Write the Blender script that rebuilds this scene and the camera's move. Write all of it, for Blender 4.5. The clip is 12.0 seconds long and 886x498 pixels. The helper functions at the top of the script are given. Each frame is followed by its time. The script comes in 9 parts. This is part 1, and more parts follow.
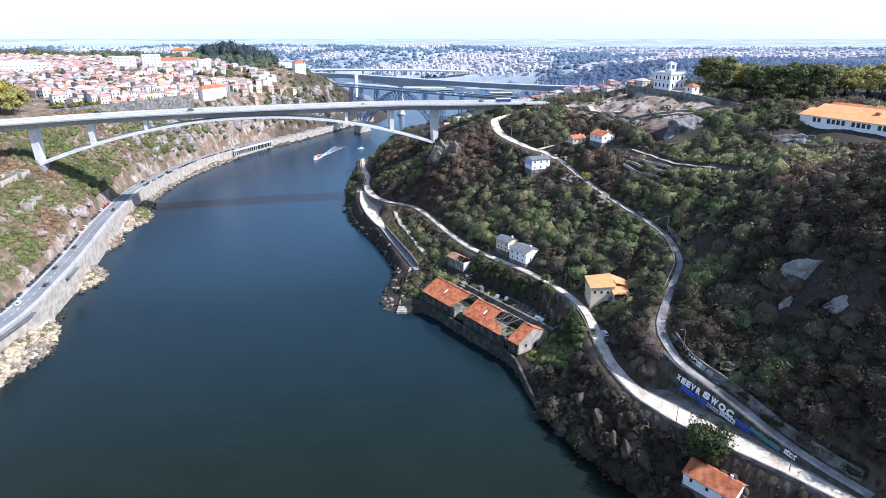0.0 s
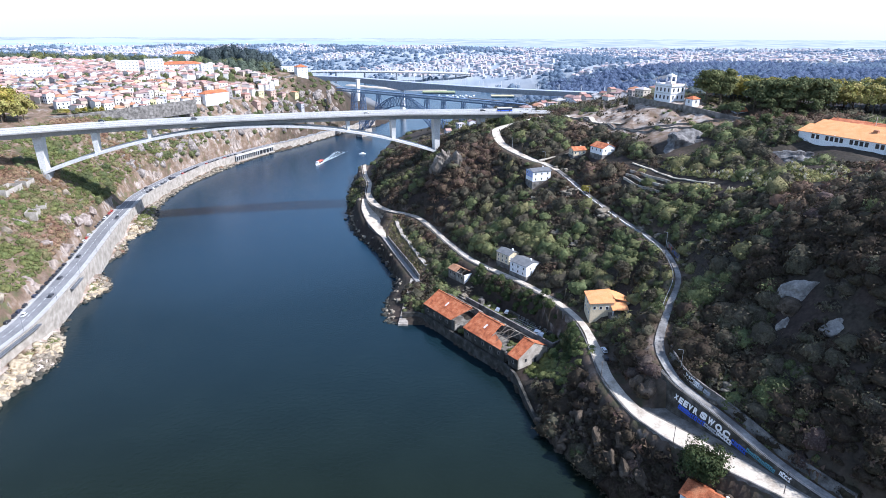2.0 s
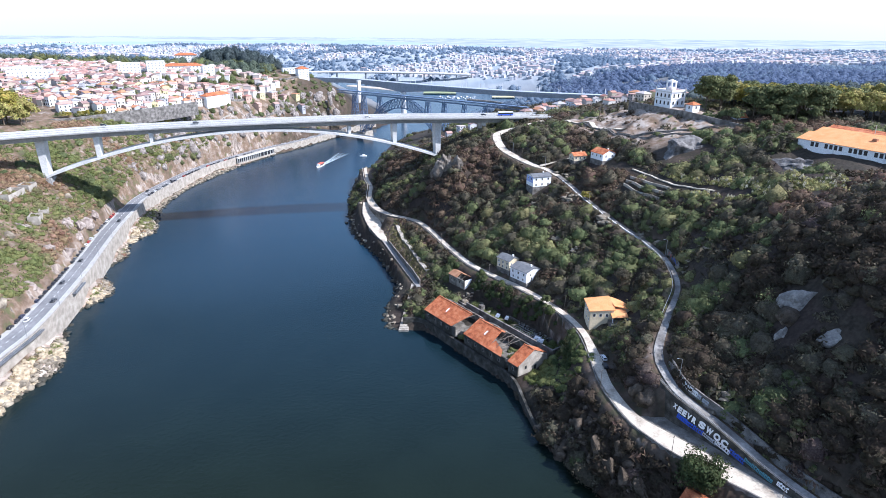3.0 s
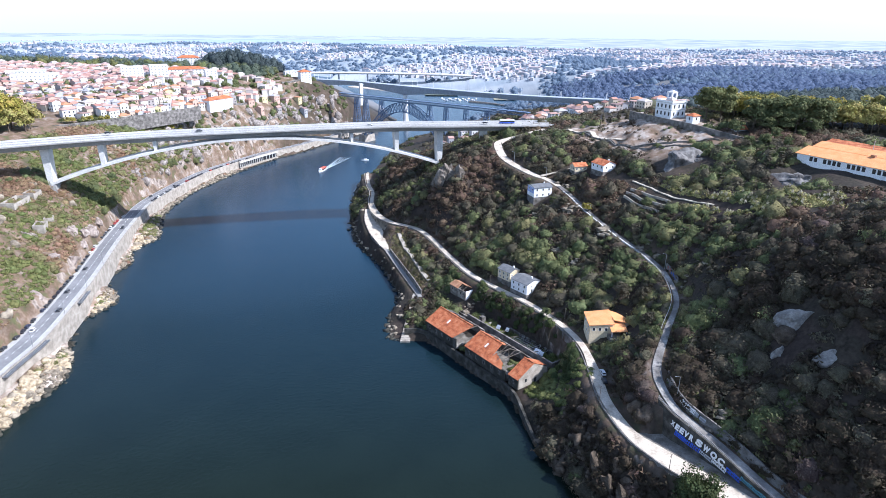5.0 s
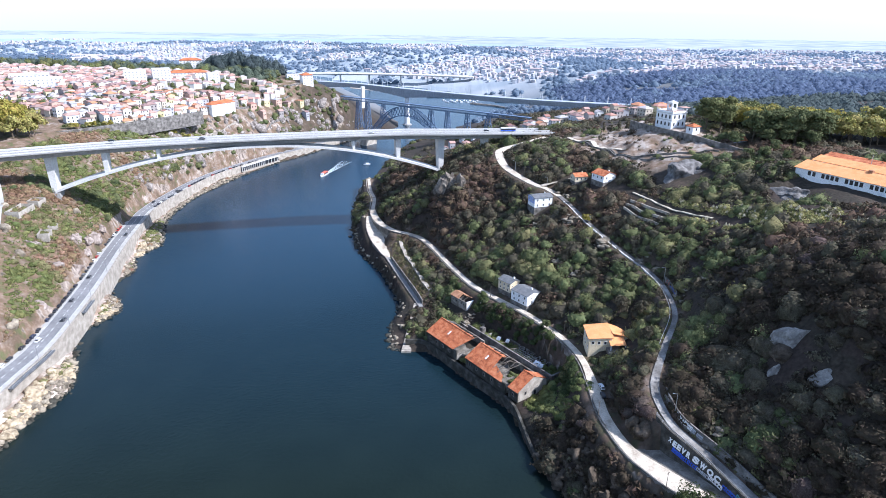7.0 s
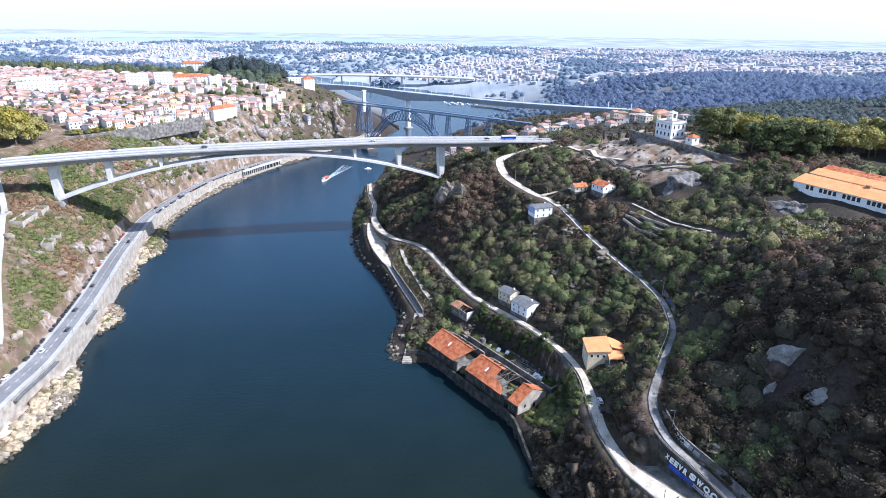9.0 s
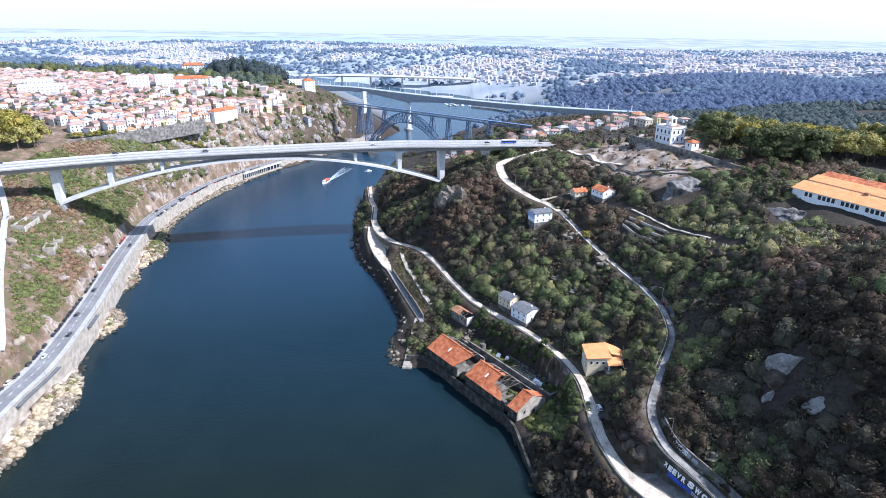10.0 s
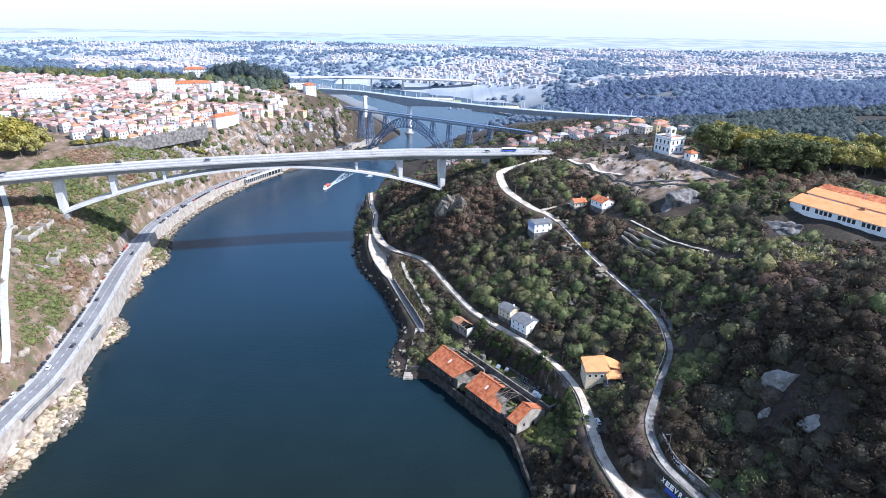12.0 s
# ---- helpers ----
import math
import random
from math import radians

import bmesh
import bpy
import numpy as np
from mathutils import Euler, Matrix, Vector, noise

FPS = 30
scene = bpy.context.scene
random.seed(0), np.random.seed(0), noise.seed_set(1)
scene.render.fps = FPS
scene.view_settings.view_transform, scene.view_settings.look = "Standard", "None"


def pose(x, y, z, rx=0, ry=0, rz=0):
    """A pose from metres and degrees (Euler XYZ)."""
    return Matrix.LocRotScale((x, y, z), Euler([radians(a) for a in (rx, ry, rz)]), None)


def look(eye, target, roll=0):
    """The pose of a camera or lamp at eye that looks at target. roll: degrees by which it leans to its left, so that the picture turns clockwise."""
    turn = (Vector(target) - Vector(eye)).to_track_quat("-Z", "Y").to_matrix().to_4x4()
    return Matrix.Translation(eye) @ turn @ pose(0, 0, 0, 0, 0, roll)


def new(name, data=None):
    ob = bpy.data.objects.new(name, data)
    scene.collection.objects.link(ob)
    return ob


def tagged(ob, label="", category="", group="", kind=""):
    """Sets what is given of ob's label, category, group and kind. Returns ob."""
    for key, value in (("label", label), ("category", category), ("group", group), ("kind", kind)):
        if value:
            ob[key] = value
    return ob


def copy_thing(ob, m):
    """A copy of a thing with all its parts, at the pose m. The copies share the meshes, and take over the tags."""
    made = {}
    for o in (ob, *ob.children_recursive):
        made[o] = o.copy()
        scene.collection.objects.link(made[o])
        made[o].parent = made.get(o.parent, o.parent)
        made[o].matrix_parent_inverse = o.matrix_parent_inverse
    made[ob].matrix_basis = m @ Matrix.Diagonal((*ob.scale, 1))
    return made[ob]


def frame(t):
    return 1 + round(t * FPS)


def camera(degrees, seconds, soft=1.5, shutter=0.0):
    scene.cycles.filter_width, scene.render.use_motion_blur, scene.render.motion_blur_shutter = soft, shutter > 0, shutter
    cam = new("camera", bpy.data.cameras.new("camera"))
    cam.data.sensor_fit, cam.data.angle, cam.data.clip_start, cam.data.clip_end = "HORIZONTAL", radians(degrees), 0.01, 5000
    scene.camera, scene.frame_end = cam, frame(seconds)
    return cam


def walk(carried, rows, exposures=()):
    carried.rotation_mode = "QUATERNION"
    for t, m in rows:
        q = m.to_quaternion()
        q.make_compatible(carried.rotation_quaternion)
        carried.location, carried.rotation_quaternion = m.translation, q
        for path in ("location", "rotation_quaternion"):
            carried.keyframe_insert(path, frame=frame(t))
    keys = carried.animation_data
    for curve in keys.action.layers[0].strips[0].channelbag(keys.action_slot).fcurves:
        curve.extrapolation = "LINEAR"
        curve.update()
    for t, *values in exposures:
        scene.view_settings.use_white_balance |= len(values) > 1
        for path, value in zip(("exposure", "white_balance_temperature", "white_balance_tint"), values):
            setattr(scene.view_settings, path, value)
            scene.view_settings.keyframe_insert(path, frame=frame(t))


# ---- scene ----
# camera and its climb
cam = camera(71.4, 12.0, soft=0.75)
METRES, EYE, TILT, LEAN, TURN = 47.0, 143.0, -20.5, 0.0, 0.0
ROWS = [
    (0.0, 0.0, 0.0, 0.0, 0.0, 0.0, -0.0),
    (0.5, -0.0023, -0.0165, 0.0395, 0.02, -0.03, -0.07),
    (1.0, -0.0024, -0.0316, 0.0788, 0.05, -0.05, -0.13),
    (1.5, -0.004, -0.0473, 0.1181, 0.05, -0.08, -0.2),
    (2.0, -0.0046, -0.0614, 0.1582, 0.07, -0.11, -0.26),
    (2.5, -0.007, -0.0794, 0.1982, 0.1, -0.15, -0.32),
    (3.0, -0.0081, -0.094, 0.236, 0.11, -0.19, -0.39),
    (5.0, -0.0147, -0.1584, 0.3922, 0.2, -0.38, -0.63),
    (5.5, -0.0158, -0.1723, 0.4314, 0.22, -0.44, -0.68),
    (6.0, -0.0159, -0.1865, 0.4701, 0.24, -0.49, -0.74),
    (6.5, -0.0166, -0.2021, 0.5085, 0.27, -0.53, -0.78),
    (7.0, -0.0172, -0.2179, 0.5471, 0.29, -0.57, -0.82),
    (9.0, -0.0187, -0.2733, 0.701, 0.35, -0.72, -0.96),
    (9.5, -0.0206, -0.2881, 0.7401, 0.36, -0.77, -1.0),
    (10.0, -0.0203, -0.3028, 0.7785, 0.37, -0.8, -1.02),
    (10.5, -0.0203, -0.3175, 0.816, 0.38, -0.83, -1.03),
    (11.0, -0.0218, -0.3328, 0.8544, 0.4, -0.85, -1.04),
    (11.5, -0.023, -0.3475, 0.893, 0.4, -0.88, -1.06),
    (12.0, -0.0231, -0.3618, 0.9312, 0.41, -0.9, -1.07),
]
walk(cam, [(t, pose(0, 0, EYE, TILT, LEAN, TURN) @ pose(METRES * x, METRES * y, METRES * z, 90 + pitch, roll, yaw)) for t, x, y, z, yaw, pitch, roll in ROWS],
     exposures=[(0.0, 0.75, 5620, 14), (12.0, 0.76, 5620, 14)])

# daylight: early afternoon sun from the south bank, thin haze
SUN_EL, SUN_DIR = 42.5, (0.95, -0.26)
SUN_AZ = math.atan2(SUN_DIR[0], SUN_DIR[1])
world = bpy.data.worlds.new("sky")
scene.world = world
world.use_nodes = True
wn = world.node_tree
sky = wn.nodes.new("ShaderNodeTexSky")
sky.sky_type, sky.sun_disc = "NISHITA", False
sky.sun_elevation, sky.sun_rotation = radians(SUN_EL), SUN_AZ
sky.air_density, sky.dust_density, sky.ozone_density, sky.altitude = 1.0, 1.0, 1.0, 100
background = wn.nodes["Background"]
background.inputs["Strength"].default_value = 0.098
haze = wn.nodes.new("ShaderNodeVectorMath")
haze.operation = "ADD"
# whitish summer haze, thickest towards the horizon
to_sky, height, thick, veil = wn.nodes.new("ShaderNodeTexCoord"), wn.nodes.new("ShaderNodeSeparateXYZ"), wn.nodes.new("ShaderNodeMapRange"), wn.nodes.new("ShaderNodeVectorMath")
thick.inputs[1].default_value, thick.inputs[2].default_value = 0.0, 0.55
thick.inputs[3].default_value, thick.inputs[4].default_value = 1.0, 0.25
veil.operation = "SCALE"
veil.inputs[0].default_value = (3.3, 4.1, 5.0)
wn.links.new(to_sky.outputs["Generated"], height.inputs[0])
wn.links.new(height.outputs[2], thick.inputs[0])
wn.links.new(thick.outputs[0], veil.inputs[3])
wn.links.new(veil.outputs[0], haze.inputs[1])
wn.links.new(sky.outputs[0], haze.inputs[0])
wn.links.new(haze.outputs[0], background.inputs["Color"])
sun = new("sun", bpy.data.lights.new("sun", "SUN"))
sun.data.energy, sun.data.angle, sun.data.color = 5.0, radians(0.53), (1.0, 0.95, 0.88)
ce = math.cos(radians(SUN_EL))
sun.matrix_world = look((SUN_DIR[0] * ce * 900, SUN_DIR[1] * ce * 900, math.sin(radians(SUN_EL)) * 900), (0, 0, 0))


# ---- materials ----
def material(name, colours, scale=1.0, rough=0.9, bump=0.0, metal=0.0, fine=8.0, random_by="", spread=0.15, detail=5.0, spec=0.3):
    """Noise between colours at one scale, a finer grain over it, and relief; random_by 'object' or 'island' varies the brightness."""
    m = bpy.data.materials.new(name)
    m.use_nodes = True
    n, l = m.node_tree.nodes, m.node_tree.links
    b = n["Principled BSDF"]
    b.inputs["Roughness"].default_value, b.inputs["Metallic"].default_value = rough, metal
    b.inputs["Specular IOR Level"].default_value = spec
    co = n.new("ShaderNodeTexCoord")
    n1, n2 = n.new("ShaderNodeTexNoise"), n.new("ShaderNodeTexNoise")
    n1.inputs["Scale"].default_value, n2.inputs["Scale"].default_value = scale, scale * fine
    n1.inputs["Detail"].default_value, n2.inputs["Detail"].default_value = detail, 3.0
    for k in (n1, n2):
        l.new(co.outputs["Object"], k.inputs["Vector"])
    ramp = n.new("ShaderNodeValToRGB")
    e = ramp.color_ramp.elements
    while len(e) < len(colours):
        e.new(0.5)
    for i, c in enumerate(colours):
        e[i].position = 0.30 + 0.40 * i / max(1, len(colours) - 1)
        e[i].color = (*c, 1)
    l.new(n1.outputs[0], ramp.inputs[0])
    grain = n.new("ShaderNodeMapRange")
    grain.inputs[1].default_value, grain.inputs[2].default_value = 0.3, 0.7
    grain.inputs[3].default_value, grain.inputs[4].default_value = 1 - spread, 1 + spread
    l.new(n2.outputs[0], grain.inputs[0])
    mul = n.new("ShaderNodeVectorMath")
    mul.operation = "SCALE"
    l.new(ramp.outputs[0], mul.inputs[0])
    l.new(grain.outputs[0], mul.inputs[3])
    out = mul.outputs[0]
    if random_by:
        src = n.new("ShaderNodeObjectInfo").outputs["Random"] if random_by == "object" else n.new("ShaderNodeNewGeometry").outputs["Random Per Island"]
        hs = n.new("ShaderNodeHueSaturation")
        mr, mh = n.new("ShaderNodeMapRange"), n.new("ShaderNodeMapRange")
        mr.inputs[3].default_value, mr.inputs[4].default_value = 0.78, 1.22
        mh.inputs[3].default_value, mh.inputs[4].default_value = 0.475, 0.525
        l.new(src, mr.inputs[0])
        frac = n.new("ShaderNodeMath")
        frac.operation = "MULTIPLY"
        frac.inputs[1].default_value = 7.31
        wrap = n.new("ShaderNodeMath")
        wrap.operation = "FRACT"
        l.new(src, frac.inputs[0])
        l.new(frac.outputs[0], wrap.inputs[0])
        l.new(wrap.outputs[0], mh.inputs[0])
        l.new(mr.outputs[0], hs.inputs["Value"])
        l.new(mh.outputs[0], hs.inputs["Hue"])
        l.new(out, hs.inputs["Color"])
        out = hs.outputs[0]
    l.new(out, b.inputs["Base Color"])
    if bump:
        bp = n.new("ShaderNodeBump")
        bp.inputs["Strength"].default_value, bp.inputs["Distance"].default_value = min(1.0, bump), 0.3
        l.new(n2.outputs[0], bp.inputs["Height"])
        l.new(bp.outputs[0], b.inputs["Normal"])
    return m


def palette_material(name, colours, rough=0.85, by="object"):
    """One paint out of a palette for each object or piece, lightly stained."""
    m = material(name, [(0.88, 0.88, 0.88), (1, 1, 1)], 0.25, rough, 0.0, spread=0.08)
    n, l = m.node_tree.nodes, m.node_tree.links
    src = n.new("ShaderNodeObjectInfo").outputs["Random"] if by == "object" else n.new("ShaderNodeNewGeometry").outputs["Random Per Island"]
    ramp = n.new("ShaderNodeValToRGB")
    ramp.color_ramp.interpolation = "CONSTANT"
    e = ramp.color_ramp.elements
    while len(e) < len(colours):
        e.new(0.5)
    for i, c in enumerate(colours):
        e[i].position, e[i].color = i / len(colours), (*c, 1)
    l.new(src, ramp.inputs[0])
    b = n["Principled BSDF"]
    old = b.inputs["Base Color"].links[0].from_socket
    mix = n.new("ShaderNodeVectorMath")
    mix.operation = "MULTIPLY"
    l.new(old, mix.inputs[0])
    l.new(ramp.outputs[0], mix.inputs[1])
    l.new(mix.outputs[0], b.inputs["Base Color"])
    return m


CONCRETE = material("concrete", [(0.27, 0.266, 0.26), (0.335, 0.328, 0.318)], 0.12, 0.85, 0.1)
WHITE_CONCRETE = material("pale_concrete", [(0.50, 0.49, 0.47), (0.61, 0.60, 0.58)], 0.15, 0.8)
# distance haze is put into this concrete as a bluish cast
RAIL_CONCRETE = material("haze_blue_concrete", [(0.31, 0.345, 0.39), (0.38, 0.415, 0.46)], 0.05, 0.85)
OLD_STONE = material("granite_wall", [(0.07, 0.064, 0.058), (0.16, 0.148, 0.135), (0.27, 0.25, 0.23)], 0.35, 0.95, 0.6)
PALE_STONE = material("pale_granite_wall", [(0.24, 0.21, 0.175), (0.34, 0.305, 0.26), (0.43, 0.39, 0.335)], 0.3, 0.95, 0.6)
ROCK = material("rock", [(0.08, 0.068, 0.056), (0.18, 0.155, 0.13), (0.32, 0.28, 0.235)], 0.22, 0.95, 0.9)
SHORE_ROCK = material("shore_rock", [(0.085, 0.072, 0.055), (0.22, 0.185, 0.14), (0.38, 0.33, 0.25)], 0.3, 0.95, 0.9)
# granite for walls turned from the sun, their shade put into its colour
SHADED_STONE = material("shade_darkened_granite", [(0.026, 0.026, 0.020), (0.055, 0.052, 0.045), (0.11, 0.104, 0.092)], 0.35, 0.95, 0.6)
CLIFF_ROCK = material("dark_cliff_rock", [(0.032, 0.025, 0.018), (0.085, 0.066, 0.048), (0.165, 0.130, 0.098)], 0.25, 0.95, 0.9)
GREY_ROCK = material("grey_rock", [(0.115, 0.106, 0.096), (0.26, 0.243, 0.222), (0.42, 0.395, 0.36)], 0.2, 0.95, 0.8)
ASPHALT = material("asphalt", [(0.16, 0.16, 0.165), (0.24, 0.24, 0.245)], 0.08, 0.9, 0.2)
DUSTY_ROAD = material("dusty_road", [(0.34, 0.285, 0.225), (0.51, 0.445, 0.36), (0.62, 0.55, 0.46)], 0.18, 0.95, 0.2)
LANE_GREY = material("patchy_grey_lane", [(0.12, 0.112, 0.104), (0.235, 0.222, 0.208), (0.40, 0.38, 0.35)], 0.15, 0.95, 0.3)
# asphalt darkened in its colour for the slope's shade over the lane
SHADED_ASPHALT = material("shade_dark_asphalt", [(0.075, 0.070, 0.068), (0.13, 0.123, 0.118), (0.24, 0.225, 0.21)], 0.22, 0.95, 0.3)
# the wall's cast shadow on the verge is put into this earth colour
VERGE = material("shadow_dark_earth", [(0.09, 0.08, 0.066), (0.16, 0.145, 0.125), (0.25, 0.23, 0.20)], 0.25, 0.95, 0.4)
WORN_ROAD = material("worn_asphalt", [(0.22, 0.215, 0.21), (0.29, 0.282, 0.27)], 0.2, 0.95, 0.2)
DARK_VOID = material("dark_glass", [(0.02, 0.022, 0.025), (0.04, 0.042, 0.05)], 0.5, 0.25, spec=0.5)
PALE_GLASS = material("grey_shuttered_glass", [(0.13, 0.14, 0.16), (0.24, 0.25, 0.27)], 0.5, 0.3, spec=0.5)
STEEL_BLUE = material("blue_grey_steel", [(0.085, 0.135, 0.22), (0.14, 0.20, 0.31)], 0.3, 0.55, spec=0.4)
TILE_OLD = material("old_clay_tiles", [(0.20, 0.062, 0.028), (0.42, 0.130, 0.055), (0.50, 0.215, 0.105)], 0.45, 0.9, 0.5, spread=0.25)
TILE_NEW = material("orange_clay_tiles", [(0.62, 0.27, 0.10), (0.72, 0.34, 0.15)], 0.3, 0.9, 0.4)
WHITE_PAINT = material("white_paint", [(0.72, 0.73, 0.74), (0.82, 0.82, 0.82)], 0.25, 0.8)
WOOD_GREY = material("grey_timber", [(0.085, 0.072, 0.060), (0.18, 0.155, 0.13)], 1.2, 0.9)
GREY_ROOF = material("grey_sheet_roof", [(0.10, 0.105, 0.11), (0.17, 0.175, 0.185)], 0.5, 0.9, 0.2)
LINE_PAINT = material("road_marking", [(0.62, 0.62, 0.60), (0.75, 0.75, 0.73)], 1.0, 0.8)
METAL = material("galvanised_steel", [(0.36, 0.37, 0.38), (0.5, 0.5, 0.51)], 2.0, 0.45, metal=0.7)


def leaf_material(name, dark, light, rough=0.7, through_light=0.22, spread=0.30):
    m = material(name, [dark, light], 0.12, rough, 0.55, random_by="island" if spread > 0.25 else "", spread=spread, spec=0.15, fine=16)
    n, l = m.node_tree.nodes, m.node_tree.links
    b = n["Principled BSDF"]
    tr, mix = n.new("ShaderNodeBsdfTranslucent"), n.new("ShaderNodeMixShader")
    mix.inputs[0].default_value = through_light
    l.new(b.inputs["Base Color"].links[0].from_socket, tr.inputs["Color"])
    l.new(b.outputs[0], mix.inputs[1])
    l.new(tr.outputs[0], mix.inputs[2])
    l.new(mix.outputs[0], n["Material Output"].inputs["Surface"])
    return m


LEAF_DARK = leaf_material("dark_scrub_leaves", (0.062, 0.055, 0.038), (0.128, 0.114, 0.074))
LEAF_WEED = leaf_material("yellow_green_weeds", (0.26, 0.245, 0.090), (0.46, 0.42, 0.19))
LEAF_NEAR = leaf_material("dark_glossy_tree_leaves", (0.034, 0.046, 0.018), (0.078, 0.100, 0.038))
LEAF_STRAW = leaf_material("straw_grass", (0.20, 0.155, 0.085), (0.36, 0.29, 0.17))
# the slope's shade is put into this leaf colour
LEAF_SHADE = leaf_material("shade_painted_leaves", (0.043, 0.033, 0.022), (0.072, 0.056, 0.037))
LEAF_RUST = leaf_material("rusty_bracken", (0.090, 0.062, 0.043), (0.165, 0.114, 0.076))
LEAF_GREEN = leaf_material("green_leaves", (0.077, 0.092, 0.040), (0.168, 0.184, 0.080))
LEAF_OLIVE = leaf_material("olive_leaves", (0.135, 0.130, 0.060), (0.22, 0.205, 0.094))
LEAF_DRY = leaf_material("dry_brush", (0.085, 0.062, 0.053), (0.150, 0.112, 0.092))
LEAF_BANK = leaf_material("sunny_bramble_leaves", (0.100, 0.118, 0.038), (0.195, 0.208, 0.080))
LEAF_HEATH = leaf_material("rusty_heath", (0.185, 0.112, 0.068), (0.31, 0.215, 0.135))
PAVING = material("pale_paving", [(0.34, 0.33, 0.31), (0.46, 0.45, 0.42)], 0.3, 0.9)
LEAF_YELLOW = leaf_material("yellowing_leaves", (0.20, 0.18, 0.035), (0.40, 0.33, 0.08))
LEAF_PLANE = leaf_material("plane_tree_leaves", (0.095, 0.102, 0.040), (0.19, 0.20, 0.080))
LEAF_GROVE = leaf_material("dark_grove_leaves", (0.081, 0.092, 0.040), (0.158, 0.174, 0.074))
LEAF_AUTUMN = leaf_material("olive_autumn_leaves", (0.24, 0.215, 0.070), (0.42, 0.375, 0.125))
BARK = material("bark", [(0.08, 0.06, 0.045), (0.18, 0.14, 0.10)], 1.5, 0.95, 0.5)


# ---- mesh helpers ----
def mesh_object(name, bm, mat_, smooth=False):
    me = bpy.data.meshes.new(name)
    bm.to_mesh(me)
    bm.free()
    me.materials.append(mat_)
    if smooth:
        me.shade_smooth()
    return new(name, me)


def part(name, bm, mat_, parent, label="", smooth=False):
    ob = mesh_object(name, bm, mat_, smooth)
    ob.parent = parent
    return tagged(ob, label) if label else ob


def from_arrays(name, verts, faces, mat_, smooth=False):
    me = bpy.data.meshes.new(name)
    me.from_pydata(verts, [], faces)
    me.materials.append(mat_)
    if smooth:
        me.shade_smooth()
    return new(name, me)


def thing(name, x, y, z, rot, label, category, group="", kind=""):
    ob = new(name)
    ob.empty_display_size = 0.5
    ob.matrix_world = pose(x, y, z, 0, 0, rot)
    return tagged(ob, label, category, group, kind)


def hexa(bm, lo, hi):
    """A solid between two quads of four points."""
    v = [bm.verts.new(p) for p in (*lo, *hi)]
    for f in ((3, 2, 1, 0), (4, 5, 6, 7), (0, 1, 5, 4), (1, 2, 6, 5), (2, 3, 7, 6), (3, 0, 4, 7)):
        bm.faces.new([v[i] for i in f])
    return v


def box(bm, x0, y0, z0, x1, y1, z1):
    return hexa(bm, ((x0, y0, z0), (x1, y0, z0), (x1, y1, z0), (x0, y1, z0)), ((x0, y0, z1), (x1, y0, z1), (x1, y1, z1), (x0, y1, z1)))


def bar(bm, a, b, w, h=None):
    """A square bar from a to b."""
    a, b = Vector(a), Vector(b)
    t = (b - a).normalized()
    side = t.cross(Vector((0, 0, 1)))
    if side.length < 1e-3:
        side = Vector((1, 0, 0))
    side.normalize()
    up = side.cross(t)
    s, u = side * w / 2, up * (h or w) / 2
    hexa(bm, [a - s - u, a + s - u, a + s + u, a - s + u], [b - s - u, b + s - u, b + s + u, b - s + u])


def tube(bm, a, b, r0, r1, n=8):
    a, b = Vector(a), Vector(b)
    t = (b - a).normalized()
    s = t.orthogonal().normalized()
    u = t.cross(s)
    rings = [[bm.verts.new(p + (s * math.cos(k * math.tau / n) + u * math.sin(k * math.tau / n)) * r) for k in range(n)] for p, r in ((a, r0), (b, r1))]
    for k in range(n):
        bm.faces.new((rings[0][k], rings[0][(k + 1) % n], rings[1][(k + 1) % n], rings[1][k]))
    bm.faces.new(rings[1])
    bm.faces.new(rings[0][::-1])


def spline(pts, step):
    """A smooth line through plan points, resampled at about that step."""
    p = np.array(pts, float)
    q = np.vstack([2 * p[0] - p[1], p, 2 * p[-1] - p[-2]])
    out = []
    for i in range(1, len(q) - 2):
        n = max(1, int(round(np.linalg.norm(q[i + 1][:2] - q[i][:2]) / step)))
        for k in range(n):
            t = k / n
            out.append(0.5 * (2 * q[i] + (q[i + 1] - q[i - 1]) * t + (2 * q[i - 1] - 5 * q[i] + 4 * q[i + 1] - q[i + 2]) * t * t + (3 * q[i] - q[i - 1] - 3 * q[i + 1] + q[i + 2]) * t ** 3))
    out.append(p[-1])
    return np.array(out)


def sweep(bm, path, profile, closed=True, flat=True):
    """A cross-section of (side, up) points carried along a path; side is to the right of the way."""
    path = [Vector(p) for p in path]
    rings = []
    for i, p in enumerate(path):
        t = (path[min(i + 1, len(path) - 1)] - path[max(i - 1, 0)]).normalized()
        side = t.cross(Vector((0, 0, 1))).normalized()
        up = Vector((0, 0, 1)) if flat else side.cross(t)
        rings.append([bm.verts.new(p + side * a + up * b) for a, b in profile])
    m = len(profile)
    for r0, r1 in zip(rings, rings[1:]):
        for k in range(m if closed else m - 1):
            bm.faces.new((r0[k], r0[(k + 1) % m], r1[(k + 1) % m], r1[k]))
    if closed:
        bm.faces.new(rings[0][::-1])
        bm.faces.new(rings[-1])
    bmesh.ops.recalc_face_normals(bm, faces=bm.faces)


def offset(path, d, dz=0.0):
    """A path moved sideways to its right."""
    p = np.array(path, float)
    t = np.gradient(p[:, :2], axis=0)
    t /= np.linalg.norm(t, axis=1)[:, None]
    q = p.copy()
    q[:, 0] += t[:, 1] * d
    q[:, 1] -= t[:, 0] * d
    q[:, 2] += dz
    return q


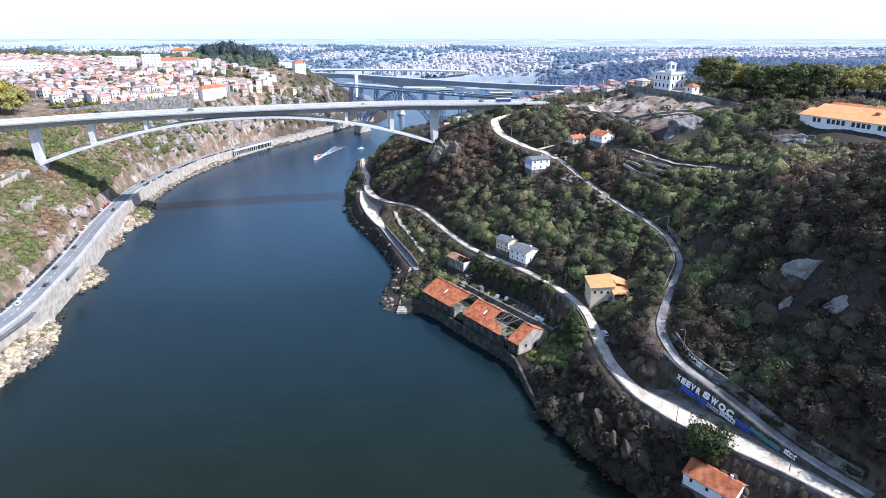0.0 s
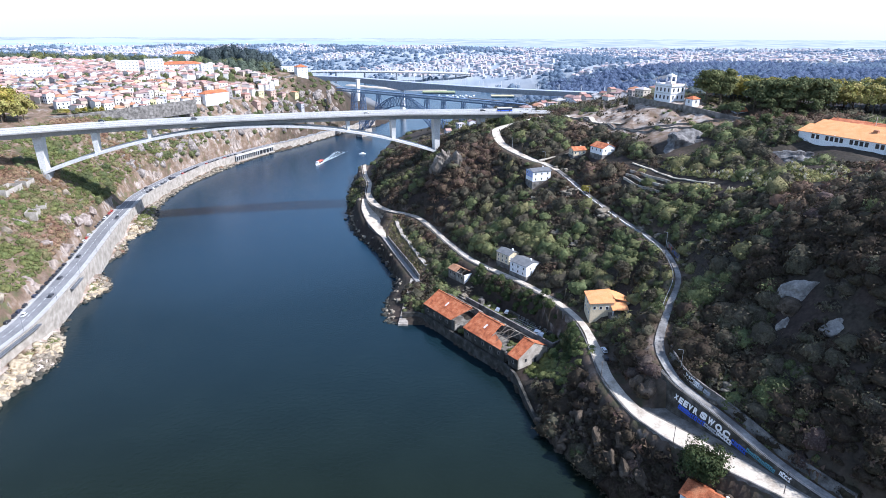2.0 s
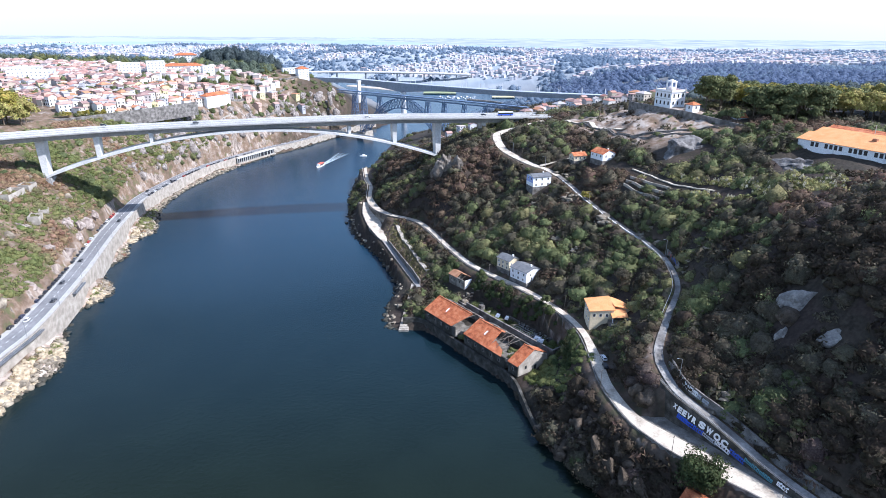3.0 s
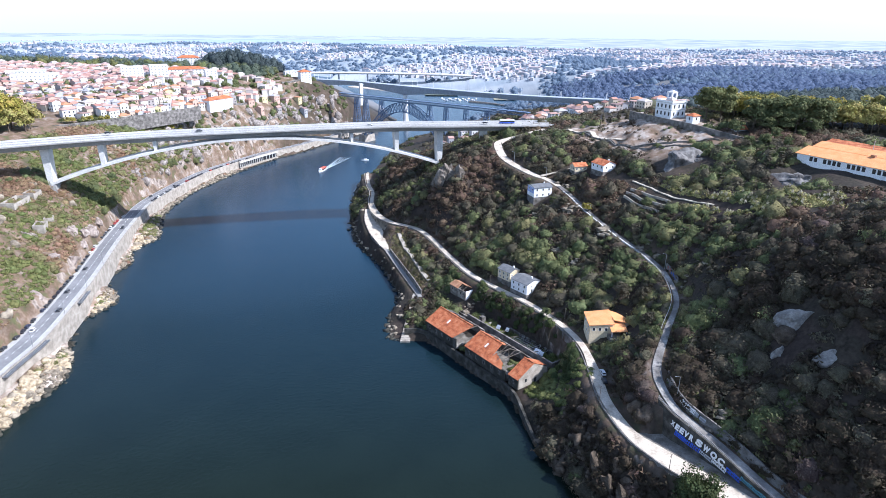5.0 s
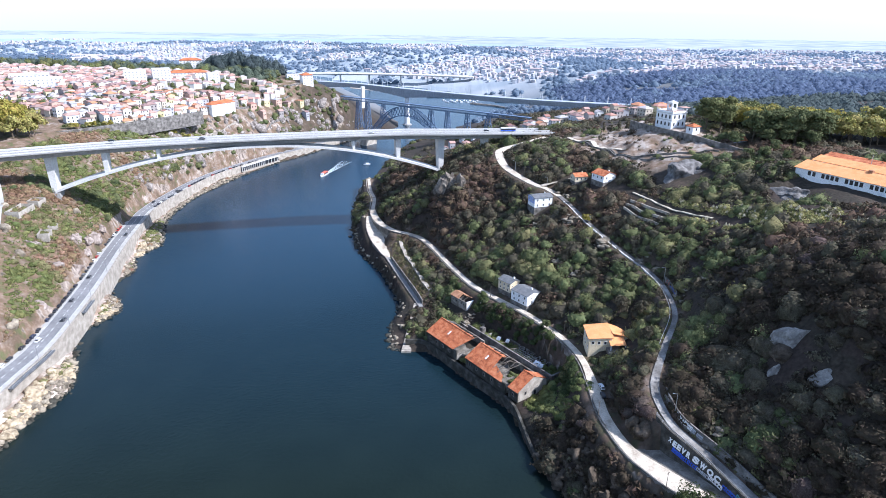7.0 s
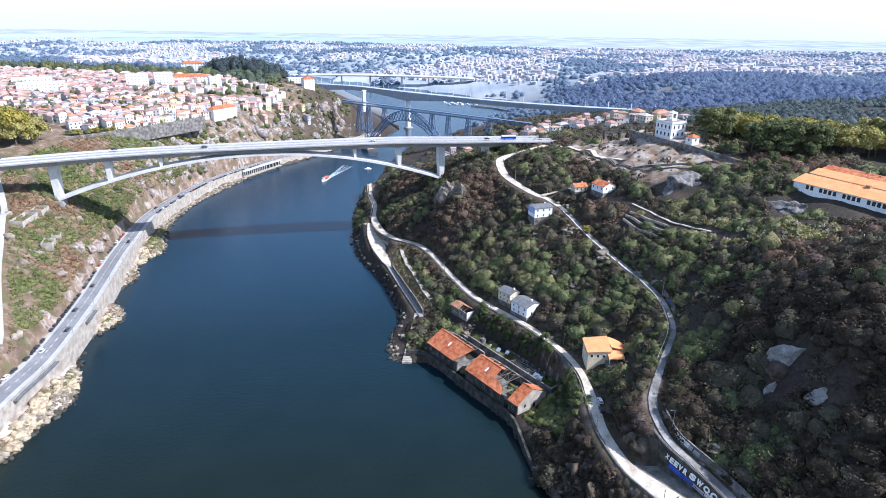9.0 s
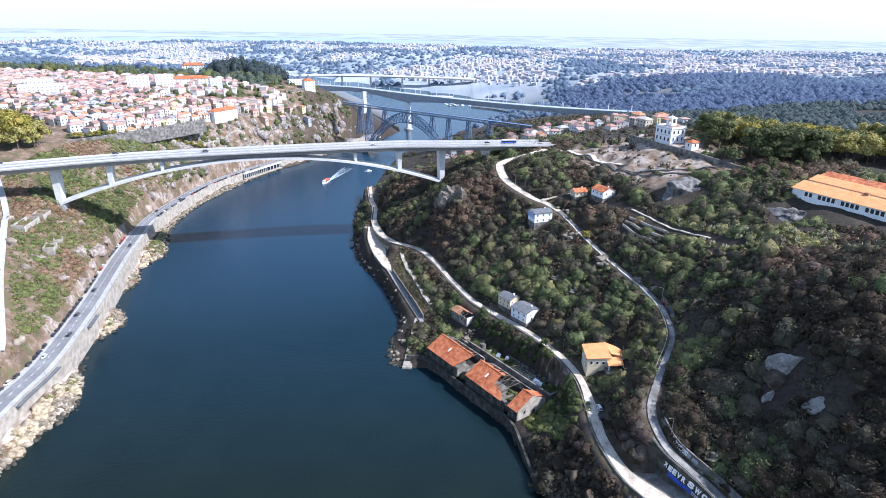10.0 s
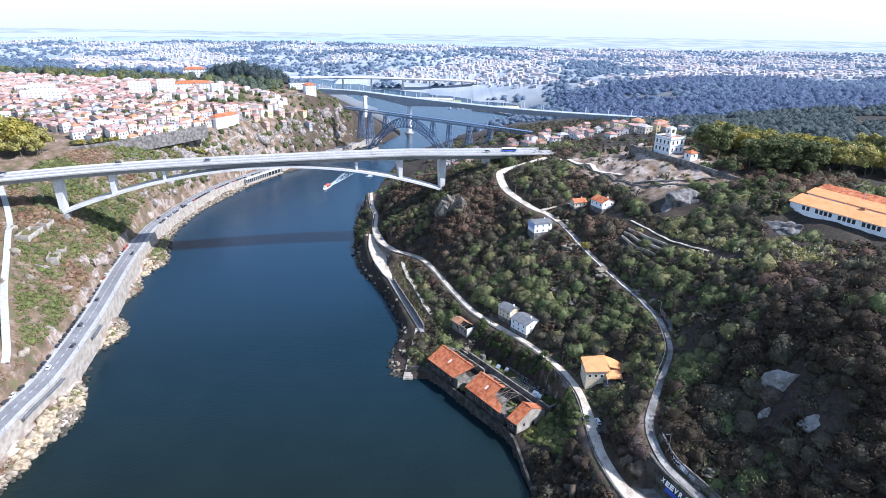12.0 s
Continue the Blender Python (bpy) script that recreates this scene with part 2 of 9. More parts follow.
# ---- the lie of the land ----
# banks of the river at water level, from behind the camera upstream
BANK_RIGHT = [(170, -400), (130, 0), (90, 105), (70, 142), (56, 168), (48, 181), (40, 195), (36, 208), (33.5, 222), (29.5, 237), (16, 254.5), (3, 272), (-11, 290), (-20, 288.5), (-28, 291), (-32, 310), (-29, 346),
              (-45, 395), (-61, 424), (-72, 455), (-79, 495), (-85, 539), (-87, 587), (-82, 633), (-76, 712), (-66, 800), (-40, 880), (3, 955), (41, 1044),
              (116, 1186), (157, 1255), (130, 1330), (53, 1385), (-50, 1480), (-179, 1567), (-300, 1690), (-600, 1850), (-1500, 2000)]
BANK_LEFT = [(-190, -400), (-180, 0), (-182, 150), (-185, 199), (-184, 228), (-180, 248), (-193, 274), (-205, 302), (-199, 332), (-220, 363), (-218, 390), (-228, 416),
             (-222, 440), (-232, 471), (-240, 492), (-243, 512), (-245, 540), (-243.5, 575), (-236, 612), (-227.5, 652), (-205, 714), (-183, 756), (-158, 812), (-131, 870), (-92, 930),
             (-77, 998), (-93, 1047), (-127, 1194), (-190, 1339), (-261, 1469), (-334, 1569), (-436, 1639), (-700, 1760), (-1500, 1860)]
# roads, with their heights
LOW_ROAD = [(-80, 606, 12), (-73, 562, 12.4), (-66, 532, 13), (-63, 498, 13.6), (-56, 465, 15), (-42, 436, 17.5), (-18, 413, 19), (1.6, 365, 19.3), (14.6, 331, 21), (28.5, 311, 21.3),
            (43, 293, 21.3), (56, 268, 22), (62.3, 247, 22.3), (63.2, 225, 22), (63.0, 206, 21.8), (65.8, 189.5, 21.6), (69, 181, 21.6), (73.2, 175, 21.6), (78, 168.5, 21.6), (84, 161, 21.7), (90.2, 154.5, 21.9), (97, 147.5, 22.1), (105, 138, 22.4), (114, 126, 22.8), (137, 92, 24)]
# top and foot of the battered wall between the lanes
WALL_TOP = [(77.3, 190, 33.2), (79.5, 184.0, 31.8), (83.0, 178.8, 30.7), (87.2, 172.6, 29.4), (92.5, 163.8, 27.5), (96.3, 156.8, 26.0), (100.4, 149.6, 24.8), (105.2, 141.3, 24.0), (111.8, 130.8, 23.6)]
WALL_FOOT = [(77.6, 186, 21.9), (80.2, 180.8, 21.9), (82.6, 177.8, 21.9), (86.6, 172.2, 21.9), (92.2, 163.6, 21.9), (96.2, 156.6, 22.0), (100.3, 148.8, 22.2), (105, 140.6, 22.5), (111.5, 130.2, 22.9)]
HIGH_ROAD = [(78, 492, 78), (60, 478, 76), (42, 468, 73), (38, 455, 71.3), (42, 433, 66.5), (56, 402, 64.0), (65.5, 393, 62.4), (71.6, 383, 60.6), (77.2, 367.5, 58.2), (80.1, 354.4, 56.8), (84.1, 340.3, 55.0), (91.5, 317.3, 52.2), (98, 300, 50.3), (102, 285, 49.4), (104.5, 268, 47.8),
             (102.5, 248, 44.3), (92, 228, 40), (81.5, 206, 35.6), (81.2, 192.5, 32.5), (83.6, 185, 30.6), (86.6, 180.6, 29.4), (90.8, 174.6, 28.1), (96, 165.4, 26.3), (99.5, 158.2, 25.0), (103.4, 151, 23.9), (108.2, 142.7, 23.2), (115, 131.5, 22.9)]
QUAY_ROAD = [(-190, 60, 12), (-196, 150, 12.3), (-202, 229, 12.5), (-203, 260, 12.5), (-208, 290, 12.5), (-219, 340, 12.5), (-236, 405, 12.5), (-250, 466, 11.5), (-255.5, 490, 10.9), (-258, 526, 10),
             (-255, 595, 8.7), (-244, 650, 7.8), (-213, 726, 7.3), (-191, 764, 7.1), (-165, 818, 7), (-141, 871, 7), (-106, 926, 7)]
QUAY_PATH = [(-63, 482, 13), (-58, 457, 12), (-52, 432, 10.5), (-43, 406, 8.6), (-31, 372, 8.0), (-20, 341, 8.0), (-15, 326, 8.2)]
# heights of slopes and shoulders
SLOPE_SOUTH = [(80, 243, 26.4), (74, 242, 25.0), (78, 252, 26.5), (84, 257, 28.5), (76, 262, 29), (-7, 496, 51), (3, 428, 61), (-24, 481, 34), (23, 417, 48), (21, 372, 30), (39, 367, 40), (55, 335, 44), (72, 290, 35), (85, 271, 37), (93, 284, 45), (79, 228, 31.5),
               (68, 203, 29), (65, 311, 35), (98, 212, 42), (94, 189, 37), (112, 212, 47), (112, 243, 52), (127, 228, 68), (132, 267, 69), (116, 291, 61), (109, 318, 64),
               (143, 222, 79), (168, 250, 86), (127, 180, 56), (126, 199, 60), (104, 183, 38), (142, 182, 80), (165, 215, 94), (108, 160, 36), (128, 140, 44), (150, 150, 66)]
TERRACES = [(109, 353, 72), (126, 326, 73), (139, 298, 76), (105, 431, 84.5), (113, 401, 83), (123, 373, 83.5), (141, 375, 87), (165, 367, 92), (178, 362, 94), (169, 309, 92),
            (171, 300, 85), (150, 425, 99), (160, 405, 97), (178, 308, 94), (190, 287, 94), (203, 264, 94), (185, 320, 94), (215, 280, 94.5), (195, 262, 92), (260, 230, 97), (250, 400, 96), (120, 470, 86), (90, 470, 81), (100, 380, 72), (84, 392, 69),
            (66, 505, 76.5), (110, 520, 80), (150, 470, 95), (160, 276, 86), (200, 450, 95)]
SOUTH_FAR = [(-48, 560, 38), (-30, 600, 34), (20, 560, 55), (60, 560, 70), (10, 640, 30), (-30, 700, 16), (60, 640, 50), (100, 600, 68), (40, 720, 42), (110, 700, 56),
             (0, 800, 20), (70, 820, 38), (160, 640, 76), (160, 800, 50), (250, 600, 84), (240, 930, 36), (340, 900, 50), (480, 880, 66), (620, 940, 70), (130, 1080, 20),
             (430, 1200, 62), (800, 1250, 64), (300, 1450, 44), (60, 1600, 20), (200, 1800, 44), (-100, 1900, 30)]
BANK_NORTH = [(-234, 319, 22), (-247, 360, 32), (-270, 368, 49), (-247, 392, 28), (-268, 440, 34), (-270, 470, 27), (-290, 430, 52), (-274, 564, 30), (-268, 611, 30), (-256, 660, 30), (-271, 530, 28), (-312, 470, 64), (-330, 470, 68), (-300, 500, 58), (-285, 560, 52), (-224, 271, 29), (-253, 316, 39), (-292, 383, 50), (-335, 440, 60), (-278, 416, 50.5), (-282, 424, 51),
              (-280, 615, 50), (-280, 645, 60), (-300, 610, 69), (-320, 560, 69), (-345, 535, 71), (-251, 730, 62), (-238, 700, 36), (-228, 765, 52), (-208, 800, 44), (-204, 765, 30), (-178, 822, 26)]
NORTH_CITY = [(-430, 582, 75), (-342, 781, 82), (-257, 841, 78), (-196, 889, 76), (-165, 880, 56), (-150, 905, 52), (-450, 700, 84), (-700, 900, 92), (-600, 600, 88), (-500, 420, 80),
              (-450, 250, 72), (-350, 300, 62), (-290, 280, 48), (-250, 200, 36), (-300, 100, 55), (-170, 1000, 50), (-300, 1100, 66), (-240, 1250, 44), (-450, 1350, 56), (-420, 1000, 84)]
DISTANCE = [(200, 100, 97), (260, 0, 100), (300, -300, 100), (-400, -300, 90), (-1000, 1400, 62), (-700, 1500, 52), (1050, 1650, 60), (-180, 2100, 52), (600, 2100, 56), (1200, 2000, 58),
            (-1250, 1800, 55), (0, 2700, 52), (1800, 2700, 50), (-1800, 2700, 52), (0, 3600, 40), (2500, 1500, 70), (-2500, 1500, 70), (1000, 600, 90), (1000, 0, 95), (-1000, 400, 90), (-1000, 0, 90), (3500, 3500, 40), (-3500, 3500, 50)]


def to_line(px, py, line):
    """Distance to a polyline, and the height of the nearest point on it."""
    line = np.array(line, float)
    best, bz = np.full(px.shape, 1e9), np.zeros(px.shape)
    for a, b in zip(line, line[1:]):
        dx, dy = b[0] - a[0], b[1] - a[1]
        t = np.clip(((px - a[0]) * dx + (py - a[1]) * dy) / (dx * dx + dy * dy), 0, 1)
        d = np.hypot(px - a[0] - t * dx, py - a[1] - t * dy)
        near = d < best
        best = np.where(near, d, best)
        if len(a) > 2:
            bz = np.where(near, a[2] + t * (b[2] - a[2]), bz)
    return best, bz


def in_river(px, py):
    ring = BANK_LINE_R.tolist() + BANK_LINE_L.tolist()[::-1]
    inside = np.zeros(px.shape, bool)
    for a, b in zip(ring, ring[1:] + ring[:1]):
        cross = (a[1] > py) != (b[1] > py)
        with np.errstate(divide="ignore", invalid="ignore"):
            inside ^= cross & (px < (b[0] - a[0]) * (py - a[1]) / (b[1] - a[1]) + a[0])
    return inside


BANK_LINE_R, BANK_LINE_L = spline(BANK_RIGHT, 12), spline(BANK_LEFT, 12)
LOW_LINE, HIGH_LINE, QUAY_LINE, PATH_LINE = spline(LOW_ROAD, 4), spline(HIGH_ROAD, 4), spline(QUAY_ROAD, 6), spline(QUAY_PATH, 4)
WAREHOUSE_YARD = [(-16, 306, 6), (-6, 296, 5), (6, 280, 5), (18, 264, 5), (31, 247, 5), (41, 240, 5), (50, 251, 6), (38, 268, 6.5), (24, 286, 7), (10, 304, 7.5), (-4, 320, 8), (38, 225, 6), (45, 232, 8)]
guides = [np.array(k, float) for k in (SLOPE_SOUTH, TERRACES, SOUTH_FAR, BANK_NORTH, NORTH_CITY, DISTANCE, WAREHOUSE_YARD)]
guides += [LOW_LINE[::4], HIGH_LINE[::4], QUAY_LINE[::3], PATH_LINE[::4]]
for bank in (BANK_LINE_R, BANK_LINE_L):
    guides.append(np.column_stack([bank[::3], np.full(len(bank[::3]), 0.6)]))
G = np.vstack(guides)
kernel = np.linalg.norm(G[:, None, :2] - G[None, :, :2], axis=2)
system = np.zeros((len(G) + 1, len(G) + 1))
system[:-1, :-1] = kernel + np.eye(len(G)) * -1.5
system[-1, :-1] = system[:-1, -1] = 1
weights = np.linalg.solve(system, np.append(G[:, 2], 0))


def axis(fine0, fine1, step, lo, hi):
    mid = np.arange(fine0, fine1 + 0.1, step)
    up, down, g = [fine1], [fine0], step
    while up[-1] < hi or down[-1] > lo:
        g = min(g * 1.12, 130)
        up.append(up[-1] + g)
        down.append(down[-1] - g)
    return np.concatenate([np.array(down[:0:-1]), mid, np.array(up[1:])])


XS, YS = axis(-330, 235, 2.4, -4600, 4600), axis(105, 660, 2.4, -1500, 4850)
YS = YS[(YS > -1600) & (YS < 4900)]
GX, GY = np.meshgrid(XS, YS)
flat_x, flat_y = GX.ravel(), GY.ravel()
land = np.full(flat_x.shape, weights[-1])
for (gx, gy, _), w in zip(G, weights):
    land += w * np.hypot(flat_x - gx, flat_y - gy)
rough_land = np.array([noise.fractal(Vector((a / 17, b / 17, 0.3)), 0.9, 2.1, 4) for a, b in zip(flat_x, flat_y)])
big_land = np.array([noise.fractal(Vector((a / 420, b / 420, 5.3)), 1.0, 2.0, 3) for a, b in zip(flat_x, flat_y)])
far_w = np.clip((flat_y - 1250) / 900, 0, 1) + np.clip((np.abs(flat_x) - 900) / 900, 0, 1)
land += rough_land * 1.3 + big_land * 18 * np.clip(far_w, 0, 1)
land -= np.clip(np.hypot(flat_x, flat_y) - 2900, 0, None) ** 2 / 30000
# far land lowered to fit the camera's skyline, most on the south side
land -= np.clip((np.hypot(flat_x, flat_y) - 1700) / 1500, 0, 1) * np.interp(np.degrees(np.arctan2(flat_x, np.maximum(flat_y, 1))), (-35, -10, 5, 20, 35), (16, 22, 38, 62, 58))
wet = in_river(flat_x, flat_y)
d_bank = np.minimum(to_line(flat_x, flat_y, BANK_LINE_R)[0], to_line(flat_x, flat_y, BANK_LINE_L)[0])
land = np.where(wet, np.minimum(-0.6 - d_bank * 0.5, -0.6).clip(-9, -0.5), np.maximum(land, np.minimum(0.4 + d_bank * 0.25, 3)))
for line, half, fade in ((LOW_LINE, 5.2, 3.5), (HIGH_LINE, 4.4, 3.5), (QUAY_LINE, 7.0, 2.0), (PATH_LINE[:12], 8.0, 3.5), (PATH_LINE[11:], 3.4, 3.5)):
    d, z = to_line(flat_x, flat_y, line)
    k = np.clip((d - half) / fade, 0, 1)
    land = np.where(wet, land, (z - 0.4) * (1 - k) + land * k)
# rock shelf below the quay wall
d, _ = to_line(flat_x, flat_y, QUAY_LINE)
outside = (to_line(flat_x, flat_y, offset(QUAY_LINE, 9))[0] < to_line(flat_x, flat_y, offset(QUAY_LINE, -9))[0]) & (d > 5.4) & (d < 40) & ~wet
shelf = np.minimum(0.5 + d_bank * np.interp(flat_y, (300, 470, 520), (0.62, 0.55, 0.18)), 6.2) + rough_land * 1.5
land = np.where(outside, np.minimum(land, np.maximum(shelf, 0.4)), land)
# the strip below the retaining wall stays low
order_h, order_l = np.argsort(HIGH_LINE[:, 1]), np.argsort(LOW_LINE[:, 1])
x_high = np.interp(flat_y, HIGH_LINE[order_h, 1], HIGH_LINE[order_h, 0])
x_low, z_low = (np.interp(flat_y, LOW_LINE[order_l, 1], LOW_LINE[order_l, k]) for k in (0, 2))
strip = (flat_y > 126) & (flat_y < 185) & (flat_x < x_high - 1.3) & (flat_x > x_low - 14)
land = np.where(strip, np.minimum(land, z_low - 0.4 + 0.10 * np.clip(flat_x - x_low - 16, 0, 30)), land)
# level yard behind the old warehouses
yard_u, yard_v = (flat_x + 10.2) * 0.605 - (flat_y - 292.2) * 0.796, (flat_x + 10.2) * 0.796 + (flat_y - 292.2) * 0.605
land = np.where((yard_u > 4) & (yard_u < 73) & (yard_v > 18) & (yard_v < 32), np.minimum(land, 7.0), land)
# churned earth mounds on the hilltop
mound = np.clip((flat_x - 80) / 12, 0, 1) * np.clip((182 - flat_x) / 10, 0, 1) * np.clip((flat_y - 366) / 12, 0, 1) * np.clip((495 - flat_y) / 15, 0, 1) * (land > 78) * (land < 95)
for k in np.where(mound > 0)[0]:
    land[k] += mound[k] * 1.9 * noise.fractal(Vector((flat_x[k] / 9, flat_y[k] / 9, 7.7)), 0.9, 2.1, 3)
LAND = land.reshape(GX.shape)


def ground_z(x, y):
    i = int(np.clip(np.searchsorted(XS, x) - 1, 0, len(XS) - 2))
    j = int(np.clip(np.searchsorted(YS, y) - 1, 0, len(YS) - 2))
    u, v = (x - XS[i]) / (XS[i + 1] - XS[i]), (y - YS[j]) / (YS[j + 1] - YS[j])
    return float((LAND[j, i] * (1 - u) + LAND[j, i + 1] * u) * (1 - v) + (LAND[j + 1, i] * (1 - u) + LAND[j + 1, i + 1] * u) * v)


def ground_material():
    """Scrubland: soil, dry grass and green by noise, bare rock on steep faces."""
    m = material("hillside", [(0.026, 0.020, 0.017), (0.048, 0.035, 0.028), (0.034, 0.029, 0.021), (0.075, 0.056, 0.043)], 0.055, 0.95, 0.8, fine=14, spread=0.35)
    n, l = m.node_tree.nodes, m.node_tree.links
    b = n["Principled BSDF"]
    geo, sep = n.new("ShaderNodeNewGeometry"), n.new("ShaderNodeSeparateXYZ")
    l.new(geo.outputs["Normal"], sep.inputs[0])
    steep = n.new("ShaderNodeMapRange")
    steep.inputs[1].default_value, steep.inputs[2].default_value = 0.62, 0.57
    l.new(sep.outputs[2], steep.inputs[0])
    co, nz = n.new("ShaderNodeTexCoord"), n.new("ShaderNodeTexNoise")
    nz.inputs["Scale"].default_value, nz.inputs["Detail"].default_value = 0.6, 10
    l.new(co.outputs["Object"], nz.inputs["Vector"])
    stone = n.new("ShaderNodeValToRGB")
    for e, p, c in zip(stone.color_ramp.elements, (0.35, 0.68), ((0.020, 0.016, 0.012, 1), (0.062, 0.050, 0.037, 1))):
        e.position, e.color = p, c
    l.new(nz.outputs[0], stone.inputs[0])
    patch, mul = n.new("ShaderNodeTexNoise"), n.new("ShaderNodeMath")
    patch.inputs["Scale"].default_value = 0.09
    l.new(co.outputs["Object"], patch.inputs["Vector"])
    pr = n.new("ShaderNodeMapRange")
    pr.inputs[1].default_value, pr.inputs[2].default_value = 0.50, 0.53
    l.new(patch.outputs[0], pr.inputs[0])
    mul.operation = "MULTIPLY"
    l.new(steep.outputs[0], mul.inputs[0])
    l.new(pr.outputs[0], mul.inputs[1])
    mix = n.new("ShaderNodeMix")
    mix.data_type = "RGBA"
    l.new(mul.outputs[0], mix.inputs[0])
    l.new(b.inputs["Base Color"].links[0].from_socket, mix.inputs[6])
    l.new(stone.outputs[0], mix.inputs[7])
    # dry trodden earth where the soil is bare
    att, earth_n, earth, bare = n.new("ShaderNodeAttribute"), n.new("ShaderNodeTexNoise"), n.new("ShaderNodeValToRGB"), n.new("ShaderNodeMath")
    att.attribute_name = "dry"
    earth_n.inputs["Scale"].default_value, earth_n.inputs["Detail"].default_value, earth_n.inputs["Roughness"].default_value = 0.13, 8, 0.7
    l.new(co.outputs["Object"], earth_n.inputs["Vector"])
    for e, p, c in zip(earth.color_ramp.elements, (0.40, 0.50), ((0.115, 0.120, 0.052, 1), (0.190, 0.125, 0.082, 1))):
        e.position, e.color = p, c
    for p, c in ((0.58, (0.26, 0.19, 0.14, 1)), (0.645, (0.33, 0.265, 0.215, 1)), (0.69, (0.44, 0.375, 0.32, 1))):
        earth.color_ramp.elements.new(p).color = c
    pale_att, pale_sum = n.new("ShaderNodeAttribute"), n.new("ShaderNodeMath")
    pale_att.attribute_name = "rocky"
    pale_sum.operation = "MULTIPLY_ADD"
    pale_sum.inputs[1].default_value = 0.19
    l.new(pale_att.outputs["Fac"], pale_sum.inputs[0])
    l.new(earth_n.outputs[0], pale_sum.inputs[2])
    l.new(pale_sum.outputs[0], earth.inputs[0])
    patchy = n.new("ShaderNodeMapRange")
    patchy.inputs[1].default_value, patchy.inputs[2].default_value = 0.36, 0.56
    patchy.inputs[3].default_value = 0.6
    l.new(patch.outputs[0], patchy.inputs[0])
    bare.operation = "MULTIPLY"
    l.new(att.outputs["Fac"], bare.inputs[0])
    l.new(patchy.outputs[0], bare.inputs[1])
    mix3 = n.new("ShaderNodeMix")
    mix3.data_type = "RGBA"
    l.new(bare.outputs[0], mix3.inputs[0])
    l.new(mix.outputs[2], mix3.inputs[6])
    l.new(earth.outputs[0], mix3.inputs[7])
    # distance haze painted in: far upstream the ground colour turns pale blue-grey
    pos, haze_reach = n.new("ShaderNodeSeparateXYZ"), n.new("ShaderNodeMapRange")
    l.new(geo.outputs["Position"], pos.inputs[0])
    haze_reach.inputs[1].default_value, haze_reach.inputs[2].default_value = 950, 1500
    l.new(pos.outputs[1], haze_reach.inputs[0])
    tone, far_haze = n.new("ShaderNodeTexNoise"), n.new("ShaderNodeValToRGB")
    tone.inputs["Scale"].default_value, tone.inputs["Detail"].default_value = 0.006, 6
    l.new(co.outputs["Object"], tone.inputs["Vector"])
    for e, p, c in zip(far_haze.color_ramp.elements, (0.38, 0.62), ((0.24, 0.285, 0.33, 1), (0.38, 0.405, 0.435, 1))):
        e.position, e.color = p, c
    l.new(tone.outputs[0], far_haze.inputs[0])
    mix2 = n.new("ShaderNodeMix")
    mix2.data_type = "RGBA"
    l.new(haze_reach.outputs[0], mix2.inputs[0])
    # bare rock faces on the sunny cliffs
    face, face_n, face_c, face_m = n.new("ShaderNodeMapRange"), n.new("ShaderNodeTexNoise"), n.new("ShaderNodeValToRGB"), n.new("ShaderNodeMath")
    face.inputs[1].default_value, face.inputs[2].default_value = 0.78, 0.66
    l.new(sep.outputs[2], face.inputs[0])
    stretch_ = n.new("ShaderNodeMapping")
    stretch_.inputs["Scale"].default_value = (0.55, 0.55, 0.16)
    l.new(co.outputs["Object"], stretch_.inputs[0])
    l.new(stretch_.outputs[0], face_n.inputs["Vector"])
    face_n.inputs["Scale"].default_value, face_n.inputs["Detail"].default_value, face_n.inputs["Roughness"].default_value = 0.7, 9, 0.72
    for e, p, c in zip(face_c.color_ramp.elements, (0.36, 0.62), ((0.055, 0.044, 0.037, 1), (0.38, 0.325, 0.28, 1))):
        e.position, e.color = p, c
    face_c.color_ramp.elements.new(0.48).color = (0.21, 0.17, 0.14, 1)
    l.new(face_n.outputs[0], face_c.inputs[0])
    where, sunny = n.new("ShaderNodeMapRange"), n.new("ShaderNodeMapRange")
    where.inputs[1].default_value, where.inputs[2].default_value = 0.575, 0.60
    rock_att, rock_sum = n.new("ShaderNodeAttribute"), n.new("ShaderNodeMath")
    rock_att.attribute_name = "rocky"
    rock_sum.operation = "MULTIPLY_ADD"
    rock_sum.inputs[1].default_value = 0.17
    l.new(rock_att.outputs["Fac"], rock_sum.inputs[0])
    l.new(patch.outputs[0], rock_sum.inputs[2])
    l.new(rock_sum.outputs[0], where.inputs[0])
    sunny.inputs[1].default_value, sunny.inputs[2].default_value = 0.1, 0.3
    l.new(att.outputs["Fac"], sunny.inputs[0])
    face_m.operation = "MULTIPLY"
    l.new(face.outputs[0], face_m.inputs[0])
    l.new(where.outputs[0], face_m.inputs[1])
    face_k = n.new("ShaderNodeMath")
    face_k.operation = "MULTIPLY"
    l.new(face_m.outputs[0], face_k.inputs[0])
    l.new(sunny.outputs[0], face_k.inputs[1])
    mix4 = n.new("ShaderNodeMix")
    mix4.data_type = "RGBA"
    l.new(face_k.outputs[0], mix4.inputs[0])
    l.new(mix3.outputs[2], mix4.inputs[6])
    l.new(face_c.outputs[0], mix4.inputs[7])
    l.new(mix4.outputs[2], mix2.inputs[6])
    l.new(far_haze.outputs[0], mix2.inputs[7])
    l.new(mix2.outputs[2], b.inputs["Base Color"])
    return m


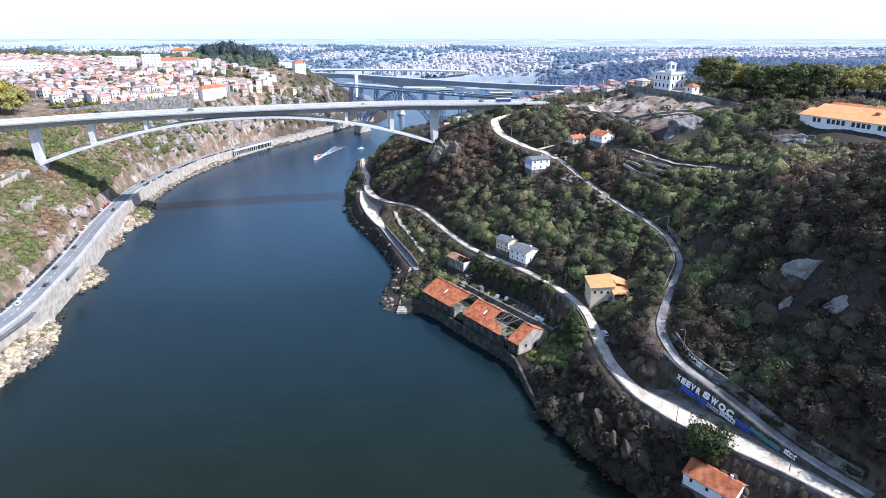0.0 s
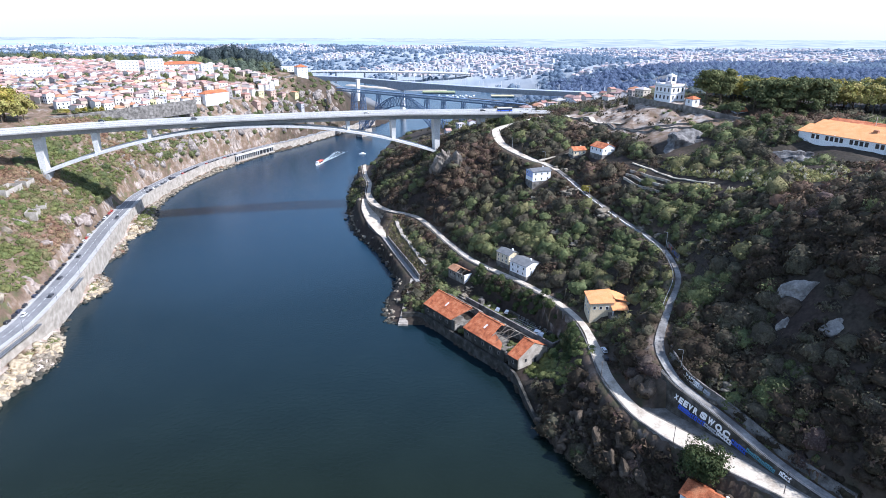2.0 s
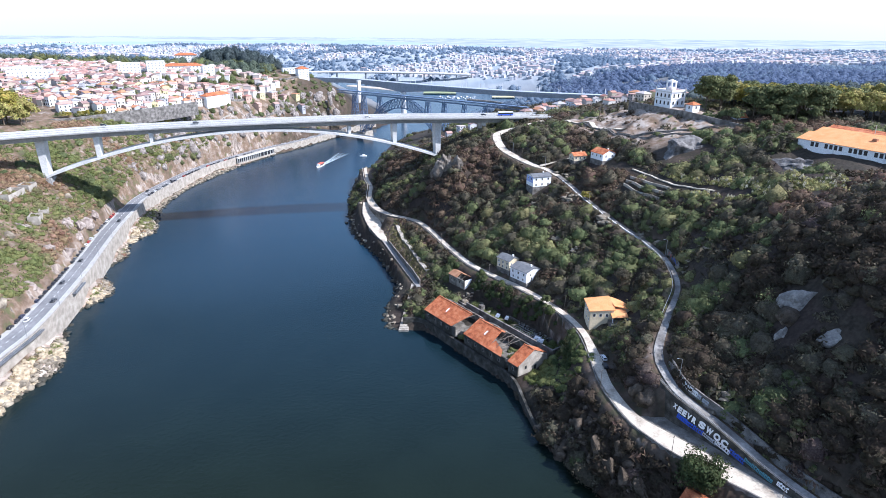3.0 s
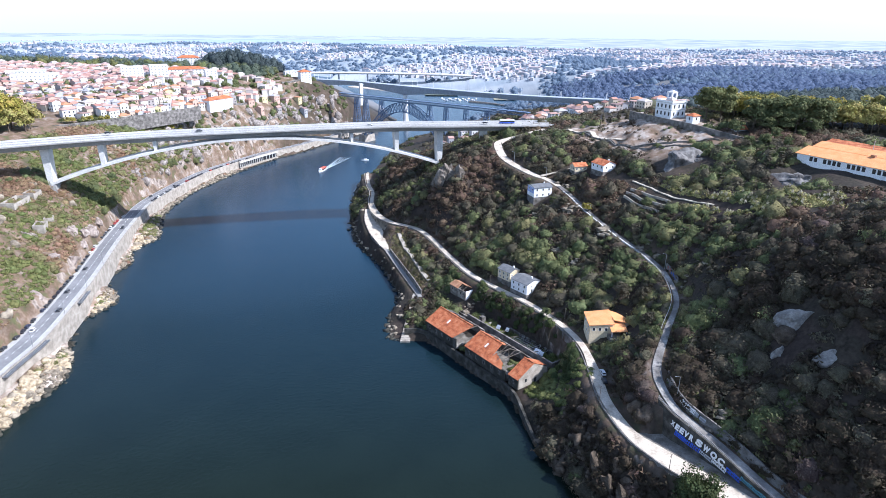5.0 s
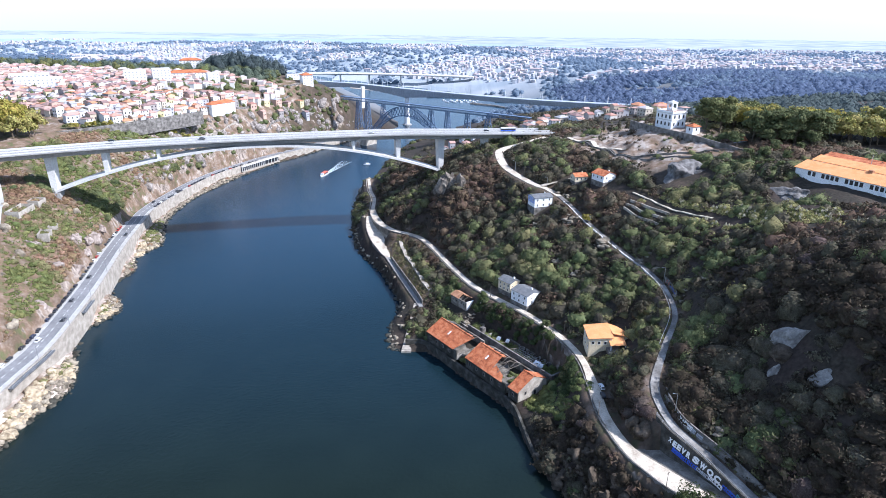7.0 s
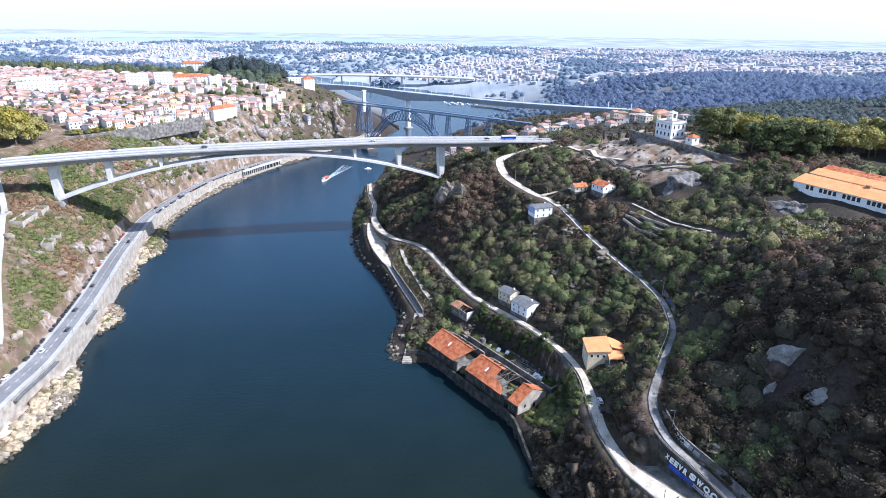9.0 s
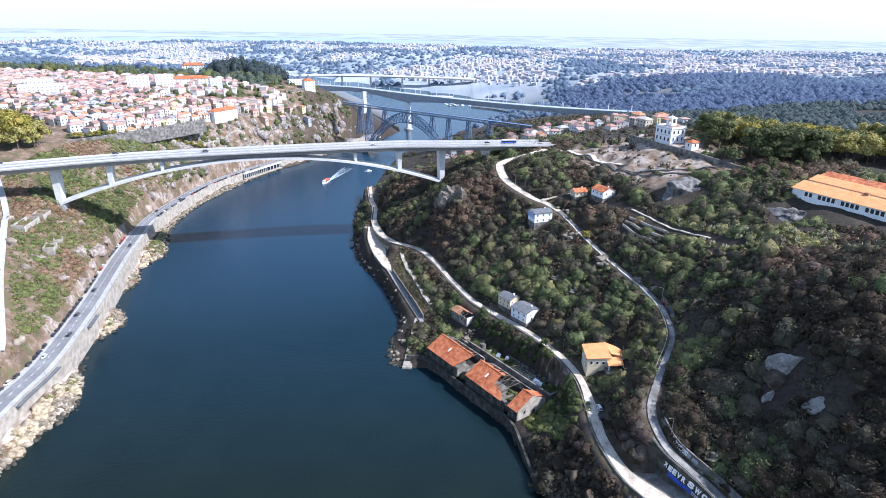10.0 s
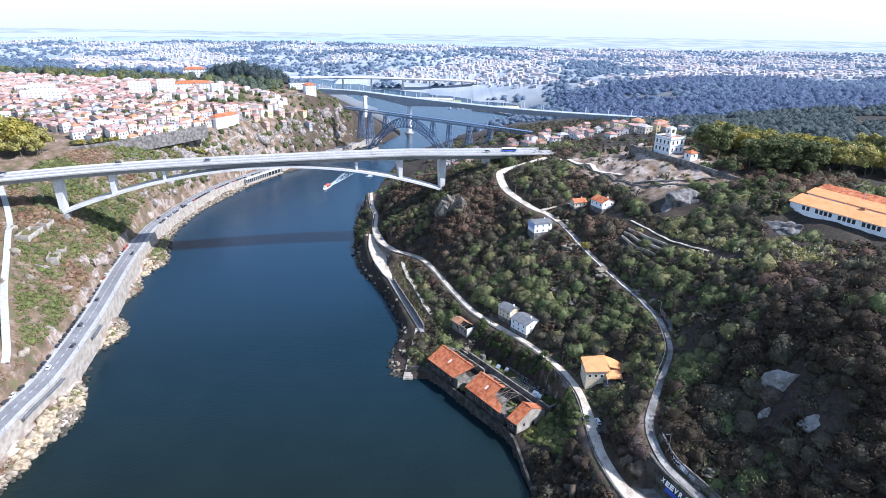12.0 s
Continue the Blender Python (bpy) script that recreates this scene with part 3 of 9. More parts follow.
FIELD_STRIP = [(-37, 416), (-31, 398), (-25, 380), (-18, 356), (-12, 341)]
nx, ny = len(XS), len(YS)
idx = np.arange(nx * ny).reshape(ny, nx)
quads = np.stack([idx[:-1, :-1], idx[:-1, 1:], idx[1:, 1:], idx[1:, :-1]], axis=-1).reshape(-1, 4)
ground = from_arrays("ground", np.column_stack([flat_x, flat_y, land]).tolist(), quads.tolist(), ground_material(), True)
dry = ground.data.attributes.new("dry", "FLOAT", "POINT")
ramp_in = lambda v, a, b: np.clip((v - a) / (b - a), 0, 1)
hilltop = ramp_in(flat_x, 74, 84) * ramp_in(flat_x, 184, 172) * ramp_in(flat_y, 362, 376) * ramp_in(flat_y, 500, 480) * ramp_in(land, 78, 82)
north = ramp_in(flat_x, -200, -206) * ramp_in(flat_y, 930, 880) * ramp_in(flat_x, -420, -380)
terrace = north * ramp_in(flat_y, 470, 500) * ramp_in(land, 40, 52)
shore = ramp_in(d_bank, 16, 10) * ramp_in(flat_x, -150, -170) * ramp_in(flat_y, 700, 650)
cliff = ramp_in(flat_x, -130, -150) * ramp_in(flat_y, 690, 720) * ramp_in(flat_y, 950, 900) * ramp_in(flat_x, -260, -240)
shelf_path = 0.75 * ramp_in(to_line(flat_x, flat_y, FIELD_STRIP)[0], 12, 7)
yard_dust = np.exp(-((flat_x - 188) / 7) ** 2 - ((flat_y - 346) / 11) ** 2)
lane_edge = 0.5 * ramp_in(np.minimum(to_line(flat_x, flat_y, LOW_LINE)[0], to_line(flat_x, flat_y, HIGH_LINE)[0]), 7, 4)
dry.data.foreach_set("value", np.clip(np.maximum.reduce([hilltop, shelf_path, yard_dust, 0.8 * north, 0.6 * terrace, shore, 0.25 * cliff, lane_edge]), 0, 1).astype(np.float32))
rocky = ground.data.attributes.new("rocky", "FLOAT", "POINT")
rocky.data.foreach_set("value", np.clip(np.maximum.reduce([0.22 * north * ramp_in(flat_y, 500, 560), 0.55 * hilltop, 0.7 * shore, 0.6 * yard_dust]), 0, 1).astype(np.float32))
tagged(ground, "steep scrub-covered river valley slopes and distant hills", "ground", kind="structure")


def water_material():
    m = bpy.data.materials.new("river_water")
    m.use_nodes = True
    n, l = m.node_tree.nodes, m.node_tree.links
    b = n["Principled BSDF"]
    b.inputs["Base Color"].default_value = (0.010, 0.030, 0.036, 1)
    b.inputs["Roughness"].default_value, b.inputs["IOR"].default_value = 0.24, 1.333
    b.inputs["Specular IOR Level"].default_value = 0.42
    b.inputs["Specular Tint"].default_value = (0.52, 0.84, 1.0, 1)
    co = n.new("ShaderNodeTexCoord")
    n1, n2, add = n.new("ShaderNodeTexNoise"), n.new("ShaderNodeTexNoise"), n.new("ShaderNodeMath")
    n1.inputs["Scale"].default_value, n2.inputs["Scale"].default_value = 0.55, 0.04
    n1.inputs["Detail"].default_value = 4
    l.new(co.outputs["Object"], n1.inputs["Vector"])
    l.new(co.outputs["Object"], n2.inputs["Vector"])
    add.operation = "ADD"
    l.new(n1.outputs[0], add.inputs[0])
    l.new(n2.outputs[0], add.inputs[1])
    bp = n.new("ShaderNodeBump")
    bp.inputs["Strength"].default_value, bp.inputs["Distance"].default_value = 0.35, 0.35
    l.new(add.outputs[0], bp.inputs["Height"])
    l.new(bp.outputs[0], b.inputs["Normal"])
    tint = n.new("ShaderNodeValToRGB")
    for e, p, c in zip(tint.color_ramp.elements, (0.35, 0.65), ((0.0078, 0.0118, 0.0062, 1), (0.0092, 0.0140, 0.0080, 1))):
        e.position, e.color = p, c
    l.new(n2.outputs[0], tint.inputs[0])
    # green base downstream; blue of reflected sky and haze painted in upstream
    sep, reach, sky_blue, blend = n.new("ShaderNodeSeparateXYZ"), n.new("ShaderNodeMapRange"), n.new("ShaderNodeRGB"), n.new("ShaderNodeMix")
    blend.data_type = "RGBA"
    sky_blue.outputs[0].default_value = (0.0022, 0.0235, 0.0500, 1)
    reach.inputs[1].default_value, reach.inputs[2].default_value = 160, 470
    l.new(co.outputs["Object"], sep.inputs[0])
    l.new(sep.outputs[1], reach.inputs[0])
    l.new(reach.outputs[0], blend.inputs[0])
    l.new(tint.outputs[0], blend.inputs[6])
    l.new(sky_blue.outputs[0], blend.inputs[7])
    l.new(blend.outputs[2], b.inputs["Base Color"])
    return m


bm = bmesh.new()
ring_pts = [(x, y) for x, y in offset(np.column_stack([BANK_LINE_R, BANK_LINE_R[:, 0] * 0]), 10)[:, :2]] + [(x, y) for x, y in offset(np.column_stack([BANK_LINE_L, BANK_LINE_L[:, 0] * 0]), -10)[::-1, :2]]
f = bm.faces.new([bm.verts.new((x, y, 0)) for x, y in ring_pts])
if f.normal.z < 0:
    bmesh.ops.reverse_faces(bm, faces=[f])
f.normal_update()
if f.normal.z < 0:
    f.normal_flip()
bmesh.ops.triangulate(bm, faces=[f])
tagged(mesh_object("water", bm, water_material()), "calm dark blue-green river water with faint ripples", "river", kind="structure")


def stretch(line, y0, y1):
    return np.array([p for p in line if min(y0, y1) <= p[1] <= max(y0, y1)])


# roads
def road(name, line, half, mat_, label, dz=0.06):
    """half: half the width, or a row of (y, half) by which it changes along the way."""
    bm = bmesh.new()
    widths = [half] * len(line) if isinstance(half, (int, float)) else np.interp(line[:, 1], *zip(*sorted(half)))
    left, right = (np.array([offset(line, s * w)[i] for i, w in enumerate(widths)]) + np.array((0, 0, dz)) for s in (-1, 1))
    rings = [[bm.verts.new(p) for p in (a, b, b - np.array((0, 0, 0.5)), a - np.array((0, 0, 0.5)))] for a, b in zip(left, right)]
    for r0, r1 in zip(rings, rings[1:]):
        for k in range(4):
            bm.faces.new((r0[k], r0[(k + 1) % 4], r1[(k + 1) % 4], r1[k]))
    bmesh.ops.recalc_face_normals(bm, faces=bm.faces)
    return tagged(mesh_object(name, bm, mat_), label, "road", kind="structure")


road("road_lower", LOW_LINE, ((90, 3.4), (150, 3.8), (168, 4.0), (176, 3.4), (184, 2.4), (192, 2.1), (205, 2.0), (222, 2.4), (240, 1.6), (400, 1.5), (430, 2.4), (470, 3.5), (500, 1.6), (606, 1.4)), DUSTY_ROAD, "pale dusty riverside lane below the hillside")
road("road_upper", np.array([p for p in HIGH_LINE if p[1] < 276]), ((130, 1.9), (190, 1.6), (205, 1.7), (240, 1.15), (276, 1.1)), LANE_GREY, "narrow patchy grey lane climbing the hillside")
road("road_upper_bank", np.array([p for p in HIGH_LINE if 271 < p[1] < 386]), ((270, 1.2), (360, 1.3), (386, 1.8)), SHADED_ASPHALT, "narrow asphalt lane along the wooded slope, shade painted in", 0.05)
road("road_upper_top", np.array([p for p in HIGH_LINE if p[1] > 381]), ((380, 1.8), (400, 2.6), (440, 3.0), (480, 3.0)), DUSTY_ROAD, "pale dusty lane over the shoulder of the hill")
near = np.array([p for p in LOW_LINE if 126 < p[1] < 187])
foot = spline(WALL_FOOT, 2)
bm = bmesh.new()
inner = [foot[int(np.argmin(np.hypot(foot[:, 0] - p[0], foot[:, 1] - p[1])))] for p in near]
rows_ = [[bm.verts.new(v) for v in ((p[0], p[1], p[2] - 0.02), ((p[0] + q[0]) / 2, (p[1] + q[1]) / 2, p[2] + 0.02), (q[0] + 0.5, q[1] + 0.3, p[2] + 0.25), (q[0] + 0.5, q[1] + 0.3, p[2] - 1.2), (p[0], p[1], p[2] - 1.2))] for p, q in zip(near, inner)]
for r0, r1 in zip(rows_, rows_[1:]):
    for k in range(5):
        bm.faces.new((r0[k], r0[(k + 1) % 5], r1[(k + 1) % 5], r1[k]))
bmesh.ops.recalc_face_normals(bm, faces=bm.faces)
tagged(mesh_object("road_verge", bm, VERGE), "dusty earth verge below the graffiti wall, darkened for its shadow", "verge", kind="structure")
road("road_quay", QUAY_LINE, 4.6, ASPHALT, "grey asphalt quay road with dashed centre line")
road("path_plaza", stretch(PATH_LINE, 401, 483), ((402, 1.6), (410, 3.2), (432, 5.2), (455, 6.0), (482, 3.6)), DUSTY_ROAD, "pale dusty widening of the riverside lane")
road("path_quay", stretch(PATH_LINE, 320, 404.5), 1.35, WORN_ROAD, "narrow grey footpath along the rocky shore")


# ---- bridges ----
def road_bridge():
    br = thing("concrete_arch_bridge", -141, 457, 50.5, 0, "long slender white concrete arch road bridge over the river", "bridge")
    br.matrix_world = Matrix.Identity(4)
    deck = spline([(-400, 352, 77), (-303, 401, 78.8), (-225, 434, 80.3), (-129, 462, 81.3), (-44, 485, 81.4), (1, 492, 81.0), (62, 503, 80.4), (84, 507, 80.0)], 8)
    bm = bmesh.new()
    sweep(bm, deck, ((-10, 0), (-10, -0.9), (-5.6, -1.7), (-4.6, -4.6), (4.6, -4.6), (5.6, -1.7), (10, -0.9), (10, 0)))
    # darker concrete than the arch: the deck side's shade is put into the colour
    part("deck", bm, CONCRETE, br)
    bm = bmesh.new()
    sweep(bm, deck, ((-8.9, 0.03), (8.9, 0.03), (8.9, -0.2), (-8.9, -0.2)))
    part("carriageway", bm, WORN_ROAD, br, "grey asphalt carriageway")
    for d, h, w in ((-9.75, 1.0, 0.3), (-8.0, 0.6, 0.25), (0, 0.7, 0.45), (8.0, 0.6, 0.25), (9.75, 1.0, 0.3)):
        bm = bmesh.new()
        sweep(bm, offset(deck, d), ((-w / 2, 0), (w / 2, 0), (w / 2, h), (-w / 2, h)))
        part("parapet", bm, WHITE_CONCRETE, br)
    for d in (-5.4, -1.9, 1.9, 5.4):
        bm = bmesh.new()
        sweep(bm, offset(deck, d), ((-0.1, 0.06), (0.1, 0.06), (0.1, 0.02), (-0.1, 0.02)))
        part("lane_line", bm, LINE_PAINT, br)
    a, b = Vector((-276, 418, 50.5)), Vector((-7, 494.5, 50.8))
    knots = []
    for k in range(41):
        s = k / 40
        p = a.lerp(b, s)
        p.z = 50.5 + 26.0 * (1 - (2 * s - 1) ** 2)
        knots.append(p)
    bm = bmesh.new()
    sweep(bm, knots, ((-5.5, 0), (5.5, 0), (5.5, -1.6), (-5.5, -1.6)), flat=False)
    part("arch", bm, WHITE_CONCRETE, br)
    along = (b - a).normalized()
    side = along.cross(Vector((0, 0, 1)))

    def pier(s, w, d, base=None):
        p = a.lerp(b, s / 280) if base is None else Vector(base)
        z0 = 50.5 + 26.0 * (1 - (2 * s / 280 - 1) ** 2) - 1.0 if base is None else base[2]
        bm = bmesh.new()
        q = lambda z, u, v: [(p.x + along.x * i * u + side.x * j * v, p.y + along.y * i * u + side.y * j * v, z) for i, j in ((-1, -1), (1, -1), (1, 1), (-1, 1))]
        hexa(bm, q(z0, w * 0.8, d), q(76.6 if p.x > -250 else 74.8, w * 1.25, d))
        bmesh.ops.recalc_face_normals(bm, faces=bm.faces)
        part("pier", bm, WHITE_CONCRETE, br)
    for s in (0, 280):
        pier(s, 2.2, 4.6)
    for s in (35, 245):
        pier(s, 1.6, 4.4)
    for s in (70, 210):
        pier(s, 1.0, 4.2)
    for p in ((-315, 395, 60), (29, 499, 66)):
        pier(0, 1.8, 4.5, p)
    for p in (a, b):
        bm = bmesh.new()
        q = lambda z, u, v: [(p.x + along.x * i * u + side.x * j * v, p.y + along.y * i * u + side.y * j * v, z) for i, j in ((-1, -1), (1, -1), (1, 1), (-1, 1))]
        hexa(bm, q(40, 4, 7), q(49.2, 3, 6.5))
        bmesh.ops.recalc_face_normals(bm, faces=bm.faces)
        part("abutment", bm, CONCRETE, br)
    return br


road_bridge()


def iron_bridge():
    br = thing("iron_arch_bridge", 0, 0, 0, 0, "old blue-grey wrought-iron railway arch bridge with lattice pylons", "bridge")
    p0, p1 = Vector((-147.3, 863.9, 60)), Vector((92, 697.3, 60))
    along = (p1 - p0).normalized()
    side = along.cross(Vector((0, 0, 1)))
    length = (p1 - p0).length
    bm = bmesh.new()
    sweep(bm, [p0, p1], ((-2.6, 1.0), (2.6, 1.0), (2.6, 0.4), (-2.6, 0.4)))
    part("deck", bm, STEEL_BLUE, br)
    for sgn in (-1, 1):
        bm = bmesh.new()
        off = side * 2.2 * sgn
        bar(bm, p0 + off + Vector((0, 0, 0.4)), p1 + off + Vector((0, 0, 0.4)), 0.4, 0.6)
        bar(bm, p0 + off + Vector((0, 0, -3)), p1 + off + Vector((0, 0, -3)), 0.4, 0.6)
        n = 88
        for k in range(n):
            u, v = p0 + along * length * k / n + off, p0 + along * length * (k + 1) / n + off
            bar(bm, u + Vector((0, 0, 0.3)), v + Vector((0, 0, -3)), 0.22)
            bar(bm, u + Vector((0, 0, -3)), v + Vector((0, 0, 0.3)), 0.22)
        part("lattice_girder", bm, STEEL_BLUE, br)
        bm = bmesh.new()
        bar(bm, p0 + side * 2.5 * sgn + Vector((0, 0, 2.1)), p1 + side * 2.5 * sgn + Vector((0, 0, 2.1)), 0.12)
        for k in range(n):
            u = p0 + along * length * k / n + side * 2.5 * sgn
            bar(bm, u + Vector((0, 0, 1)), u + Vector((0, 0, 2.1)), 0.1)
        part("railing", bm, STEEL_BLUE, br)
    a = p0 + along * 49
    a.z = 8
    span = 128.0
    for sgn in (-1, 1):
        for which in ("rib",):
            bm = bmesh.new()
            lo, hi = [], []
            n = 24
            for k in range(n + 1):
                s = k / n
                c = 1 - (2 * s - 1) ** 2
                out = side * sgn * (7.5 - 4.5 * c)
                lo.append(a + along * span * s + out + Vector((0, 0, 37.0 * c)))
                hi.append(a + along * span * s + out + Vector((0, 0, 47.5 * c + 1.5)))
            for k in range(n):
                bar(bm, lo[k], lo[k + 1], 0.8)
                bar(bm, hi[k], hi[k + 1], 0.8)
                bar(bm, lo[k], hi[k + 1], 0.4)
                bar(bm, hi[k], lo[k + 1], 0.4)
                bar(bm, lo[k], hi[k], 0.4)
            part("arch_rib", bm, STEEL_BLUE, br)
    bm = bmesh.new()
    for k in range(n):
        s, s2 = k / n, (k + 1) / n
        for f in (37.0, 47.5):
            q = []
            for t in (s, s2):
                c = 1 - (2 * t - 1) ** 2
                q.append([a + along * span * t + side * g * (7.5 - 4.5 * c) + Vector((0, 0, f * c + (1.5 if f > 40 else 0))) for g in (-1, 1)])
            bar(bm, q[0][0], q[1][1], 0.3)
            bar(bm, q[0][1], q[1][0], 0.3)
            bar(bm, q[0][0], q[0][1], 0.35)
    part("cross_bracing", bm, STEEL_BLUE, br)

    def pylon(s, z0):
        base = a + along * s
        bm = bmesh.new()
        levels = max(2, int((57 - z0) / 7))
        rings = []
        for k in range(levels + 1):
            t = k / levels
            z = z0 + (57 - z0) * t
            u, v = 2.6 - 1.2 * t, (7.0 - 4.6 * t) * (0.5 + 0.5 * (57 - z0) / 50)
            rings.append([Vector((base.x, base.y, z)) + along * i * u + side * j * max(2.2, v) for i, j in ((-1, -1), (1, -1), (1, 1), (-1, 1))])
        for r0, r1 in zip(rings, rings[1:]):
            for k in range(4):
                bar(bm, r0[k], r1[k], 0.7)
                bar(bm, r0[k], r1[(k + 1) % 4], 0.35)
                bar(bm, r0[(k + 1) % 4], r1[k], 0.35)
                bar(bm, r1[k], r1[(k + 1) % 4], 0.4)
        part("pylon", bm, STEEL_BLUE, br)
    for s, z0 in ((-18, 20), (-2, 9), (26, 37), (104, 37), (129, 9), (158, 30), (187, 40)):
        pylon(s, z0)
    for s in (-2, 129):
        bm = bmesh.new()
        c = a + along * s
        q = lambda z, u, v: [(c.x + along.x * i * u + side.x * j * v, c.y + along.y * i * u + side.y * j * v, z) for i, j in ((-1, -1), (1, -1), (1, 1), (-1, 1))]
        hexa(bm, q(-3, 6, 11), q(9, 5, 10))
        bmesh.ops.recalc_face_normals(bm, faces=bm.faces)
        part("masonry_base", bm, PALE_STONE, br, "pale granite masonry base")
    return br


iron_bridge()


def rail_bridge():
    br = thing("concrete_rail_bridge", 0, 0, 0, 0, "massive pale grey concrete girder railway bridge with overhead line masts", "bridge")
    line = spline([(-330, 1122, 57), (-201, 1079, 57), (-150, 1058, 57), (-66, 995, 57), (43.6, 923, 57), (129, 880, 57), (234, 846, 57), (330, 815, 58)], 10)
    mid = [0.0, 1.0]
    bm = bmesh.new()
    rings = []
    piers = (Vector((-260, 1100, 0)), Vector((-66, 995, 0)))
    for i, p in enumerate(line):
        p = Vector(p)
        t = Vector(line[min(i + 1, len(line) - 1)] - line[max(i - 1, 0)]).normalized()
        s = t.cross(Vector((0, 0, 1)))
        d = min((p.xy - q.xy).length for q in piers)
        depth = 7 + 7 * max(0, 1 - d / 105) ** 1.6
        rings.append([bm.verts.new(p + s * u + Vector((0, 0, v))) for u, v in ((-6.5, 0), (-6.5, -1), (-4.4, -depth), (4.4, -depth), (6.5, -1), (6.5, 0))])
    for r0, r1 in zip(rings, rings[1:]):
        for k in range(6):
            bm.faces.new((r0[k], r0[(k + 1) % 6], r1[(k + 1) % 6], r1[k]))
    bmesh.ops.recalc_face_normals(bm, faces=bm.faces)
    part("girder", bm, RAIL_CONCRETE, br)
    for q in piers:
        bm = bmesh.new()
        tube(bm, (q.x, q.y, -3), (q.x, q.y, 46), 4.6, 3.0, 16)
        part("pier", bm, WHITE_PAINT, br)
        bm = bmesh.new()
        tube(bm, (q.x, q.y, -4), (q.x, q.y, 1.6), 8, 7, 16)
        part("footing", bm, CONCRETE, br)
    for k in range(2, len(line) - 1, 3):
        for d in (-6, 6):
            p = offset(line, d)[k]
            bm = bmesh.new()
            bar(bm, p, p + np.array((0, 0, 8.0)), 0.4)
            part("mast", bm, WHITE_PAINT, br)
    return br


rail_bridge()
tower = thing("bridge_pillar", -128, 938, 40, 38, "tall white concrete pillar behind the iron bridge", "pillar")
bm = bmesh.new()
box(bm, -2.4, -1.6, -6, 2.4, 1.6, 24)
part("shaft", bm, WHITE_PAINT, tower)
bm = bmesh.new()
box(bm, -3.0, -2.1, 24, 3.0, 2.1, 25.2)
part("capital", bm, WHITE_PAINT, tower)


def far_bridge():
    br = thing("long_road_bridge", 0, 0, 0, 0, "low pale concrete motorway bridge on slim piers far upstream", "bridge")
    line = spline([(-520, 1480, 26), (-402, 1520, 27), (-275, 1556, 27), (-52, 1552, 26), (60, 1540, 24)], 12)
    bm = bmesh.new()
    sweep(bm, line, ((-14, 0.8), (-14, -0.8), (-6, -3.2), (6, -3.2), (14, -0.8), (14, 0.8)))
    part("deck", bm, WHITE_CONCRETE, br)
    for k in range(4, len(line) - 2, 6):
        bm = bmesh.new()
        x, y, z = line[k]
        tube(bm, (x, y, -3), (x, y, z - 3), 2.4, 2.0, 10)
        part("pier", bm, WHITE_CONCRETE, br)


far_bridge()


# ---- walls, quays and rock ----
def ribbon_wall(name, line, tops, foots, thick, mat_, label, parent=None, cap=None):
    """A standing wall along a plan line with its own top and foot heights; thickness to the right of the way."""
    l2 = offset(line, thick)
    bm = bmesh.new()
    a = [[bm.verts.new((x, y, z)) for x, y, z in ((p[0], p[1], f), (q[0], q[1], f), (q[0], q[1], t), (p[0], p[1], t))] for p, q, t, f in zip(line, l2, tops, foots)]
    for r0, r1 in zip(a, a[1:]):
        for k in range(4):
            bm.faces.new((r0[k], r0[(k + 1) % 4], r1[(k + 1) % 4], r1[k]))
    bm.faces.new(a[0][::-1])
    bm.faces.new(a[-1])
    bmesh.ops.recalc_face_normals(bm, faces=bm.faces)
    ob = mesh_object(name, bm, mat_)
    return tagged(ob, label, "wall", kind="structure")


# graffiti wall between the two lanes, and the wall over the upper lane
def battered_wall(name, top, foot, thick, mat_, label):
    """A leaning retaining wall between its top and foot lines."""
    top, foot = spline(top, 2.0), spline(foot, 2.0)
    k = np.linspace(0, 1, 40)
    top, foot = (np.column_stack([np.interp(k, np.linspace(0, 1, len(a)), a[:, j]) for j in range(3)]) for a in (top, foot))
    back_t, back_f = offset(top, thick), offset(foot, thick * 2.4)
    bm = bmesh.new()
    rows_ = [[bm.verts.new(p) for p in (f - np.array((0, 0, 0.8)), bf - np.array((0, 0, 0.8)), bt, t)] for f, bf, bt, t in zip(foot, back_f, back_t, top)]
    for r0, r1 in zip(rows_, rows_[1:]):
        for j in range(4):
            bm.faces.new((r0[j], r0[(j + 1) % 4], r1[(j + 1) % 4], r1[j]))
    bm.faces.new(rows_[0][::-1])
    bm.faces.new(rows_[-1])
    bmesh.ops.recalc_face_normals(bm, faces=bm.faces)
    return tagged(mesh_object(name, bm, mat_), label, "wall", kind="structure"), top, foot


wall_low, FACE_TOP, FACE_FOOT = battered_wall("wall_graffiti", WALL_TOP, WALL_FOOT, -0.6, SHADED_STONE, "tall granite retaining wall in white and blue graffiti, darkened for shade")
UPPER_LINE = offset(stretch(HIGH_LINE, 132, 204), -3.2)
wall_high = ribbon_wall("wall_upper_lane", UPPER_LINE, UPPER_LINE[:, 2] + 3.6, UPPER_LINE[:, 2] - 1, -0.6, OLD_STONE, "dark mossy retaining wall with graffiti above the lane")
KERB_LINE = stretch(LOW_LINE, 120, 470)
KERB_LINE = np.array([offset(KERB_LINE, w)[i] for i, w in enumerate(np.interp(KERB_LINE[:, 1], (120, 168, 176, 184, 192, 470), (4.6, 4.8, 4.2, 3.3, 3.0, 3.0)))])
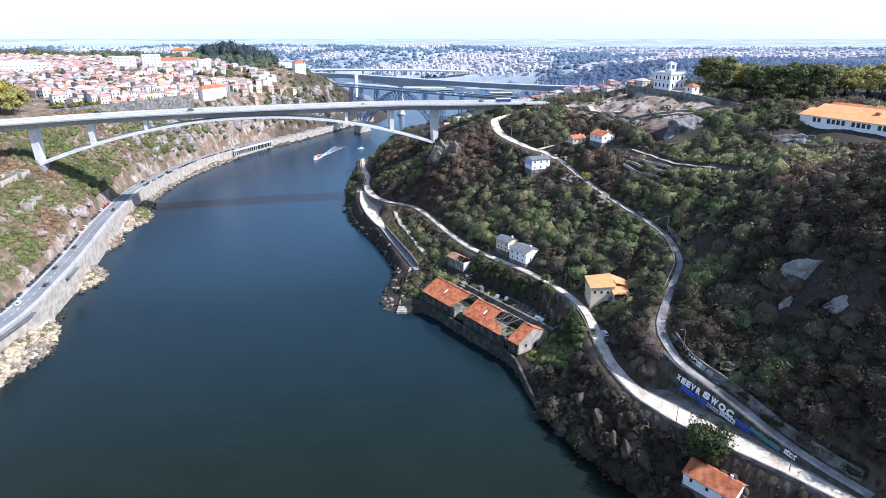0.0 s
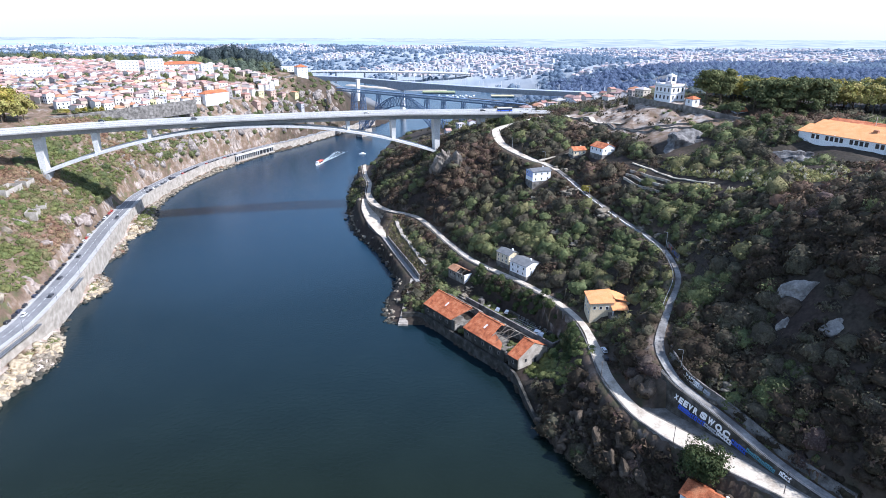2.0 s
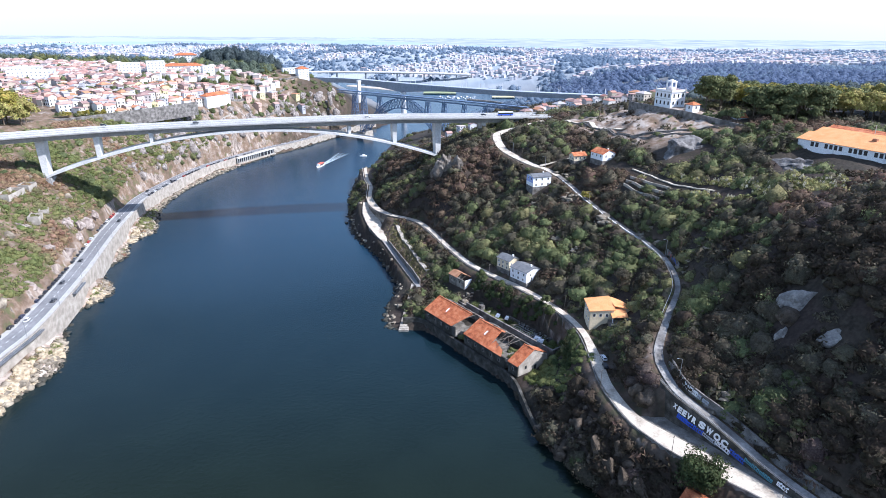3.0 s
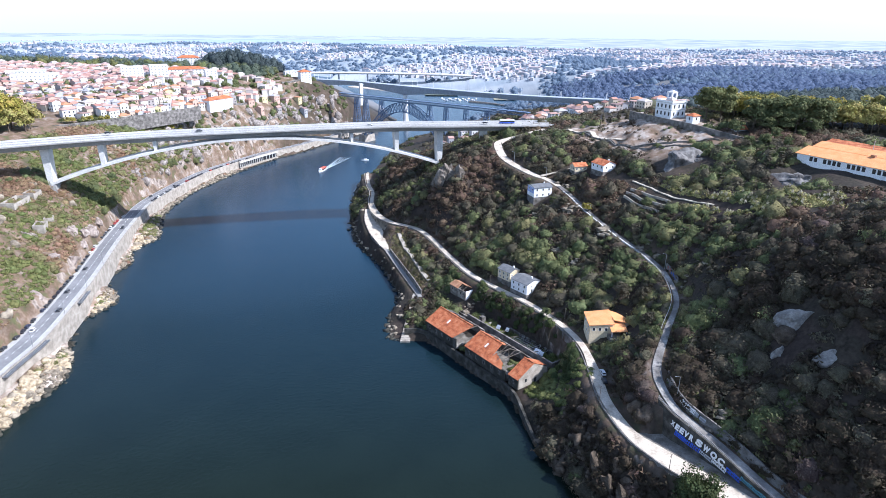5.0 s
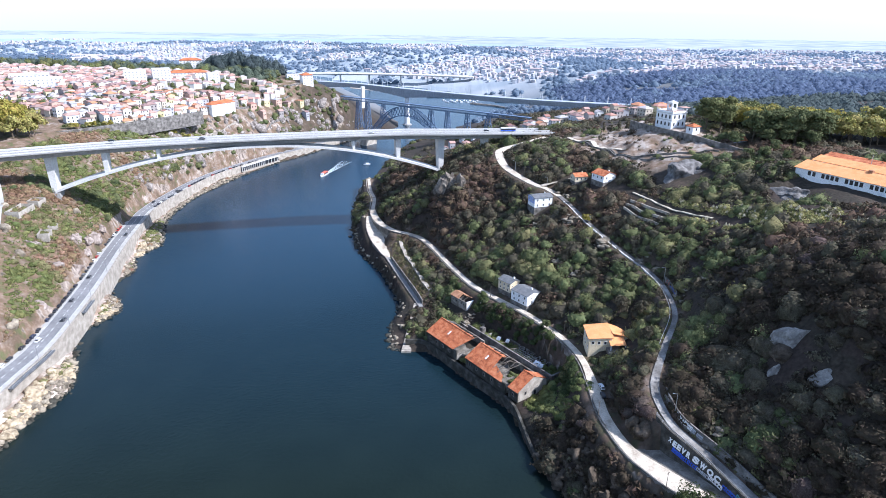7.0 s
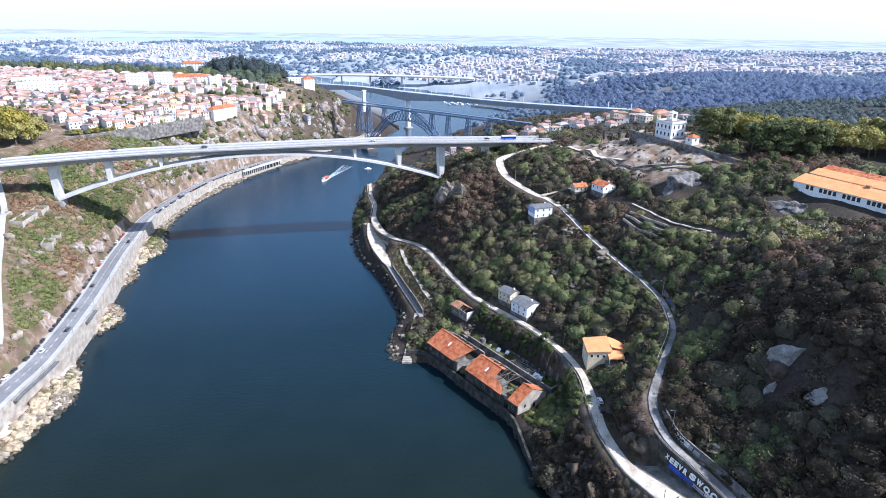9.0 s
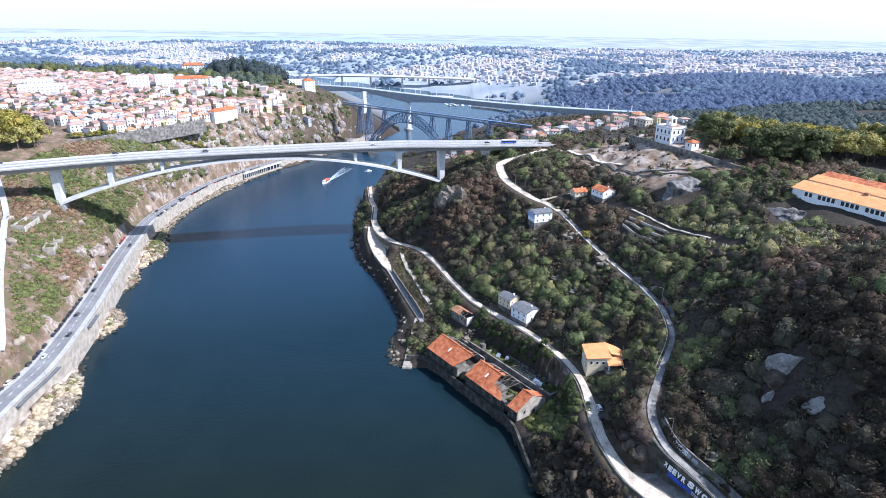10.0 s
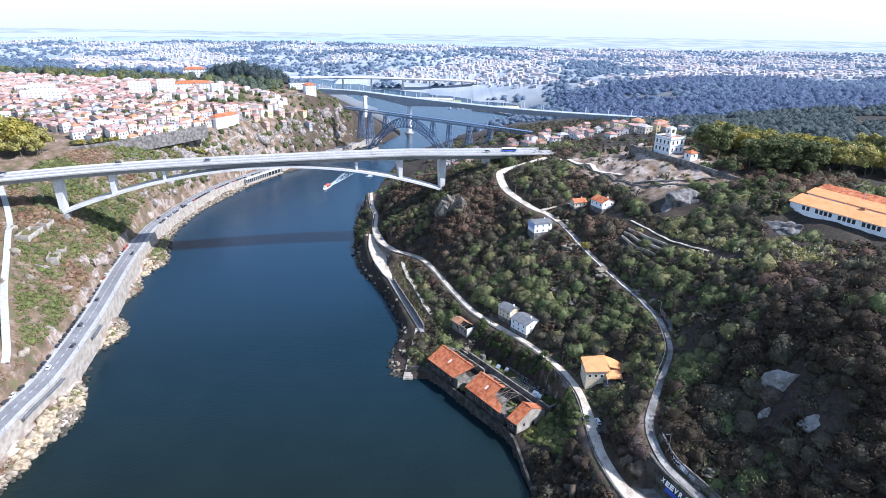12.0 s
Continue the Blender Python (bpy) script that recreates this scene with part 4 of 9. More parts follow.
ribbon_wall("wall_lane_edge", KERB_LINE, KERB_LINE[:, 2] + 0.35, KERB_LINE[:, 2] - 4.0, -0.5, OLD_STONE, "low stone parapet wall along the river side of the lane")
LANE_KERB = offset(stretch(HIGH_LINE, 272, 376), 1.25)
ribbon_wall("wall_upper_lane_edge", LANE_KERB, LANE_KERB[:, 2] + 0.28 + 0.10 * np.sin(np.arange(len(LANE_KERB)) * 2.3), LANE_KERB[:, 2] - 3.0, 0.7, WHITE_CONCRETE, "low broken pale concrete kerb wall on the river side of the upper lane")
FAR_KERB = offset(stretch(LOW_LINE, 420, 606), 3.0)
ribbon_wall("wall_far_lane_edge", FAR_KERB, FAR_KERB[:, 2] + 0.6, FAR_KERB[:, 2] - 9.0, -0.6, PALE_STONE, "pale stone embankment below the riverside lane")

# walls of the shore path: the cut above it, the drop to the rocks, and a tumbled field wall
PATH_CUT = offset(stretch(PATH_LINE, 328, 400), -1.5)
ribbon_wall("wall_path_cut", PATH_CUT, PATH_CUT[:, 2] + np.interp(PATH_CUT[:, 1], (328, 345, 400), (2.6, 3.4, 2.0)), PATH_CUT[:, 2] - 1, -0.6, OLD_STONE, "dark retaining wall along the uphill side of the shore path")
PATH_DROP = offset(stretch(PATH_LINE, 326, 470), 1.55)
PATH_DROP = np.array([offset(stretch(PATH_LINE, 326, 470), w)[i] for i, w in enumerate(np.interp(PATH_DROP[:, 1], (326, 402, 410, 432, 455, 470), (1.5, 1.8, 3.4, 5.4, 6.2, 5.0)))])
ribbon_wall("wall_path_drop", PATH_DROP, PATH_DROP[:, 2] + 0.35, PATH_DROP[:, 2] - 6.5, -0.5, OLD_STONE, "rough stone embankment between the shore path and the rocks")
FIELD_WALL = spline([(-35, 416), (-30, 398), (-24.0, 380.5), (-16.6, 356), (-11, 341)], 3)
fz = np.array([ground_z(x, y) for x, y in FIELD_WALL])
ribbon_wall("wall_field", np.column_stack([FIELD_WALL, fz]), fz + 1.5 + 0.6 * np.sin(np.arange(len(fz)) * 1.7), fz - 1.5, -2.4, PALE_STONE, "tumbled pale dry-stone field wall above the shore path")

# masonry embankment under the old warehouses
RIVER_WALL = spline([(-22, 292), (-11.5, 290.5), (2.5, 272.5), (15.5, 255), (29, 237.3), (33, 222), (35.5, 208), (39.5, 195)], 4)
RIVER_WALL = np.column_stack([RIVER_WALL, np.full(len(RIVER_WALL), 5.0)])
ribbon_wall("wall_river", RIVER_WALL, np.interp(RIVER_WALL[:, 1], (195, 212, 234, 240, 293), (1.5, 3.0, 5.2, 5.4, 5.2)), np.full(len(RIVER_WALL), -3.0), -1.2, SHADED_STONE, "granite river wall rising straight from the water, darkened for shade")
# stepped quay ramp
bm = bmesh.new()
for k in range(30):
    t = k / 30
    z = 8.0 - 7.2 * t
    c = Vector((-17.5 - 4.0 * t, 331 - 44 * t, 0))
    w = 2.0 + 0.6 * t
    hexa(bm, [(c.x - w, c.y - 1.6, -3), (c.x + w, c.y - 1.6, -3), (c.x + w, c.y, -3), (c.x - w, c.y, -3)], [(c.x - w, c.y - 1.6, z), (c.x + w, c.y - 1.6, z), (c.x + w, c.y, z), (c.x - w, c.y, z)])
tagged(mesh_object("quay_ramp", bm, PALE_STONE), "old stepped stone ramp running down into the river", "ramp", kind="structure")

# pale parapet quay on the far bank
Q_OUT = offset(stretch(QUAY_LINE, 60, 925), 8.4)
Q_IN = offset(stretch(QUAY_LINE, 60, 470), -7.6)
ribbon_wall("wall_quay", Q_OUT, Q_OUT[:, 2] + 1.0, Q_OUT[:, 2] * 0 + 0.3, -0.8, PALE_STONE, "tall pale granite quay wall above shore rocks")
bm = bmesh.new()
sweep(bm, offset(stretch(QUAY_LINE, 60, 925), 6.2) + np.array((0, 0, 0.17)), ((-1.6, 0), (1.5, 0), (1.5, -0.7), (-1.6, -0.7)))
tagged(mesh_object("pavement_quay", bm, PAVING), "pale concrete riverside pavement", "pavement", kind="structure")
bm = bmesh.new()
sweep(bm, offset(stretch(QUAY_LINE, 60, 470), -6.0) + np.array((0, 0, 0.10)), ((-1.5, 0), (1.4, 0), (1.4, -0.6), (-1.5, -0.6)))
tagged(mesh_object("pavement_parking", bm, PAVING), "pale parking strip at the foot of the slope", "pavement", kind="structure")
QUAY_DASH = stretch(QUAY_LINE, 150, 900)
q_road = bpy.data.objects["road_quay"]
for k in range(0, len(QUAY_DASH) - 1):
    a, b = QUAY_DASH[k], QUAY_DASH[k + 1]
    bm = bmesh.new()
    bar(bm, (a[0], a[1], a[2] + 0.07), tuple((a + (b - a) * 0.42)[:2]) + (a[2] + 0.07,), 0.28, 0.03)
    part("lane_dash", bm, LINE_PAINT, q_road)
for d in (-4.3, 4.3):
    bm = bmesh.new()
    sweep(bm, offset(QUAY_DASH, d), ((-0.09, 0.075), (0.09, 0.075), (0.09, 0.03), (-0.09, 0.03)))
    part("edge_line", bm, LINE_PAINT, q_road)

# pillared quay gallery
gal = thing("quay_gallery", 0, 0, 0, 0, "row of dark openings between concrete pillars under the quay", "gallery")
GAL = offset(stretch(spline(QUAY_ROAD, 3), 667, 732), 8.9)
bm = bmesh.new()
sweep(bm, GAL, ((-0.3, 0.5), (2.0, 0.5), (2.0, -0.5), (-0.3, -0.5)))
part("lintel", bm, WHITE_CONCRETE, gal)
# a near-black panel stands in for the shade behind the pillars
bm = bmesh.new()
sweep(bm, GAL, ((-0.25, -0.6), (0.1, -0.6), (0.1, -5.3), (-0.25, -5.3)))
part("back_wall", bm, DARK_VOID, gal, "near-black panel painted as the recess shade")
bm = bmesh.new()
sweep(bm, GAL, ((-0.3, -5.3), (2.6, -5.3), (2.6, -9), (-0.3, -9)))
part("plinth", bm, PALE_STONE, gal)
fine_gal = spline(GAL[::2], 4.2)
for p in offset(fine_gal, 1.5):
    bm = bmesh.new()
    box(bm, p[0] - 0.3, p[1] - 0.3, p[2] - 5.5, p[0] + 0.3, p[1] + 0.3, p[2] - 0.45)
    part("pillar", bm, WHITE_CONCRETE, gal)

# steel walkways on the quay
for y0, y1 in ((228, 262), (300, 318)):
    w = thing("steel_walkway", 0, 0, 0, 0, "grey steel landing walkway bracketed to the quay wall", "walkway")
    ln = offset(stretch(spline(QUAY_ROAD, 2), y0, y1), 9.6, 0.3)
    bm = bmesh.new()
    sweep(bm, ln, ((-1.1, 0), (1.1, 0), (1.1, -0.4), (-1.1, -0.4)))
    part("deck", bm, GREY_ROOF, w)
    for d in (-1.0, 1.0):
        bm = bmesh.new()
        sweep(bm, offset(ln, d, 1.0), ((-0.06, 0.06), (0.06, 0.06), (0.06, -0.06), (-0.06, -0.06)))
        for p in offset(ln, d)[::1]:
            bar(bm, p, p + np.array((0, 0, 1.0)), 0.08)
        part("railing", bm, METAL, w)

# granite retaining wall under the town terrace
TOWN = spline([(-338, 528), (-322, 545), (-298, 580), (-272, 625), (-258, 652)], 5)
TOWN = np.column_stack([TOWN, np.full(len(TOWN), 70.0)])
ribbon_wall("wall_town_terrace", TOWN[:10], np.full(10, 70.5), np.full(10, 58.0), -1.0, OLD_STONE, "high dark granite terrace wall below the old town")
ribbon_wall("wall_town_terrace_pale", TOWN[9:], np.full(len(TOWN) - 9, 70.5), np.full(len(TOWN) - 9, 57.0), -0.9, OLD_STONE, "weathered grey terrace wall below the old town")

# hillside terrace walls and tracks
TRACK = spline([(84, 400, 71.0), (100, 372, 71.5), (109.5, 353, 73), (122.8, 324, 74.3), (135.5, 300, 77), (144, 284, 79)], 4)
for p in TRACK:
    p[2] = ground_z(p[0], p[1]) + 0.1
road("track_terrace", TRACK[13:29], 0.9, DUSTY_ROAD, "pale trodden earth track along a terrace", 0.05)
SIDE = spline([(62, 397, 63.5), (72, 399, 66), (82, 398, 69)], 3)
road("track_houses", SIDE, 1.6, DUSTY_ROAD, "pale side lane to hillside houses", 0.3)
HILLTOP = spline([(80, 492, 78), (92, 470, 81), (101, 446, 83.5), (108, 424, 84.5), (120, 408, 85.5)], 4)
for p in HILLTOP:
    p[2] = ground_z(p[0], p[1]) + 0.1
road("track_hilltop", HILLTOP, 2.6, DUSTY_ROAD, "broad pale earth track over the hilltop", 0.15)
for pts, h in (([(92, 455), (108, 416), (122, 392), (143, 380), (165, 374)], 1.4), ([(98, 440), (112, 405), (126, 384), (150, 372), (172, 360)], 1.2), ([(106.5, 346), (112, 334), (120.5, 320)], 1.6), ([(104, 345), (108.5, 333), (117.5, 317)], 1.6), ([(102, 342), (105.5, 331), (113.5, 315)], 1.6)):
    ln = spline(pts, 4)
    gz = np.array([ground_z(x, y) for x, y in ln])
    ribbon_wall("wall_terrace", np.column_stack([ln, gz]), gz + h * 0.7, gz - 1.5, 0.6, PALE_STONE if h > 1.5 else OLD_STONE, "low dry-stone terrace wall on the hillside")
SUMMIT = spline([(131, 447), (137, 432), (146, 414), (156, 398), (170, 378), (178, 366)], 5)
gz = np.array([ground_z(x, y) for x, y in SUMMIT])
ribbon_wall("wall_summit", np.column_stack([SUMMIT, gz]), np.interp(SUMMIT[:, 1], (366, 400, 447), (95.5, 99.0, 99.5)), gz - 3, 0.9, OLD_STONE, "grey retaining wall below the hilltop mansion")

# ---- rocks ----
def stone_proto(n_sub, seed):
    bm = bmesh.new()
    bmesh.ops.create_icosphere(bm, subdivisions=n_sub, radius=1)
    for v in bm.verts:
        k = noise.noise(v.co * 1.3 + Vector((seed * 7.1, 0, 0))) * 0.75 + noise.noise(v.co * 3.1 + Vector((0, seed * 3.3, 0))) * 0.4
        v.co *= 1 + k
        v.co.z *= 0.75
    vs = np.array([v.co for v in bm.verts])
    fs = np.array([[v.index for v in f.verts] for f in bm.faces])
    bm.free()
    return vs, fs


def stamp(name, protos, places, mat_, label, category, smooth=False):
    """Many small growths or stones in one mesh. places: rows of x, y, z, size, height factor, turn, kind."""
    V, F, base = [], [], 0
    for x, y, z, s, h, r, k in places:
        vs, fs = protos[int(k) % len(protos)]
        c, sn = math.cos(r), math.sin(r)
        p = np.empty_like(vs)
        p[:, 0] = (vs[:, 0] * c - vs[:, 1] * sn) * s + x
        p[:, 1] = (vs[:, 0] * sn + vs[:, 1] * c) * s + y
        p[:, 2] = vs[:, 2] * s * h + z
        V.append(p)
        F.append(fs + base)
        base += len(vs)
    V, F = np.vstack(V), np.vstack(F)
    me = bpy.data.meshes.new(name)
    w = F.shape[1]
    me.vertices.add(len(V))
    me.vertices.foreach_set("co", V.astype(np.float32).ravel())
    me.loops.add(F.size)
    me.loops.foreach_set("vertex_index", F.astype(np.int32).ravel())
    me.polygons.add(len(F))
    me.polygons.foreach_set("loop_start", np.arange(0, F.size, w, dtype=np.int32))
    me.update(calc_edges=True)
    me.materials.append(mat_)
    if smooth:
        me.shade_smooth()
    return tagged(new(name, me), label, category, kind="stuff")


rng = np.random.default_rng(4)
STONES = [stone_proto(2, k) for k in range(5)]
STONES_SMALL = [stone_proto(1, k + 9) for k in range(5)]
FACE_ROCK = material("fractured_granite", [(0.085, 0.072, 0.064), (0.23, 0.20, 0.18), (0.40, 0.36, 0.33)], 0.45, 0.95, 0.9)
PINK_ROCK = material("pinkish_granite", [(0.12, 0.092, 0.078), (0.28, 0.23, 0.20), (0.42, 0.36, 0.32)], 0.3, 0.95, 0.9)
SANDY_ROCK = material("sandy_rock", [(0.20, 0.155, 0.10), (0.40, 0.325, 0.22), (0.56, 0.47, 0.34)], 0.5, 0.95, 0.9)
rows = []
for bank, d0, y0, y1, n in ((BANK_LINE_L, -1, 120, 640, 2600), (BANK_LINE_R, 1, 296, 640, 170)):
    pts = spline([p for p in bank if y0 - 20 < p[1] < y1 + 20], 1.0)
    for _ in range(n):
        p = pts[rng.integers(len(pts))]
        off_ = 0.8 + abs(rng.normal(0, 4.2 if d0 < 0 else 3.0)) - 1.0
        x, y = p[0] + d0 * off_ + rng.normal(0, 0.8), p[1] + rng.normal(0, 1.2)
        if to_line(np.array([x]), np.array([y]), QUAY_LINE)[0][0] < 10.2 or to_line(np.array([x]), np.array([y]), PATH_LINE)[0][0] < 3.5 or (d0 > 0 and y < 336 and x > -25):
            continue
        s = rng.gamma(3.0, 0.24) + 0.25
        rows.append((x, y, max(ground_z(x, y), -0.3) + rng.uniform(-0.3, 0.35), s, rng.uniform(0.6, 1.1), rng.uniform(0, 6.3), rng.integers(5)))
stamp("shore_rocks", STONES, rows, SHORE_ROCK, "tumbled pale brown boulders along the waterline", "rocks")
rows = []
for _ in range(1500):
    x, y = rng.uniform(-285, -130), rng.uniform(520, 900)
    z = ground_z(x, y)
    dq = to_line(np.array([x]), np.array([y]), QUAY_LINE)[0][0]
    if z < 10 or z > 56 or dq < 9.5 or dq > 46 or noise.noise(Vector((x / 20, y / 20, 6.1))) < -0.12:
        continue
    rows.append((x, y, z - 1.2, rng.gamma(3, 0.75) + 0.8, rng.uniform(1.1, 2.0), rng.uniform(0, 6.3), rng.integers(5)))
stamp("cliff_blocks", STONES_SMALL, rows, FACE_ROCK, "fractured grey-pink granite blocks of the quay cliff", "rocks")
WET_ROCK = material("wet_weedy_rock", [(0.018, 0.017, 0.013), (0.045, 0.042, 0.032), (0.085, 0.078, 0.060)], 0.35, 0.7, 0.8)
rows = []
for bank, d0, y0, y1, n in ((BANK_LINE_L, -1, 120, 900, 2300), (BANK_LINE_R, 1, 296, 640, 700)):
    pts = spline([p for p in bank if y0 - 20 < p[1] < y1 + 20], 1.0)
    for _ in range(n):
        p = pts[rng.integers(len(pts))]
        off_ = rng.normal(-0.2, 0.9)
        x, y = p[0] + d0 * off_ + rng.normal(0, 0.5), p[1] + rng.normal(0, 1.0)
        if d0 > 0 and y < 330 and x > -22:
            continue
        rows.append((x, y, rng.uniform(-0.5, 0.25), rng.gamma(3.0, 0.24) + 0.3, rng.uniform(0.5, 0.9), rng.uniform(0, 6.3), rng.integers(5)))
stamp("wet_rocks", STONES_SMALL, rows, WET_ROCK, "dark wet weedy rocks at the waterline", "rocks")
rows = []
for cx, cy, rx, ry, n in ((-229, 415, 7, 26, 150), (-214, 372, 5, 14, 60), (-203, 322, 5, 14, 70), (-190, 262, 6, 16, 80), (-188, 226, 5, 18, 70)):
    for _ in range(n):
        x, y = cx + rng.normal(0, rx * 0.5), cy + rng.normal(0, ry * 0.5)
        if to_line(np.array([x]), np.array([y]), QUAY_LINE)[0][0] < 10.6 or in_river(np.array([x]), np.array([y]))[0]:
            continue
        rows.append((x, y, ground_z(x, y) - 0.5, rng.gamma(3.0, 0.42) + 0.5, rng.uniform(0.7, 1.2), rng.uniform(0, 6.3), rng.integers(5)))
stamp("shelf_rocks", STONES, rows, SANDY_ROCK, "sunlit sandy-coloured rock ledges below the quay", "rocks")
rows = []
for _ in range(300):
    y = rng.uniform(140, 215)
    p = BANK_LINE_R[np.argmin(abs(BANK_LINE_R[:, 1] - y))]
    u = rng.uniform(0, 18)
    x = p[0] + u + 1
    if to_line(np.array([x]), np.array([y]), LOW_LINE)[0][0] < 7.5:
        continue
    rows.append((x, y, ground_z(x, y) - 0.6, rng.gamma(3, 0.30) + 0.3, rng.uniform(1.0, 2.4), rng.uniform(0, 6.3), rng.integers(5)))
stamp("cliff_rocks", STONES, rows, CLIFF_ROCK, "broken dark rock ledges on the river cliff", "rocks")
rows = []
for _ in range(420):
    x, y = rng.uniform(-300, -205), rng.uniform(200, 640)
    z = ground_z(x, y)
    if z > 14 and to_line(np.array([x]), np.array([y]), QUAY_LINE)[0][0] > 9 and noise.noise(Vector((x / 22, y / 22, 3))) > 0.1:
        rows.append((x, y, z - 0.4, rng.gamma(3, 0.5) + 0.5, rng.uniform(0.9, 1.7), rng.uniform(0, 6.3), rng.integers(5)))
stamp("slope_outcrops", STONES, rows, SHORE_ROCK, "pale rock outcrops on the sunny slope", "rocks")


def boulder(x, y, z, sx, sy, sz, seed, mat_, label, turn=(0, 0, 0), rough=0.5, cuts=0):
    """A weathered stone; cuts: how many flat cleavage faces it has."""
    bm = bmesh.new()
    bmesh.ops.create_icosphere(bm, subdivisions=4, radius=1)
    g = np.random.default_rng(int(seed * 10))
    planes = [Vector(g.normal(size=3)).normalized() for _ in range(cuts)]
    for v in bm.verts:
        for p in planes:
            over = v.co.dot(p) - 0.62
            if over > 0:
                v.co -= p * over
        k = noise.noise(v.co * 0.9 + Vector((seed, 0, 0))) * rough + noise.fractal(v.co * 2.2 + Vector((0, seed, 0)), 1, 2, 3) * (0.16 if rough < 0.9 else 0.38)
        v.co *= 1 + k
        v.co.x, v.co.y, v.co.z = v.co.x * sx, v.co.y * sy, v.co.z * sz
    ob = mesh_object("boulder", bm, mat_)
    ob.matrix_world = pose(x, y, z, *turn)
    return tagged(ob, label, "boulder")


CREVICED_ROCK = material("creviced_granite", [(0.040, 0.037, 0.036), (0.135, 0.128, 0.124), (0.25, 0.24, 0.23)], 0.34, 0.95, 1.0)
boulder(127.8, 199.5, 60.6, 9.0, 5.0, 4.6, 1.0, GREY_ROCK, "huge smooth grey granite boulder on the shaded slope", (24, -26, -20), 0.28, 5)
boulder(124.2, 196.6, 55.4, 6.2, 4.6, 4.6, 13.0, CLIFF_ROCK, "dark cracked rock mass under a huge boulder", (0, 0, 20), 0.7, 4)
boulder(130.6, 195.2, 57.2, 4.4, 3.6, 3.4, 14.0, CLIFF_ROCK, "dark cracked rock ledge under a huge boulder", (0, 10, 60), 0.8, 4)
boulder(118.2, 192.0, 50.2, 3.0, 2.4, 3.8, 2.0, GREY_ROCK, "upright grey block below a huge boulder", (0, 12, 30), 0.3, 4)
boulder(121.6, 193.4, 48.0, 2.4, 2.2, 2.4, 15.0, CLIFF_ROCK, "broken dark rock below a huge boulder", (0, 0, 70), 0.6, 3)
boulder(127.8, 179.8, 56.2, 4.8, 3.1, 3.3, 3.0, GREY_ROCK, "cracked grey granite boulder on the shaded slope", (20, -24, -10), 0.3, 4)
boulder(129.9, 179.9, 58.4, 2.0, 1.7, 1.5, 9.0, GREY_ROCK, "rounded granite block on top of a cracked boulder", (15, -20, 20), 0.3, 3)
boulder(132.6, 179.2, 57.4, 2.2, 2.0, 2.9, 4.0, GREY_ROCK, "grey granite block beside a cracked boulder", (10, -15, 40), 0.3, 3)
boulder(135.4, 178.4, 57.4, 2.8, 2.2, 2.6, 16.0, CLIFF_ROCK, "dark rock beside a cracked boulder", (0, 0, 10), 0.6, 4)
for x, y, z, k in ((129.5, 171, 53.0, 31.0), (124.0, 168.0, 47.0, 32.0), (133.5, 166, 54.0, 33.0), (137, 168, 58.0, 34.0)):
    boulder(x, y, z, 2.0, 1.8, 2.4, k, CLIFF_ROCK, "small dark rock breaking through the thicket", (0, 0, k * 33), 0.6, 3)
boulder(137, 355, 82.4, 15.0, 8.5, 8.0, 5.0, CREVICED_ROCK, "broad bare grey granite outcrop among scrub", (0, 0, 0), 0.7, 6)
boulder(148, 350, 82.5, 6.0, 5.0, 4.2, 6.0, CREVICED_ROCK, "bare grey granite outcrop among scrub", (0, 0, 30), 0.45, 4)
boulder(174, 297, 86.8, 13.0, 8.0, 8.0, 7.0, CREVICED_ROCK, "grey cracked granite outcrop below the long hall", (0, 0, -30), 0.95, 9)
for x, y, z, sz, k in ((56.5, 181, 10.5, 8.0, 61.0), (58.4, 173, 8.5, 7.5, 62.0), (62.0, 177.5, 13.5, 6.5, 63.0), (61.5, 168, 9.0, 7.0, 64.0), (53.0, 188.5, 9.0, 6.0, 65.0), (66.5, 162, 9.5, 7.0, 66.0)):
    boulder(x, y, z - 1.2, 2.2, 3.2, sz, k, CLIFF_ROCK, "steep bare rock rib on the river cliff", (0, 28, k * 14), 0.7, 5)
for x, y, z, k in ((73.5, 190.5, 25.0, 21.0), (76.8, 193.5, 27.0, 22.0), (71.5, 195.0, 24.5, 23.0)):
    boulder(x, y, z, 3.4, 3.2, 4.2, k, CLIFF_ROCK, "dark broken rock face beside the graffiti wall", (0, 0, k * 25), 0.6)
for x, y, z, sx, sy, sz, k in ((1, 432, 57, 6.5, 5.0, 10.0, 8.0), (6, 426, 53, 5.0, 4.0, 8.5, 11.0), (-4, 432, 50, 4.5, 4.0, 8.0, 12.0)):
    boulder(x, y, max(z - 3, ground_z(x, y) - 4.5), sx, sy, sz, k, ROCK, "weathered grey-brown crag on the wooded knoll", (0, 0, k * 30), 1.0)
